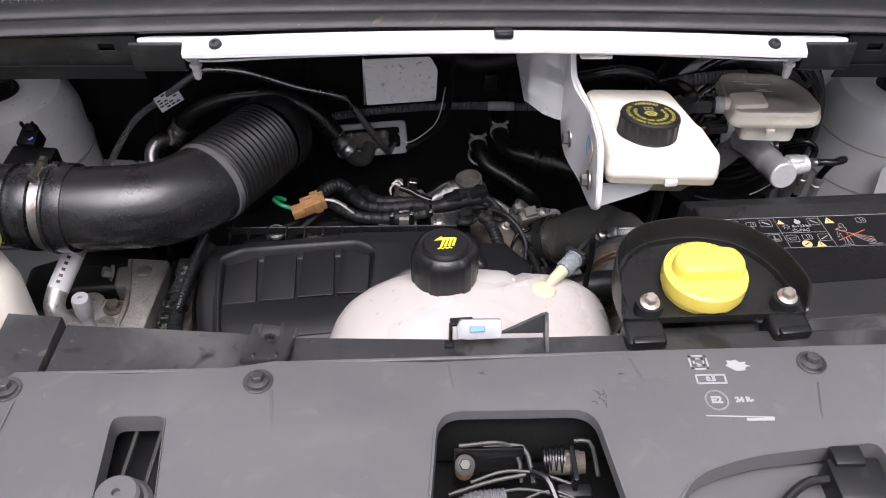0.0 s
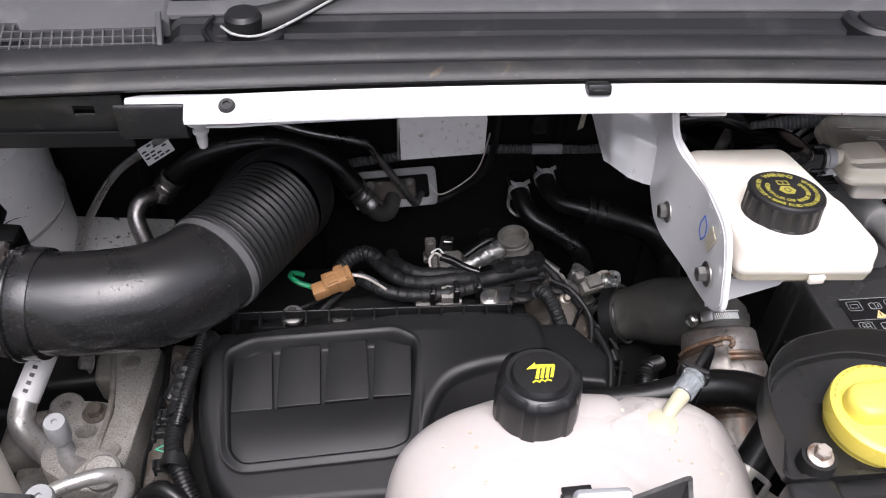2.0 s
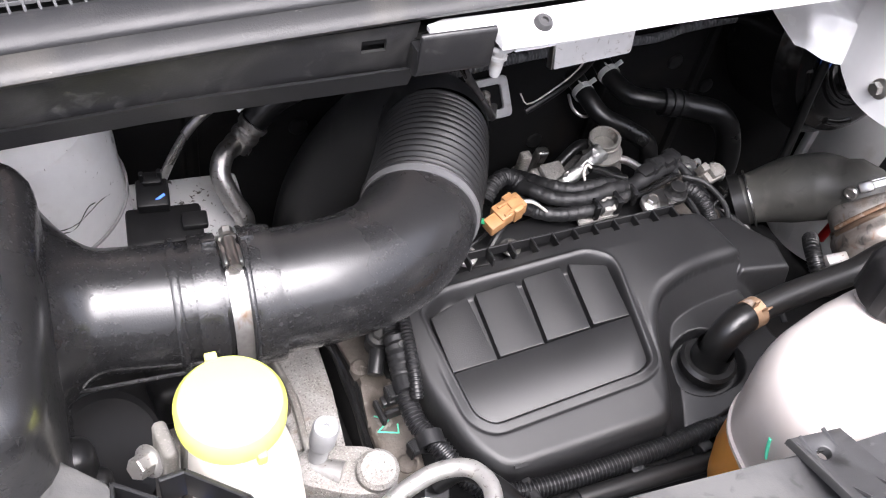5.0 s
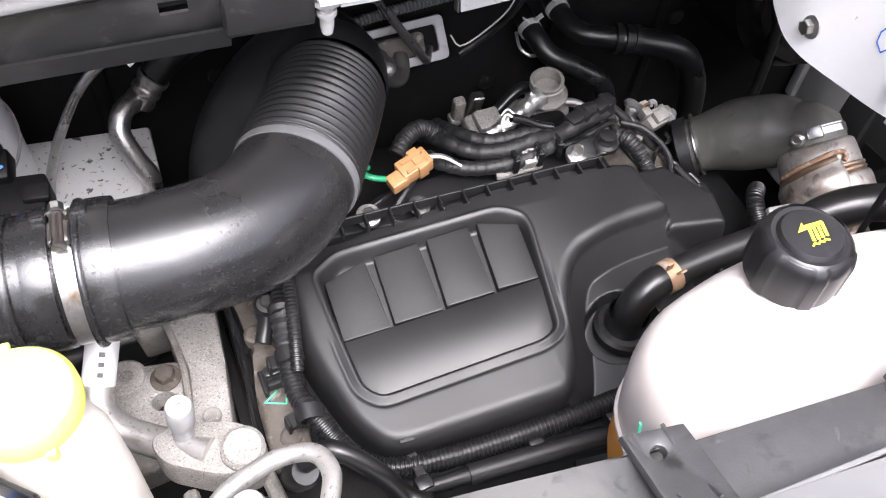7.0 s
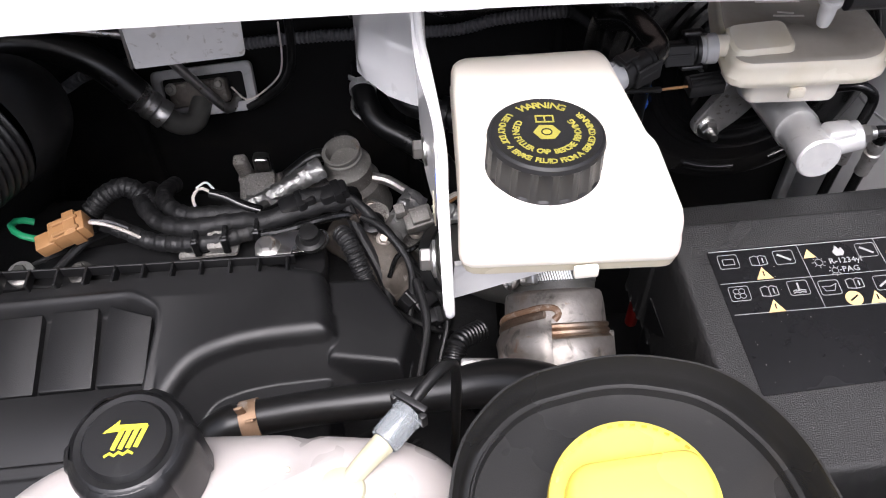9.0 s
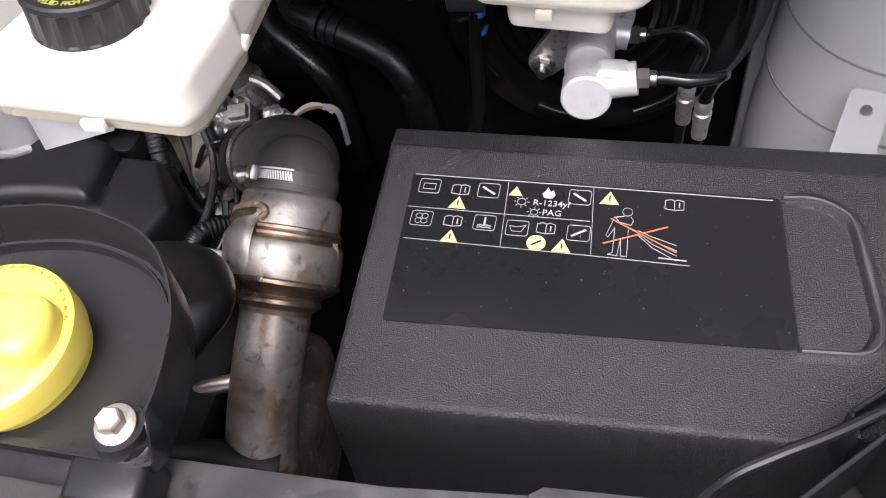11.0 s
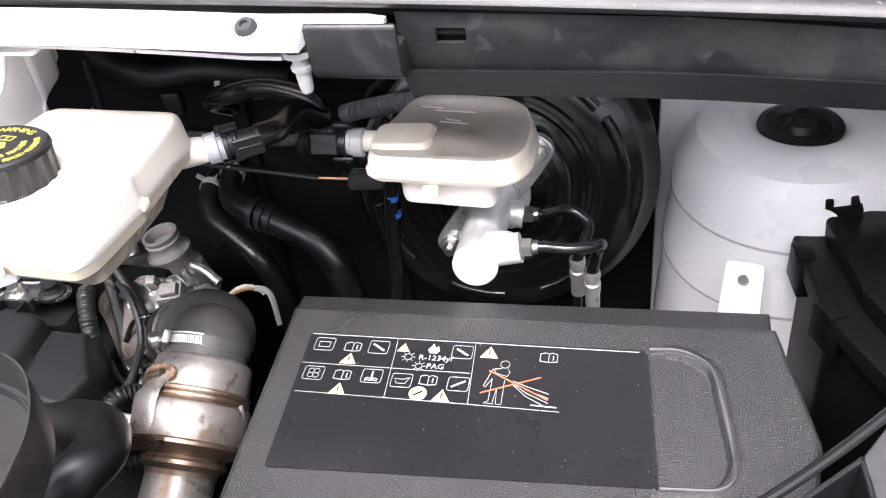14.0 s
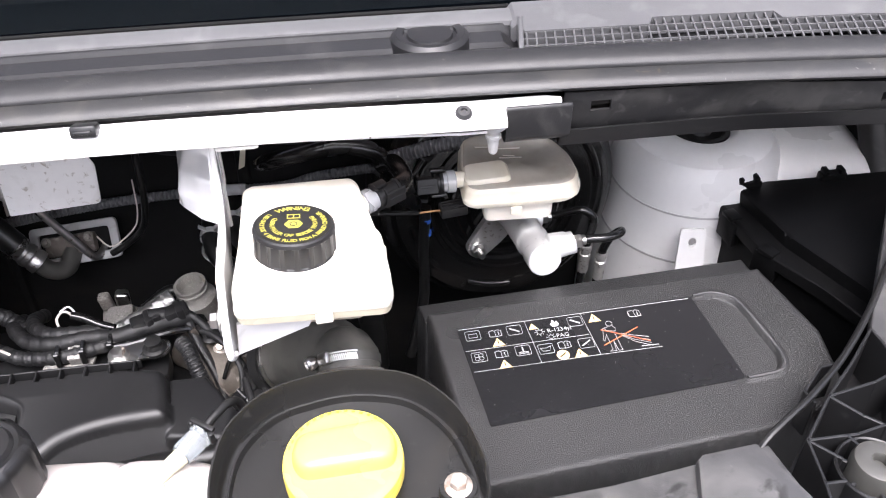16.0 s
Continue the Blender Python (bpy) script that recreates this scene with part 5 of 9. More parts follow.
part("worm_screw", b, M_STEEL, cl)
b = bm_new()
rings = []
for i in range(9):
    a = -0.95 - 0.035 * i
    rings.append([b.verts.new(cm @ Vector((r * math.cos(a), r * math.sin(a), h))) for r, h in ((0.0464, -0.0055), (0.0466, -0.0055), (0.0466, 0.0055), (0.0464, 0.0055))])
join(b, rings)
part("rust_patch", b, M_RUSTPATCH, cl, "rust stain on the clamp band")
for s_ in (-1, 1):
    b = bm_new()
    box(b, (0.008, 0.012, 0.010), cm @ Matrix.Rotation(-0.30, 4, "Z") @ pose(0.0490, 0, s_ * 0.0125), 0.002, 2)
    part("guide_lug", b, M_INTAKE, ai)
b = bm_new()
for k in range(12):
    a = -0.30 - k * 0.075
    box(b, (0.0008, 0.0014, 0.006), cm @ Matrix.Rotation(a, 4, "Z") @ pose(0.0465, 0, 0), 0)
part("thread", b, M_BRIGHT, cl)

ai.location = Vector(ai.location) + Vector((-0.003, 0.020, -0.022))

ab = thing("air_filter_box", "black plastic air filter box with rounded edges", "filter box", (-0.72, 0.66, 1.0))
b = bm_new()
box(b, (0.30, 0.20, 0.25), pose(-0.745, 0.665, 1.085, 4, 3, -4), 0.028, 5)
part("body", b, M_INTAKE, ab)
b = bm_new()
box(b, (0.05, 0.03, 0.10), pose(-0.612, 0.63, 0.995, 0, 0, -10), 0.012, 4)
box(b, (0.020, 0.020, 0.07), pose(-0.590, 0.618, 0.985, 0, 0, -10), 0.007, 3)
part("lug", b, M_PLASTIC, ab)

# air mass sensor on the duct
sn = thing("air_flow_sensor", "black air flow sensor plug with a blue ink mark", "sensor", (-0.515, 0.755, 1.09))
b = bm_new()
box(b, (0.052, 0.034, 0.030), pose(-0.512, 0.748, 1.098, 6, 0, -6), 0.003)
part("housing", b, M_FUSE, sn)
b = bm_new()
box(b, (0.018, 0.014, 0.006), pose(-0.492, 0.742, 1.115, 6, 0, -6), 0.002)
part("rib", b, M_FUSE, sn)
b = bm_new()
box(b, (0.022, 0.022, 0.020), pose(-0.5155, 0.768, 1.118, 20, 0, -8), 0.002)
box(b, (0.014, 0.010, 0.010), pose(-0.514, 0.774, 1.130, 20, 0, -8), 0.002)
box(b, (0.003, 0.004, 0.012), pose(-0.509, 0.772, 1.136, 20, 0, -8), 0.0008)
box(b, (0.003, 0.004, 0.012), pose(-0.521, 0.772, 1.136, 20, 0, -8), 0.0008)
part("plug", b, M_FUSE, sn)
b = bm_new()
stroke(b, [(-0.007, -0.003), (-0.001, -0.0005), (0.006, 0.004)], 0.0018, pose(-0.515, 0.7585, 1.1245, 60, 0, -8))
part("ink_mark", b, M_INK, sn, "blue ink mark")

# ---- fluid bottle with lime cap ----
pb = thing("steering_fluid_bottle", "white plastic fluid bottle with a lime yellow cap", "fluid bottle", (-0.49, 0.53, 0.9))
b = bm_new()
PM = pose(-0.5070, 0.5650, 1.1530, 4, 0, 0)
lathe(b, [(0.0, 0.003), (0.020, 0.0025), (0.0285, 0.0), (0.0312, -0.004), (0.0312, -0.0155), (0.0300, -0.0170), (0.024, -0.0170)], PM, 44)
box(b, (0.007, 0.005, 0.004), PM @ pose(-0.004, 0.0305, -0.001), 0.0008)
box(b, (0.006, 0.006, 0.010), PM @ pose(0.010, -0.0295, -0.018), 0.0015)
part("cap", b, M_LIME, pb)
b = bm_new()
rings = []
for z, rx, ry, cx, cy in ((1.144, 0.026, 0.026, -0.5085, 0.5565), (1.126, 0.026, 0.026, -0.508, 0.556), (1.115, 0.029, 0.028, -0.506, 0.554), (1.095, 0.032, 0.031, -0.5045, 0.551), (1.05, 0.034, 0.034, -0.503, 0.544), (0.98, 0.034, 0.034, -0.502, 0.540), (0.90, 0.034, 0.034, -0.501, 0.538)):
    ring = []
    for i in range(36):
        a = 2 * math.pi * i / 36
        c, s = math.cos(a), math.sin(a)
        p = 0.75 if z < 1.1 else 1.0
        ring.append(b.verts.new((cx + rx * math.copysign(abs(c) ** p, c), cy + ry * math.copysign(abs(s) ** p, s), z)))
    rings.append(ring)
join(b, rings)
part("body", b, M_RESERVOIR, pb)
b = bm_new()
sweep(b, [(-0.500, 0.540, 1.088), (-0.530, 0.535, 1.085), (-0.550, 0.532, 1.08)], 0.008, 14)
part("spout", b, M_RESERVOIR, pb)
b = bm_new()
box(b, (0.005, 0.006, 0.007), pose(-0.537, 0.528, 1.092), 0.001)
part("ink_mark", b, M_INK, pb)
for q in pb.children:
    if q.name.split(".")[0] != "cap":
        q.location += Vector((0.0015, 0.0080, -0.005))

# ---- coolant expansion tank ----
tk = thing("expansion_tank", "milky white plastic coolant expansion tank with specks", "coolant tank", (-0.03, 0.48, 0.97))
T_OUT = rounded([(-0.165, 0.470), (-0.157, 0.506), (-0.132, 0.530), (-0.076, 0.5435), (0.012, 0.5460), (0.074, 0.5395), (0.098, 0.519), (0.1025, 0.470), (0.096, 0.425), (0.05, 0.408), (-0.06, 0.404), (-0.140, 0.415), (-0.168, 0.440)], 0.02, 4)


def tank_ring(b, k, z, dy=0.0):
    cx, cy = -0.03, 0.485
    out = []
    for x, y in T_OUT:
        wx, wy = cx + (x - cx) * k, cy + (y - cy) * k + dy
        groove = 0.0030 * math.exp(-((wx - 0.012) / 0.004) ** 2) + 0.0012 * math.exp(-((wx + 0.075) / 0.004) ** 2)
        lift = 0.010 * math.exp(-((wx + 0.06) / 0.05) ** 2) * max(0.0, (z - 1.09) / 0.04)
        out.append(b.verts.new((wx, wy - groove * (1 if wy > cy else 0), z - groove + lift)))
    return out


b = bm_new()
rings = [tank_ring(b, k, z) for k, z in ((0.76, 0.945), (0.88, 0.955), (0.935, 0.985), (0.962, 1.030))]
join(b, rings)
b.faces.new(rings[0][::-1])
part("lower_half", b, M_AMBER, tk, "amber stained lower half")
b = bm_new()
rings = [tank_ring(b, k, z) for k, z in ((0.962, 1.030), (0.982, 1.052), (1.0, 1.080), (0.993, 1.095), (0.973, 1.106), (0.935, 1.115), (0.875, 1.1225), (0.79, 1.1290), (0.67, 1.1340), (0.50, 1.1380), (0.3, 1.1400), (0.12, 1.1405))]
join(b, rings)
b.faces.new(rings[-1])
part("upper_half", b, M_TANK, tk, smooth=1.2)
b = bm_new()
rings = [tank_ring(b, k, z) for k, z in ((0.960, 1.0285), (0.982, 1.0290), (0.984, 1.0325), (0.962, 1.0330))]
join(b, rings)
part("weld_seam", b, M_TANK, tk)
CM = pose(-0.0560, 0.5085, 1.1445, -2, 0, 0)
b = bm_new()
lathe(b, [(0.026, -0.012), (0.025, 0.004), (0.0235, 0.012)], CM, 32)
part("neck", b, M_TANK, tk)
cap = bm_new()


def lobes(a, h):
    q = (a / (2 * math.pi) * 6) % 1.0
    return 1.0 + (0.045 if abs(q - 0.5) < 0.13 else 0.0)


lathe(cap, [(0.0275, 0.004), (0.0292, 0.005), (0.0292, 0.032), (0.0275, 0.0375), (0.0245, 0.0400)], CM @ pose(0, 0, 0, 0, 0, -20), 96, lobes)
lathe(cap, [(0.0258, 0.0390), (0.0235, 0.0405), (0.0205, 0.0400), (0.0200, 0.0410), (0.0185, 0.0430), (0.010, 0.0440), (0, 0.0442)], CM, 48)
cap = part("cap", cap, M_PLASTIC, tk, "ribbed black screw cap with a yellow pictogram")
b = bm_new()
pm = CM @ pose(0.001, 0.0, 0.04425, 0, 0, 6)
area(b, [(-0.0105, 0.0030), (-0.0030, 0.0085), (-0.0036, 0.0062), (0.0092, 0.0050), (0.0096, 0.0030), (-0.0040, 0.0030)], pm)
part("pictogram", b, M_PRINTY, cap, "yellow pointing hand pictogram")
for k in range(4):
    b = bm_new()
    stroke(b, [(-0.0016 + 0.0034 * k, 0.0036), (-0.0052 + 0.0034 * k, -0.0052)], 0.0021, pm)
    part("pictogram_finger", b, M_PRINTY, cap)
b = bm_new()
stroke(b, [(-0.0085, -0.0086), (-0.0065, -0.0074), (-0.0045, -0.0088), (-0.0025, -0.0074), (-0.0005, -0.0088), (0.0015, -0.0074), (0.0035, -0.0088)], 0.0011, pm)
part("pictogram_wave", b, M_PRINTY, cap)
b = bm_new()
sweep(b, [(0.034, 0.501, 1.134), (0.043, 0.511, 1.138), (0.055, 0.524, 1.139)], lambda s: 0.0046 + 0.0016 * s, 16)
lathe(b, [(0.0125, 0), (0.0115, 0.003), (0.006, 0.0055), (0, 0.006)], pose(0.034, 0.5010, 1.1355), 24)
part("spigot", b, M_STRAW, tk, "straw coloured outlet spigot")
b = bm_new()
lathe(b, [(0.0085, -0.010), (0.0092, -0.008), (0.0092, 0.008), (0.0098, 0.0085), (0.0098, 0.012), (0.0065, 0.0125)], frame_at((0.0610, 0.5310, 1.1400), (0.66, 0.74, 0.08)) @ Matrix.Diagonal((0.9, 0.9, 0.9, 1)), 24)
part("connector", b, M_CLEARPL, tk, "clear push-fit connector")
b = bm_new()
sweep(b, [(0.066, 0.538, 1.141), (0.076, 0.551, 1.144), (0.086, 0.563, 1.143), (0.092, 0.570, 1.128), (0.091, 0.568, 1.08), (0.086, 0.560, 1.0)], lambda s: 0.0034 - 0.0009 * s, 12)
part("bleed_hose", b, M_HOSE, tk)
b = bm_new()
for s in (-1, 1):
    box(b, (0.004, 0.004, 0.010), pose(0.068 + s * 0.007, 0.540 - s * 0.006, 1.142, 0, 0, 35), 0.001)
box(b, (0.020, 0.004, 0.003), pose(0.069, 0.542, 1.147, 0, 0, -36), 0.001)
part("retainer", b, M_PLASTIC, tk)
rs = random.Random(4)
b = bm_new()
for i in range(60):
    x, y = rs.uniform(-0.13, 0.09), rs.uniform(0.45, 0.535)
    if math.hypot(x + 0.0565, y - 0.5085) < 0.034:
        continue
    edge = float(poly_distance(np.array([x]), np.array([y]), T_OUT)[0])
    z = 1.1395 - 0.10 * max(0.0, abs(y - 0.485) - 0.03) + 0.010 * math.exp(-((x + 0.06) / 0.05) ** 2) - 0.0030 * math.exp(-((x - 0.012) / 0.004) ** 2)
    if edge < -0.032:
        r = rs.uniform(0.0007, 0.0017)
        lathe(b, [(r, -0.0004), (r * 0.7, 0.0001), (0, 0.0002)], pose(x, y, z), 8)
tagged(part("specks", b, M_AGED, tk), kind="stuff")
# milky catch with a blue tab, held by a black clip of the panel
b = bm_new()
plate(b, rounded([(-0.0285, -0.0095), (-0.018, -0.0125), (0.026, -0.0125), (0.030, -0.004), (0.030, 0.010), (-0.024, 0.011), (-0.0285, 0.004)], 0.004, 3), [], -0.005, 0.003, bevel=0.0015)
moved(b, frame_at((-0.0320, 0.4160, 1.1785), (0, -0.80, 0.60), (1, 0.05, 0)) @ Matrix.Diagonal((0.62, 0.70, 0.8, 1)))
part("catch", b, M_MILKY, tk, "milky clear catch with a blue tab")
b = bm_new()
box(b, (0.012, 0.0050, 0.0024), frame_at((-0.0335, 0.4128, 1.1812), (0, -0.80, 0.60), (1, 0.05, 0)), 0.0006, 1)
part("blue_tab", b, M_PALEBLUE, tk)
b = bm_new()
box(b, (0.003, 0.010, 0.018), pose(-0.0545, 0.4190, 1.1690), 0.001)
box(b, (0.019, 0.008, 0.003), pose(-0.0455, 0.4245, 1.1775, 0, 0, 4), 0.001)
box(b, (0.008, 0.007, 0.004), pose(-0.0560, 0.4135, 1.1620), 0.001)
part("panel_clip", b, M_PLASTIC, tk, "black panel clip")
b = bm_new()
area(b, [(-0.034, 0.0), (0.0, 0.0), (0.002, 0.0225), (-0.002, 0.0215)], frame_at((0.0225, 0.4270, 1.1615), (0, -1, 0)), 0.003)
area(b, [(-0.022, 0.0), (0.004, 0.0), (0.003, 0.020), (0.0, 0.0225)], frame_at((0.0240, 0.4270, 1.1615), (1, 0, 0), (0, 1, 0)), 0.003)
b2 = bm_new()
sweep(b2, [(-0.1640, 0.464, 1.066), (-0.1650, 0.467, 1.074), (-0.1645, 0.470, 1.083)], 0.0014, 8, 12)
part("ink_mark", b2, M_GREENINK, tk, "green ink mark")
part("gusset", b, M_FLANGE, tk, "black triangular gusset")

# ---- washer tray with yellow filler cap ----
ty = thing("washer_filler_tray", "black plastic filler tray with a raised rim", "filler tray", (0.17, 0.49, 1.12))
RIM = rounded([(0.0920, 0.4390), (0.0885, 0.470), (0.0945, 0.508), (0.120, 0.537), (0.172, 0.5485), (0.218, 0.537), (0.2435, 0.505), (0.2525, 0.468), (0.2530, 0.4445)],
              [0.006, 0.02, 0.03, 0.03, 0.04, 0.03, 0.03, 0.02, 0.006], 6)
TFLOOR, TRIM = 1.1590, 1.1815
b = bm_new()
cx, cy = 0.172, 0.480
rings = []
for k, up in ((1.006, -0.30), (1.010, 0.0), (1.013, 0.96), (1.009, 1.0), (0.994, 1.0), (0.987, 0.94), (0.976, 0.45), (0.966, 0.15), (0.950, 0.06), (0.925, 0.05), (0.916, 0.13), (0.906, 0.13), (0.897, -0.12), (0.5, -0.14), (0.05, -0.14)):
    ring = []
    for x, y in RIM:
        wx, wy = cx + (x - cx) * k, cy + (y - cy) * k
        wall = float(smooth01(0.4450, 0.4570, y))
        z = TFLOOR + (TRIM - TFLOOR) * (up * wall if up > 0 else up * 0.9) + (0.0012 * (1 - wall) if 0.9 < up else 0.0)
        ring.append(b.verts.new((wx, wy, z)))
    rings.append(ring)
join(b, rings)
b.faces.new(rings[-1])
part("bowl", b, M_TRAY, ty, smooth=0.9)
for fx, fy, fz, rz in ((0.108, 0.428, 1.146, 3), (0.234, 0.437, 1.146, 6)):
    b = bm_new()
    box(b, (0.034, 0.026, 0.024), pose(fx, fy, fz, 6, 0, rz), 0.004, 3)
    part("foot", b, M_PLASTIC, ty)
    b = bm_new()
    box(b, (0.026, 0.008, 0.005), pose(fx, fy - 0.013, fz + 0.013, 6, 0, rz), 0.0018, 2)
    part("foot_clip", b, M_PLASTIC, ty)
for x, y in ((0.1148, 0.4505), (0.2352, 0.4555)):
    b = bm_new()
    lathe(b, [(0.0125, TFLOOR - 0.005), (0.0120, TFLOOR + 0.003), (0.0112, TFLOOR + 0.0080), (0.0, TFLOOR + 0.0086)], pose(x, y, 0), 28)
    part("bolt_boss", b, M_TRAY, ty)
    b = bm_new()
    hexbolt(b, pose(x, y, TFLOOR + 0.0085, 8, 0, 10), 0.0056, 0.0060, 0.0086)
    part("bolt", b, M_BOLT, ty, "bare steel flange bolt")
YM = pose(0.1680, 0.4785, 1.1643, 3, 0, 4) @ Matrix.Diagonal((0.857, 0.857, 1, 1))
b = bm_new()
lathe(b, [(0.0395, -0.012), (0.0400, -0.0005), (0.0430, 0.0), (0.0432, 0.009), (0.0425, 0.0130), (0.0400, 0.0147), (0.036, 0.0150), (0.0, 0.0150)], YM, 64)
yc = part("cap", b, M_YELLOW, ty, "bright yellow screw cap with a raised grip")
b = bm_new()
G_OUT = rounded([(-0.030, -0.014), (0.034, -0.016), (0.040, 0.0), (0.034, 0.020), (-0.030, 0.018), (-0.037, 0.002)], 0.012, 4)
rings = []
for k, z in ((1.0, 0.0145), (0.985, 0.0205), (0.95, 0.0245), (0.86, 0.0266), (0.6, 0.0278)):
    rings.append([b.verts.new(YM @ Vector((x * k, y * k, z))) for x, y in G_OUT])
join(b, rings)
b.faces.new(rings[-1])
part("grip", b, M_YELLOW, yc, smooth=1.0)
b = bm_new()
for k in range(17):
    a = radians(20 + k * 8.6)
    box(b, (0.0028, 0.0014, 0.0003), YM @ Matrix.Rotation(a, 4, "Z") @ pose(0.0393, 0, 0.0150, 0, 12, 90), 0)
part("raised_lettering", b, M_CAPMARK, yc)
ty.location = (0.1662, 0.4797, 1.1330)
ty.scale = (0.978, 0.978, 1.0)


# ---- bracket and brake fluid reservoir ----
bk = thing("reservoir_bracket", "white painted steel bracket hanging from the cross bar", "bracket", (0.09, 0.65, 1.15))
b = bm_new()
SIDE = rounded([(0.745, 1.258), (0.745, 1.176), (0.737, 1.162), (0.713, 1.147), (0.690, 1.143), (0.656, 1.145), (0.620, 1.152), (0.592, 1.160), (0.580, 1.169), (0.574, 1.180), (0.590, 1.214), (0.604, 1.228), (0.640, 1.230), (0.698, 1.229), (0.716, 1.234), (0.733, 1.258)],
               [0.002, 0.008, 0.01, 0.01, 0.01, 0.02, 0.02, 0.008, 0.006, 0.008, 0.010, 0.01, 0.02, 0.012, 0.010, 0.004], 4)
plate(b, SIDE, [], -0.0016, 0.0016, bevel=0.0008)
bmesh.ops.subdivide_edges(b, edges=[e for e in b.edges if e.calc_length() > 0.02], cuts=3)
shaped(b, lambda c: Vector((0.0950 - 0.010 * float(smooth01(0.64, 0.72, c.x)) + c.z, c.x, c.y)))
part("side_plate", b, M_WHITE, bk, smooth=0.7)
# pressed rear wing that turns out to the bar
b = bm_new()
WING = [[(0.0450, 0.7620, 1.1735), (0.0500, 0.7535, 1.1745), (0.0640, 0.7435, 1.1680), (0.0780, 0.7385, 1.1645), (0.0880, 0.7350, 1.1640)],
        [(0.0436, 0.7830, 1.1800), (0.0475, 0.7530, 1.1900), (0.0650, 0.7450, 1.1850), (0.0790, 0.7400, 1.1820), (0.0880, 0.7360, 1.1800)],
        [(0.0425, 0.8000, 1.1860), (0.0500, 0.7660, 1.2040), (0.0660, 0.7490, 1.2070), (0.0800, 0.7440, 1.2030), (0.0880, 0.7370, 1.2000)],
        [(0.0413, 0.8110, 1.1905), (0.0520, 0.7780, 1.2080), (0.0670, 0.7620, 1.2100), (0.0810, 0.7560, 1.2055), (0.0885, 0.7390, 1.2040)],
        [(0.0400, 0.8220, 1.1960), (0.0530, 0.7900, 1.2130), (0.0680, 0.7760, 1.2130), (0.0825, 0.7700, 1.2090), (0.0890, 0.7400, 1.2080)],
        [(0.0300, 0.8450, 1.2620), (0.0520, 0.8000, 1.2620), (0.0690, 0.7800, 1.2620), (0.0840, 0.7740, 1.2620), (0.0895, 0.7400, 1.2620)]]


def straight(pts, n):
    """Points spread evenly over the legs of a line, with its corners kept."""
    k = len(pts) - 1
    return [Vector(pts[min(int(i * k / (n - 1)), k - 1)]).lerp(Vector(pts[min(int(i * k / (n - 1)), k - 1) + 1]), i * k / (n - 1) - min(int(i * k / (n - 1)), k - 1)) for i in range(n)]


rows_ = [straight(r, 25) for r in WING]
cols_ = [straight([r[i] for r in rows_], 31) for i in range(25)]
for _ in range(1):
    cols_ = [[(q if i in (0, 24) or j in (0, 30) else (q * 2 + cols_[i - 1][j] + cols_[i + 1][j] + c[j - 1] + c[j + 1]) / 6) for j, q in enumerate(c)] for i, c in enumerate(cols_)]
front = [[b.verts.new(q) for q in c] for c in cols_]
back = [[b.verts.new(q + Vector((0.0012, 0.0022, -0.0004))) for q in c] for c in cols_]
for g in (front, back):
    join(b, g, closed=False)
for k in (0, -1):
    join(b, [[c[k] for c in front], [c[k] for c in back]], closed=False)
    join(b, [front[k], back[k]], closed=False)
part("rear_wing", b, M_WHITE, bk, smooth=0.9)
b = bm_new()
sweep(b, [(0.0865, 0.7335, 1.258), (0.0875, 0.717, 1.235), (0.0905, 0.698, 1.2295), (0.0965, 0.640, 1.2305), (0.0965, 0.606, 1.2285), (0.0965, 0.591, 1.215), (0.0965, 0.575, 1.181), (0.0965, 0.580, 1.169), (0.0965, 0.592, 1.160)], 0.0026, 10, 120)
part("rolled_edge", b, M_WHITE, bk)
b = bm_new()
area(b, [(0.097, 1.150), (0.100, 1.180), (0.155, 1.182), (0.150, 1.172)], frame_at((0, 0.602, 0), (0, -1, 0)), 0.003)
part("front_gusset", b, M_WHITE, bk)
b = bm_new()
plate(b, rounded([(0.091, 0.712), (0.124, 0.712), (0.122, 0.735), (0.091, 0.738)], 0.004), [], 1.2535, 1.2560)
part("top_tab", b, M_WHITE, bk)
for y, z in ((0.694, 1.170), (0.602, 1.185)):
    b = bm_new()
    hexbolt(b, frame_at((0.0905 if y < 0.65 else 0.0870, y, z), (-1, 0, 0), (0, 0.3, 1)), 0.0062, 0.0060, 0.0098)
    part("bolt", b, M_STEEL, bk, "zinc plated flange bolt")
b = bm_new()
q = [(0.640, 1.196), (0.633, 1.192), (0.628, 1.200), (0.630, 1.210), (0.637, 1.213), (0.641, 1.204), (0.640, 1.196)]
stroke(b, [(-y, z) for y, z in q], 0.0010, frame_at((0.0928, 0, 0), (-1, 0, 0), (0, -1, 0)))
part("ink_mark", b, M_INK, bk, "hand-drawn blue ink mark")
for y, z in ((0.672, 1.193), (0.616, 1.208)):
    b = bm_new()
    box(b, (0.0008, 0.012, 0.020), pose(0.0915, y, z, 20, 0, 0), 0.0003, 1)
    part("sticker", b, M_AGED, bk, "worn paper sticker")

bk.location.x -= 0.005
rv = thing("brake_fluid_reservoir", "white plastic brake fluid reservoir with a black warning cap", "fluid reservoir", (0.15, 0.65, 1.16))
R_OUT = [(0.0955, 0.5815), (0.2005, 0.5850), (0.2050, 0.5960), (0.2025, 0.6500), (0.1990, 0.6570), (0.1890, 0.7300), (0.1845, 0.7390), (0.1010, 0.7310), (0.0960, 0.7240), (0.0970, 0.640)]


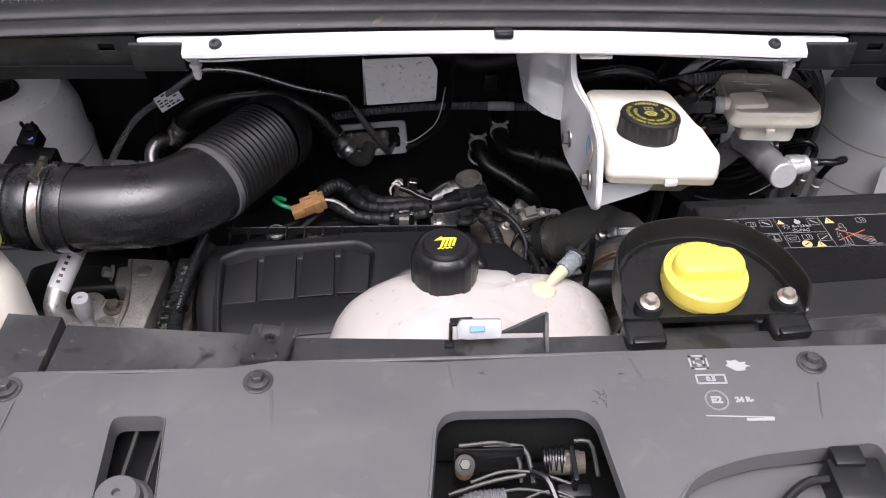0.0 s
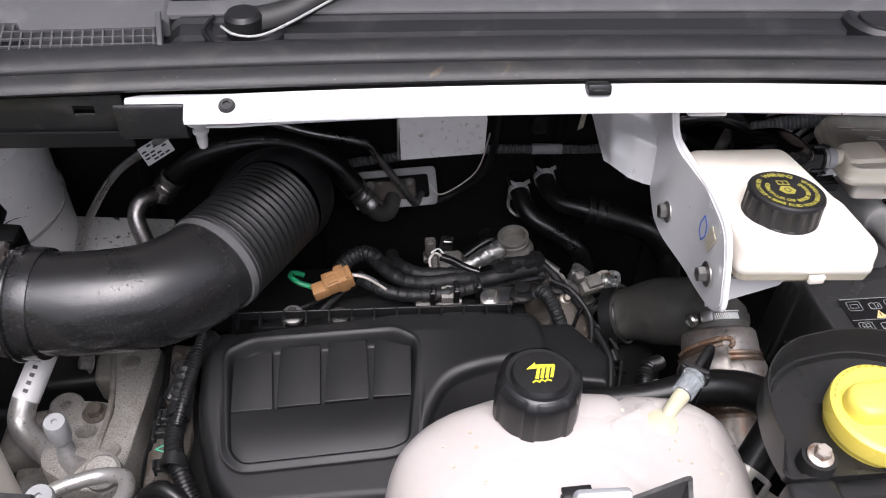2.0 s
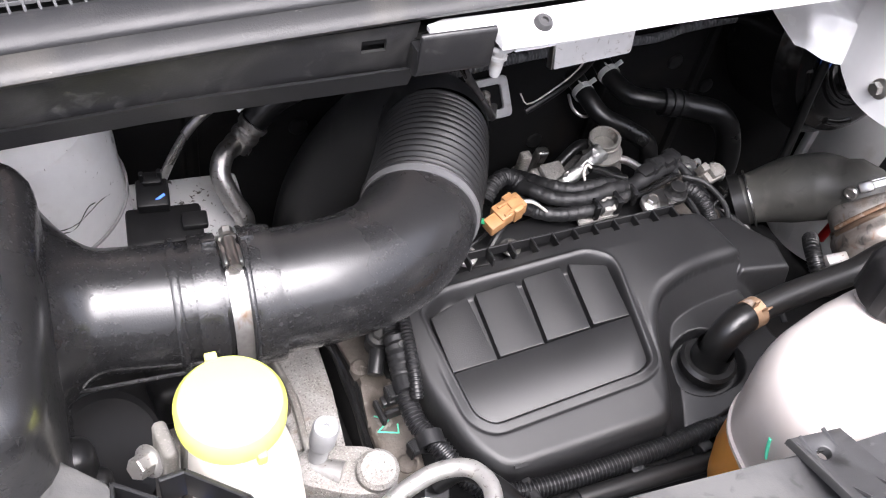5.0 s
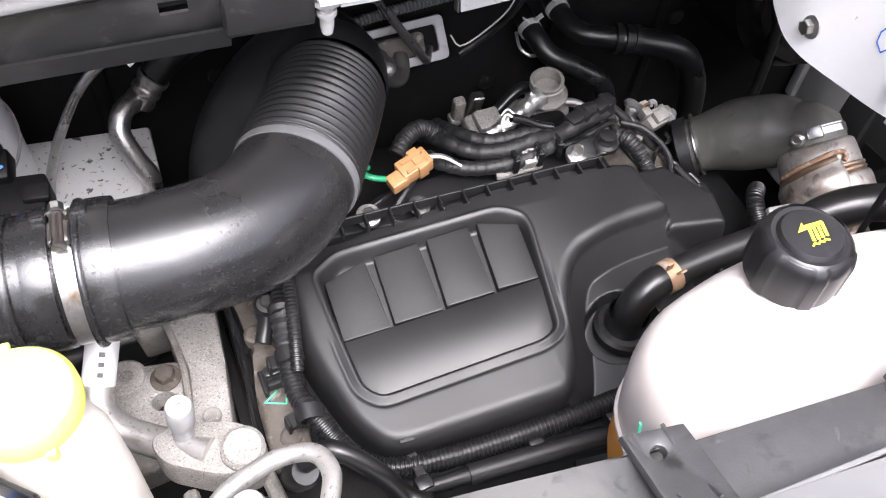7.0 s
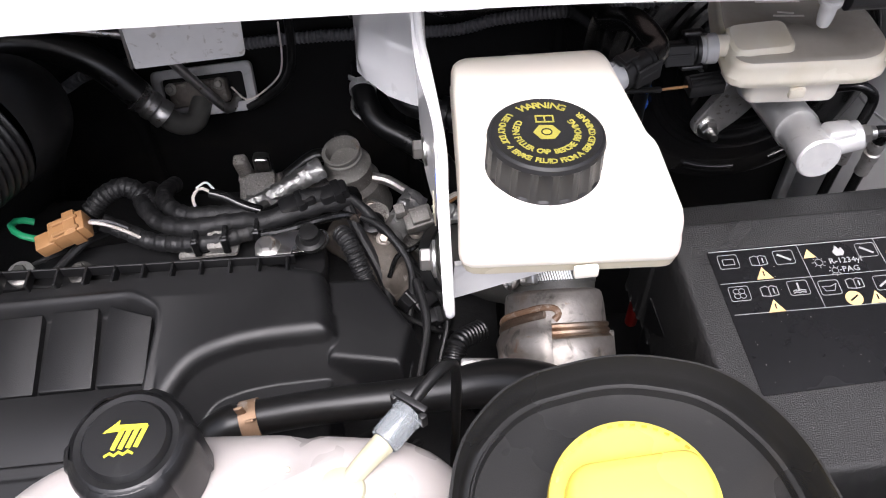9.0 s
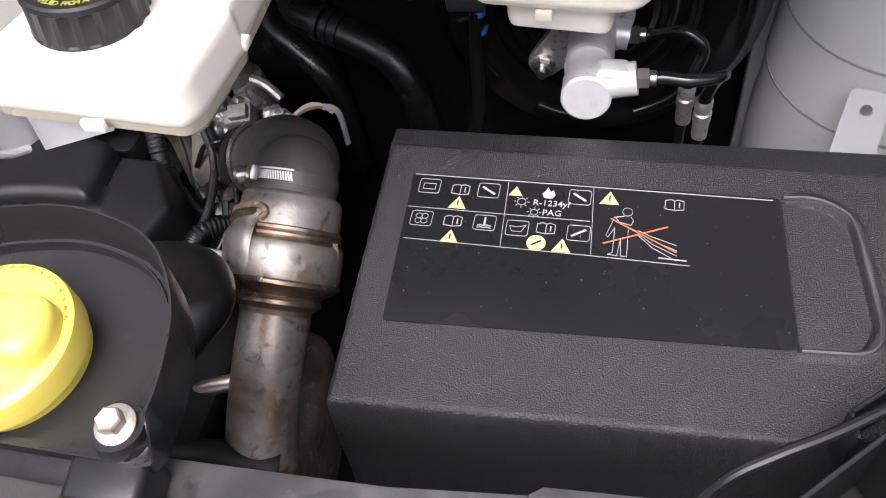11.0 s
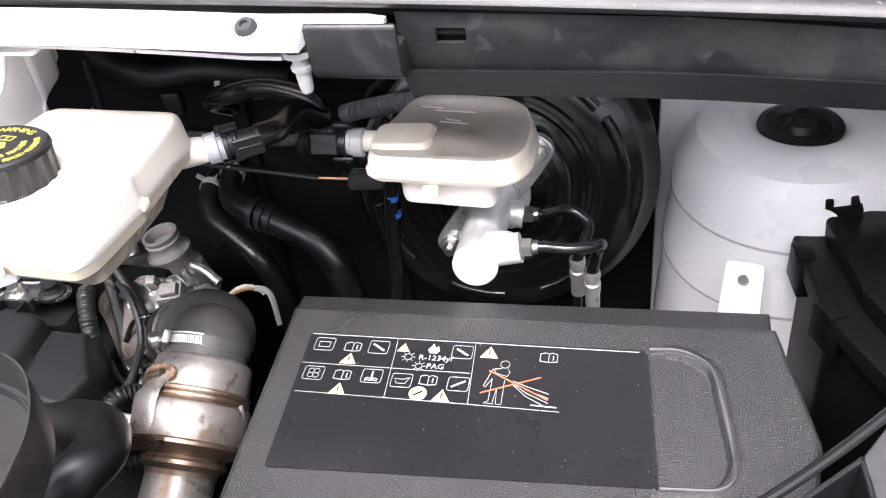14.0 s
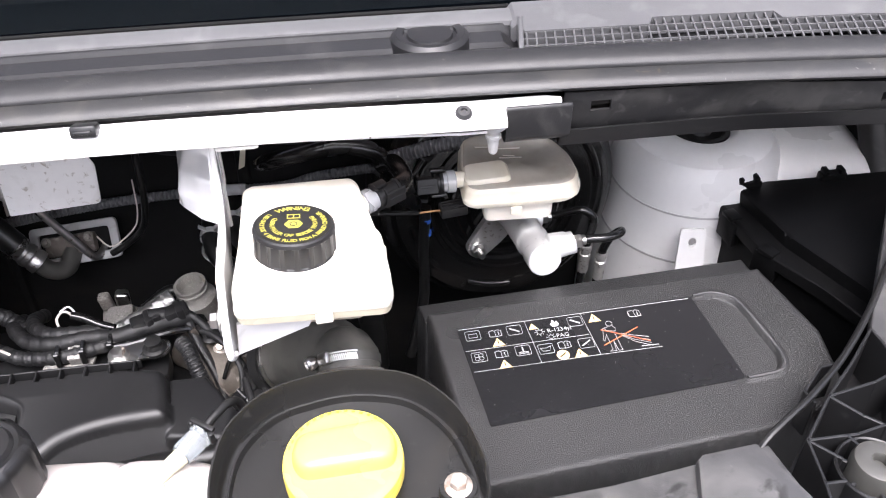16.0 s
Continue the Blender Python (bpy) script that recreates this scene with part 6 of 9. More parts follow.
def res_ring(b, k, z, grow=0.0):
    cx, cy = 0.153, 0.657
    pts = rounded(R_OUT, 0.010, 4)
    return [b.verts.new((cx + 0.002 + (x - cx) * k, cy + (y - cy) * k, z + 0.0085 - 0.125 * (cy + (y - cy) * k - 0.587) - 0.06 * (x - cx) * k)) for x, y in pts]


b = bm_new()
rings = [res_ring(b, k, z) for k, z in ((0.60, 1.158), (0.72, 1.171), (0.90, 1.1800), (0.985, 1.1840), (1.0, 1.1905))]
join(b, rings)
b.faces.new(rings[0][::-1])
part("lower_half", b, M_AGED, rv, "cream lower half of the reservoir")
b = bm_new()
rings = [res_ring(b, k, z) for k, z in ((1.0, 1.1905), (1.008, 1.1915), (1.008, 1.1960), (0.998, 1.1985), (0.99, 1.2085), (0.975, 1.2125), (0.95, 1.2145), (0.90, 1.2155), (0.5, 1.2180), (0.1, 1.2190))]
join(b, rings)
b.faces.new(rings[-1])
part("upper_half", b, M_RESERVOIR, rv, smooth=0.9)
b = bm_new()
sweep(b, [(0.165, 0.715, 1.180), (0.184, 0.735, 1.172), (0.198, 0.7455, 1.1695)], lambda s: 0.0125 - 0.004 * s, 18)
part("spout", b, M_RESERVOIR, rv)
b = bm_new()
box(b, (0.012, 0.004, 0.007), pose(0.158, 0.5795, 1.1985, 0, 0, 3), 0.0012)
part("moulding_tab", b, M_RESERVOIR, rv)
b = bm_new()
box(b, (0.005, 0.008, 0.006), pose(0.2040, 0.652, 1.1915), 0.0012)
part("moulding_tab", b, M_RESERVOIR, rv)
b = bm_new()
stroke(b, [(0.118, 0.592), (0.150, 0.5925)], 0.0007, pose(0, 0, 1.2235))
stroke(b, [(0.180, 0.5990), (0.186, 0.6000)], 0.0011, pose(0, 0, 1.2202))
part("ink_line", b, M_GREENINK, rv)
BM = pose(0.1412, 0.6285, 1.2146, -7, 3, 0) @ Matrix.Diagonal((1.0, 1.0, 0.90, 1))
b = bm_new()
lathe(b, [(0.026, -0.006), (0.026, 0.008)], BM, 32)
part("neck", b, M_RESERVOIR, rv)


def knurl(a, h):
    q = (a / (2 * math.pi) * 18) % 1.0
    return 1.0 - (0.035 if q < 0.38 and 0.008 < h < 0.026 else 0.0)


b = bm_new()
lathe(b, [(0.0270, 0.006), (0.0290, 0.0065), (0.0290, 0.0075), (0.0288, 0.0085), (0.0284, 0.0255), (0.0288, 0.0265), (0.0282, 0.0290), (0.0268, 0.0302), (0.0258, 0.0298), (0.0, 0.0298)], BM, 108, knurl)
cap = part("cap", b, M_COVER, rv, "black ribbed screw cap with yellow warning print")
b = bm_new()
pm = BM @ pose(0, 0, 0.0300)
area(b, [(0.0066 * math.cos(radians(60 * k)), 0.0060 * math.sin(radians(60 * k))) for k in range(6)], pm)
part("yellow_badge", b, M_CAPPRINT, cap)
b = bm_new()
stroke(b, [(0.0024 * math.cos(a), 0.0024 * math.sin(a)) for a in [2 * math.pi * k / 16 for k in range(17)]], 0.0006, BM @ pose(0, 0, 0.0302))
part("badge_ring", b, M_COVER, cap)
b = bm_new()
q = [(-0.0042, 0.0080), (0.0042, 0.0080), (0.0042, 0.0128), (-0.0042, 0.0128)]
stroke(b, q + q[:1], 0.0008, pm)
stroke(b, [(0.0, 0.0080), (0.0, 0.0128)], 0.0008, pm)
part("book_symbol", b, M_CAPPRINT, cap)
LEGEND = bm_new()
for body, rad_, size, start, span in (("WARNING", 0.0212, 0.0066, 120, -60), ("CLEAN FILLER CAP BEFORE REMOVING", 0.0150, 0.0046, 145, 250), ("USE ONLY DOT 4 BRAKE FLUID FROM A SEALED CONTAINER", 0.0218, 0.0046, 140, 260)):
    for k, ch in enumerate(body):
        if ch == " ":
            continue
        a = radians(start + span * (k + 0.5) / len(body))
        turn = 90 if span > 0 else -90
        g = text_mesh(ch, size, pm @ Matrix.Rotation(a, 4, "Z") @ pose(rad_, 0, 0, 0, 0, turn), 0.0001, 0.00012)
        tmp = bpy.data.meshes.new("letter")
        g.to_mesh(tmp)
        g.free()
        LEGEND.from_mesh(tmp)
        bpy.data.meshes.remove(tmp)
part("lettering", LEGEND, M_CAPPRINT, cap, "yellow warning lettering in rings")


# ---- hoses between the reservoirs ----
def push_fit(parent, a, d):
    m = frame_at(a, d)
    p = bm_new()
    lathe(p, [(0.0078, -0.0040), (0.0106, -0.0030), (0.0106, 0.0045), (0.0094, 0.0052), (0.0094, 0.0100), (0.0070, 0.0106)], m, 22)
    q = part("connector", p, M_MILKY, parent, "pale push-fit connector")
    p = bm_new()
    lathe(p, [(0.0082, 0.0080), (0.0108, 0.0086), (0.0108, 0.0112), (0.0094, 0.0118), (0.0094, 0.0150), (0.0106, 0.0156), (0.0106, 0.0176), (0.0074, 0.0184), (0.0070, 0.0300), (0.0084, 0.0306), (0.0084, 0.0330), (0.0064, 0.0340)], m, 24)
    for w in (-1, 1):
        box(p, (0.0080, 0.0030, 0.0150), m @ pose(0, w * 0.0120, 0.0125), 0.0010, 2)
        box(p, (0.0120, 0.0022, 0.0030), m @ pose(0.002, w * 0.0130, 0.0070), 0.0006, 1)
    box(p, (0.0022, 0.0150, 0.0200), m @ pose(0.0105, 0, 0.0240), 0.0008, 1)
    box(p, (0.0060, 0.0040, 0.0170), m @ pose(0.0090, 0, 0.0245), 0.0010, 1)
    part("collar", p, M_PLASTIC, q, "black quick-release collar")


fh = thing("fluid_hose", "black fluid hose linking the two reservoirs", "hose", (0.25, 0.77, 1.15))
b = bm_new()
sweep(b, [(0.2235, 0.7612, 1.1700), (0.232, 0.775, 1.168), (0.226, 0.815, 1.158), (0.219, 0.868, 1.120), (0.212, 0.872, 1.134), (0.178, 0.874, 1.143), (0.142, 0.876, 1.137), (0.105, 0.90, 1.115), (0.09, 0.95, 1.08)], 0.0088, 16)
part("tube", b, M_GLOSS, fh)
b = bm_new()
sweep(b, [(0.243, 0.802, 1.1415), (0.236, 0.803, 1.139), (0.233, 0.812, 1.128), (0.236, 0.84, 1.10), (0.25, 0.88, 1.06)], 0.0080, 14)
part("return_tube", b, M_HOSE, fh)
push_fit(fh, (0.1965, 0.7445, 1.1695), (0.84, 0.52, 0.02))
push_fit(fh, (0.278, 0.803, 1.1405), (-1, -0.05, 0.02))
b = bm_new()
corrugated(b, [(0.225, 0.900, 1.105), (0.245, 0.897, 1.112), (0.272, 0.893, 1.120), (0.305, 0.890, 1.126), (0.34, 0.895, 1.125)], 0.0080, 0.0042, 0.0012, 14)
part("conduit", b, M_GREYCON, fh, "grey corrugated conduit behind the reservoir")
sc_ = thing("level_sensor_cable", "thin black sensor cable with a plug and copper wire", "cable", (0.26, 0.79, 1.1))
b = bm_new()
sweep(b, [(0.150, 0.745, 1.16), (0.20, 0.772, 1.135), (0.245, 0.790, 1.117)], 0.0022, 8)
part("sleeve", b, M_HOSE, sc_)
b = bm_new()
sweep(b, [(0.245, 0.790, 1.117), (0.266, 0.796, 1.113)], 0.0010, 6)
part("copper_wire", b, M_BROWN, sc_)
b = bm_new()
box(b, (0.026, 0.014, 0.010), pose(0.279, 0.799, 1.111, 0, 0, 8), 0.0012)
for k in (-1, 0, 1):
    box(b, (0.022, 0.0015, 0.002), pose(0.279, 0.799 + 0.004 * k, 1.117, 0, 0, 8), 0)
part("plug", b, M_PLASTIC, sc_)

# ---- brake booster, master cylinder and its reservoir ----
AX = Vector((0.085, -0.98, 0.19)).normalized()
bo = thing("brake_booster", "large gloss black brake booster drum with pressed ribs", "brake booster", (0.355, 0.94, 0.95))
BC = Vector((0.3515, 0.9010, 1.0380))
m = frame_at(BC, AX)
b = bm_new()
lathe(b, [(0.134, -0.11), (0.136, -0.035), (0.1365, -0.028), (0.128, -0.020), (0.124, -0.010), (0.1215, -0.004), (0.112, 0.001), (0.096, 0.0035), (0.0875, 0.0035), (0.0855, 0.0068), (0.0815, 0.0070), (0.0800, 0.0045), (0.0765, 0.0045), (0.0750, 0.0075), (0.0715, 0.0075), (0.0700, 0.0040), (0.064, 0.005),
          (0.061, 0.009), (0.055, 0.012), (0.048, 0.012), (0.043, 0.016), (0.0, 0.016)], m, 72)
part("drum", b, M_BOOSTER, bo)
for a0, a1 in ((8, 34), (40, 66), (100, 128), (146, 176), (-70, -40), (-115, -88), (190, 222)):
    b = bm_new()
    pts = [m @ Vector((0.107 * math.cos(radians(a)), 0.107 * math.sin(radians(a)), 0.0005)) for a in np.linspace(a0, a1, 6)]
    sweep(b, pts, 0.0052, 12, 24)
    part("pressed_rib", b, M_BOOSTER, bo)
mc = thing("master_cylinder", "cast aluminium brake master cylinder with steel pipe unions", "master cylinder", (0.357, 0.82, 1.04))
m = frame_at(BC + AX * 0.014, AX)
FACE = (Vector((0.364, 0.763, 1.065)) - BC).dot(AX) - 0.014
b = bm_new()
lathe(b, [(0.030, 0.0), (0.030, 0.008), (0.020, 0.012), (0.0172, 0.030), (0.0165, 0.085), (0.0172, 0.088), (0.0172, FACE - 0.045), (0.0158, FACE - 0.042), (0.0158, FACE - 0.022), (0.0166, FACE - 0.020), (0.0166, FACE - 0.0015), (0.0152, FACE), (0, FACE)], m, 36)
part("barrel", b, M_BRIGHT, mc)
b = bm_new()
plate(b, rounded([(-0.068, -0.011), (-0.030, -0.016), (0.030, -0.016), (0.068, -0.011), (0.068, 0.011), (0.030, 0.016), (-0.030, 0.016), (-0.068, 0.011)], 0.010), [], 0.004, 0.013, bevel=0.002)
moved(b, m @ pose(0, 0, 0, 0, 0, 48.6))
part("flange", b, M_PIPE, mc)
for s in (-1, 1):
    b = bm_new()
    hexbolt(b, m @ pose(0, 0, 0, 0, 0, 48.6) @ pose(s * 0.0570, 0, 0.013), 0.0075, 0.007, 0.0095)
    sweep(b, [m @ pose(0, 0, 0, 0, 0, 48.6) @ Vector((s * 0.0570, 0, 0.018)), m @ pose(0, 0, 0, 0, 0, 48.6) @ Vector((s * 0.0570, 0, 0.030))], 0.0034, 10, 4)
    part("nut", b, M_STEEL, mc)
for z, up, out in ((FACE - 0.012, 0.010, 0.032), (FACE - 0.098, -0.006, 0.026)):
    b = bm_new()
    sweep(b, [m @ Vector((0.004, up * 0.5, z)), m @ Vector((out, up, z))], 0.0112, 20, 6)
    box(b, (0.022, 0.020, 0.018), m @ pose(out - 0.016, up, z), 0.004, 3)
    part("port_boss", b, M_BRIGHT, mc)
U1, U2 = m @ Vector((0.032, 0.010, FACE - 0.012)), m @ Vector((0.026, -0.006, FACE - 0.098))
for u in (U1, U2):
    b = bm_new()
    w = m.to_3x3() @ Vector((1, 0.05, 0))
    lathe(b, [(0.0055, 0), (0.0072, 0.0005), (0.0072, 0.0075), (0.0055, 0.008)], frame_at(u, w), 6)
    lathe(b, [(0.0045, 0.008), (0.0052, 0.0085), (0.0052, 0.012), (0.004, 0.0125)], frame_at(u, w), 18)
    part("union_nut", b, M_STEEL, mc, "hexagon pipe union nut")
for u, bends, end in ((U1, [(0.428, 0.7800, 1.0725), (0.4430, 0.7865, 1.0705), (0.4490, 0.7980, 1.0640), (0.4450, 0.8120, 1.0450)], (0.4400, 0.8190, 1.0180)),
                     (U2, [(0.4180, 0.8480, 1.0560), (0.4290, 0.8440, 1.0540), (0.4350, 0.8410, 1.0440)], (0.4270, 0.8330, 1.0180))):
    b = bm_new()
    w = (m.to_3x3() @ Vector((1, 0.05, 0))).normalized()
    e = Vector(end)
    sweep(b, [u + w * 0.010, u + w * 0.018] + bends + [e, e + Vector((-0.001, 0.002, -0.035)), e + Vector((-0.002, 0.004, -0.09))], 0.0044, 12, 60)
    part("brake_pipe", b, M_GLOSS, mc, "black coated brake pipe")
    b = bm_new()
    lathe(b, [(0.0055, 0.010), (0.0064, 0.008), (0.0064, 0.002), (0.0052, 0.001), (0.0052, -0.003), (0.0066, -0.004), (0.0066, -0.012), (0.005, -0.013), (0.0058, -0.016), (0.0058, -0.03)], frame_at(e + Vector((0, 0, -0.006)), (0, -0.08, 1)), 18)
    part("pipe_sleeve", b, M_PIPE, mc, "braided steel pipe end")
mr = thing("master_reservoir", "aged cream translucent reservoir on top of the master cylinder", "fluid reservoir", (0.34, 0.82, 1.09))
q_out = [(0.2875, 0.7830), (0.2960, 0.7770), (0.3800, 0.7775), (0.3935, 0.7840), (0.4010, 0.8000), (0.4000, 0.8360), (0.3900, 0.8680), (0.3730, 0.8830), (0.3120, 0.8860), (0.2970, 0.8760), (0.2890, 0.8300)]


def mr_ring(b, k, z):
    cx, cy = 0.344, 0.823
    return [b.verts.new((cx + (x - cx) * k, cy + (y - cy) * k, z - 0.07 * (y - 0.823) - 0.02 * (x - cx))) for x, y in rounded(q_out, 0.009, 4)]


b = bm_new()
rings = [mr_ring(b, k, z) for k, z in ((1.0, 1.1230), (1.025, 1.1240), (1.025, 1.1285), (0.995, 1.1300), (0.985, 1.1360), (0.965, 1.1392), (0.935, 1.1405))]
join(b, rings)
part("upper_half", b, M_CREAM, mr, smooth=0.9)
# same plastic as the sides; the dark inside is put into the top's colour
b = bm_new()
rings = [mr_ring(b, k, z) for k, z in ((0.936, 1.1404), (0.88, 1.1412), (0.82, 1.1402), (0.45, 1.1408), (0.1, 1.1408))]
join(b, rings)
b.faces.new(rings[-1])
part("top_skin", b, M_MASTER, mr, "thin translucent top with moulded marks, darkened for the dark inside", smooth=0.9)
b = bm_new()
rings = [mr_ring(b, k, z) for k, z in ((0.92, 1.1205), (0.99, 1.1212), (1.0, 1.1230))]
join(b, rings)
b.faces.new(rings[0][::-1])
part("lower_half", b, M_CREAM, mr, smooth=0.9)
b = bm_new()
rings = []
for k, z in ((0.90, 1.0960), (0.97, 1.0972), (1.0, 1.101), (1.02, 1.1215)):
    rings.append([b.verts.new((0.341 + (x - 0.341) * k, 0.818 + (y - 0.818) * k, z - 0.07 * (x - 0.341))) for x, y in rounded([(0.307, 0.789), (0.375, 0.792), (0.378, 0.845), (0.310, 0.848)], 0.008, 4)])
join(b, rings)
b.faces.new(rings[0][::-1])
part("sump", b, M_RESERVOIR, mr, "milky white lower step")
b = bm_new()
rings = []
for k, z in ((1.02, 1.134), (1.0, 1.1420), (0.96, 1.1465), (0.86, 1.1485), (0.4, 1.1490)):
    rings.append([b.verts.new((0.311 + (x - 0.311) * k, 0.803 + (y - 0.803) * k, z)) for x, y in rounded([(0.289, 0.787), (0.334, 0.790), (0.333, 0.822), (0.288, 0.818)], 0.008, 4)])
join(b, rings)
b.faces.new(rings[-1])
sweep(b, [(0.300, 0.806, 1.139), (0.285, 0.805, 1.1405), (0.268, 0.804, 1.1410)], 0.0078, 16, 10)
part("inlet_dome", b, M_CREAM, mr)
for z, x0, x1 in ((1.1335, 0.364, 0.383), (1.1312, 0.366, 0.377)):
    b = bm_new()
    stroke(b, [(x0, 0.0), (x1, 0.0)], 0.0006, pose(0, 0.7762, z, 90, 0, 1.5) @ pose(0, 0, 0))
    part("ink_mark", b, M_INK, mr)
b = bm_new()
box(b, (0.011, 0.004, 0.008), pose(0.335, 0.7755, 1.1205), 0.0012)
part("moulding_tab", b, M_CREAM, mr)
for y, x0, x1 in ((0.858, 0.310, 0.326), (0.852, 0.322, 0.352), (0.838, 0.334, 0.344), (0.834, 0.330, 0.350)):
    b = bm_new()
    stroke(b, [(x0, y), (x1, y - 0.002)], 0.0016, pose(0, 0, 1.1412 - 0.07 * (y - 0.823)))
    part("raised_mark", b, M_RESERVOIR, mr)

# ---- battery cover ----
ba = thing("battery_cover", "grained black battery cover with a recessed label", "battery cover", (0.40, 0.62, 0.95))
BZ = 1.0600
B_OUT = [(0.2420, 0.7150), (0.5650, 0.7300), (0.5850, 0.6420), (0.5750, 0.5640), (0.4930, 0.5440), (0.2590, 0.5240)]
R1 = rounded([(0.2650, 0.6885), (0.4855, 0.6990), (0.4970, 0.5970), (0.2760, 0.5780)], 0.002, 2)
R2 = rounded([(0.4855, 0.6990), (0.5080, 0.7005), (0.5260, 0.6890), (0.5375, 0.6180), (0.5300, 0.6010), (0.4970, 0.5970)], [0.001, 0.006, 0.010, 0.008, 0.008, 0.001], 4)


def battery_height(x, y):
    d = poly_distance(x, y, B_OUT)
    z = BZ - dome(d, 0.005, 34.0)
    slope = poly_distance(x, y, [(0.2400, 0.7100), (0.5630, 0.7250), (0.5640, 0.7600), (0.2360, 0.7400)])
    z = np.maximum(z, BZ - 0.006 - np.maximum(0, y - 0.7090 - 0.04 * (x - 0.235)) * 0.25 - dome(slope, 0.003, 34.0))
    p = poly_distance(x, y, R2)
    z = z - 0.0038 * (1 - smooth01(-0.0022, -0.0002, p))
    z = z + 0.0016 * (1 - smooth01(0.0006, 0.0042, np.abs(p - 0.0020))) * smooth01(0.492, 0.502, x)
    return z


part("lid", field(0.222, 0.588, 0.512, 0.764, 0.0013, battery_height, 0.95), M_GRAINED, ba, smooth=0.9)
b = bm_new()
sweep(b, [(x, y, BZ + 0.0008) for x, y in ((0.4880, 0.7000), (0.5060, 0.7012), (0.5200, 0.6950), (0.5270, 0.6850), (0.5330, 0.6550), (0.5380, 0.6200), (0.5360, 0.6070), (0.5280, 0.6006), (0.5120, 0.5985), (0.4990, 0.5972))], 0.0016, 8, 90)
part("recess_rim", b, M_FLANGE, ba, "rim of the recess, paler to draw its edge highlight")
b = bm_new()
plate(b, [(0.240, 0.700), (0.560, 0.712), (0.565, 0.565), (0.262, 0.530)], [], 0.80, 0.99)
part("case", b, M_PLASTIC, ba)
b = bm_new()
plate(b, rounded([(0.2656, 0.6882), (0.4856, 0.6986), (0.4968, 0.5972), (0.2764, 0.5784)], 0.002, 2), [], BZ - 0.0030, BZ + 0.0012)
sign = part("label", b, M_SIGN, ba, "glossy black label with white and amber safety symbols")
# local frame of the print: x along the label, y towards the windscreen
LM = frame_at((0.2672, 0.6872, BZ + 0.00135), (0, 0, 1), (1, 0.045, 0))
b = bm_new()
w = 0.00032
stroke(b, [(0.0, 0.0), (0.2150, -0.0005)], 0.0005, LM)
stroke(b, [(0.0035, -0.0510), (0.1140, -0.0520), (0.1700, -0.0530)], w, LM)
stroke(b, [(0.001, -0.0265), (0.1120, -0.0270)], w, LM)
stroke(b, [(0.0598, -0.001), (0.0622, -0.0510)], w, LM)
stroke(b, [(0.1120, -0.001), (0.1150, -0.0520)], w, LM)
part("frame_line", b, M_PRINTW, sign, "white printed frame lines")


def pict_box(b, cx, cy, s=0.0066):
    q = rounded([(cx - s, cy - s * 0.85), (cx + s, cy - s * 0.85), (cx + s, cy + s * 0.85), (cx - s, cy + s * 0.85)], 0.0018, 3)
    stroke(b, q + q[:1], w, LM)


def book(b, cx, cy):
    stroke(b, [(cx - 0.0054, cy - 0.0034), (cx - 0.0054, cy + 0.0028), (cx - 0.002, cy + 0.0040), (cx, cy + 0.0029), (cx + 0.002, cy + 0.0040), (cx + 0.0054, cy + 0.0028), (cx + 0.0054, cy - 0.0034), (cx, cy - 0.0042), (cx - 0.0054, cy - 0.0034)], 0.0004, LM)
    stroke(b, [(cx, cy + 0.0029), (cx, cy - 0.0040)], 0.0004, LM)
    stroke(b, [(cx + 0.0028, cy - 0.0018), (cx + 0.0028, cy + 0.0014)], 0.0007, LM)


for cx, cy in ((0.0110, -0.0090), (0.0486, -0.0092), (0.1045, -0.0092), (0.0112, -0.0350), (0.0502, -0.0345), (0.0702, -0.0365), (0.1065, -0.0365)):
    b = bm_new()
    pict_box(b, cx, cy)
    part("symbol_frame", b, M_PRINTW, sign)
for cx, cy in ((0.0310, -0.0100), (0.0308, -0.0350), (0.0872, -0.0348), (0.1600, -0.0095)):
    b = bm_new()
    book(b, cx, cy)
    part("book_symbol", b, M_PRINTW, sign)
b = bm_new()
stroke(b, [(0.0072, -0.0115), (0.0148, -0.0115), (0.0148, -0.0070), (0.0072, -0.0070), (0.0072, -0.0115)], w, LM)
part("symbol", b, M_PRINTW, sign)
b = bm_new()
stroke(b, [(0.0450, -0.0068), (0.0522, -0.0116)], 0.0014, LM)
part("symbol", b, M_PRINTW, sign)
b = bm_new()
stroke(b, [(0.1010, -0.0068), (0.1080, -0.0116)], 0.0014, LM)
part("symbol", b, M_PRINTW, sign)
b = bm_new()
stroke(b, [(0.1028, -0.0388), (0.1102, -0.0340)], 0.0013, LM)
part("symbol", b, M_PRINTW, sign)
b = bm_new()
for k in range(4):
    q = oval(0.0112 + 0.0026 * math.cos(radians(45 + 90 * k)), -0.0350 + 0.0026 * math.sin(radians(45 + 90 * k)), 0.0020, 0.0020, 10)
    stroke(b, q + q[:1], w, LM)
part("symbol", b, M_PRINTW, sign)
b = bm_new()
stroke(b, [(0.0502, -0.0310), (0.0502, -0.0365)], 0.0011, LM)
for k in range(2):
    stroke(b, [(0.0462, -0.0368 - 0.0016 * k), (0.0480, -0.0361 - 0.0016 * k), (0.0498, -0.0368 - 0.0016 * k), (0.0518, -0.0361 - 0.0016 * k), (0.0542, -0.0368 - 0.0016 * k)], 0.0007, LM)
part("symbol", b, M_PRINTW, sign)
b = bm_new()
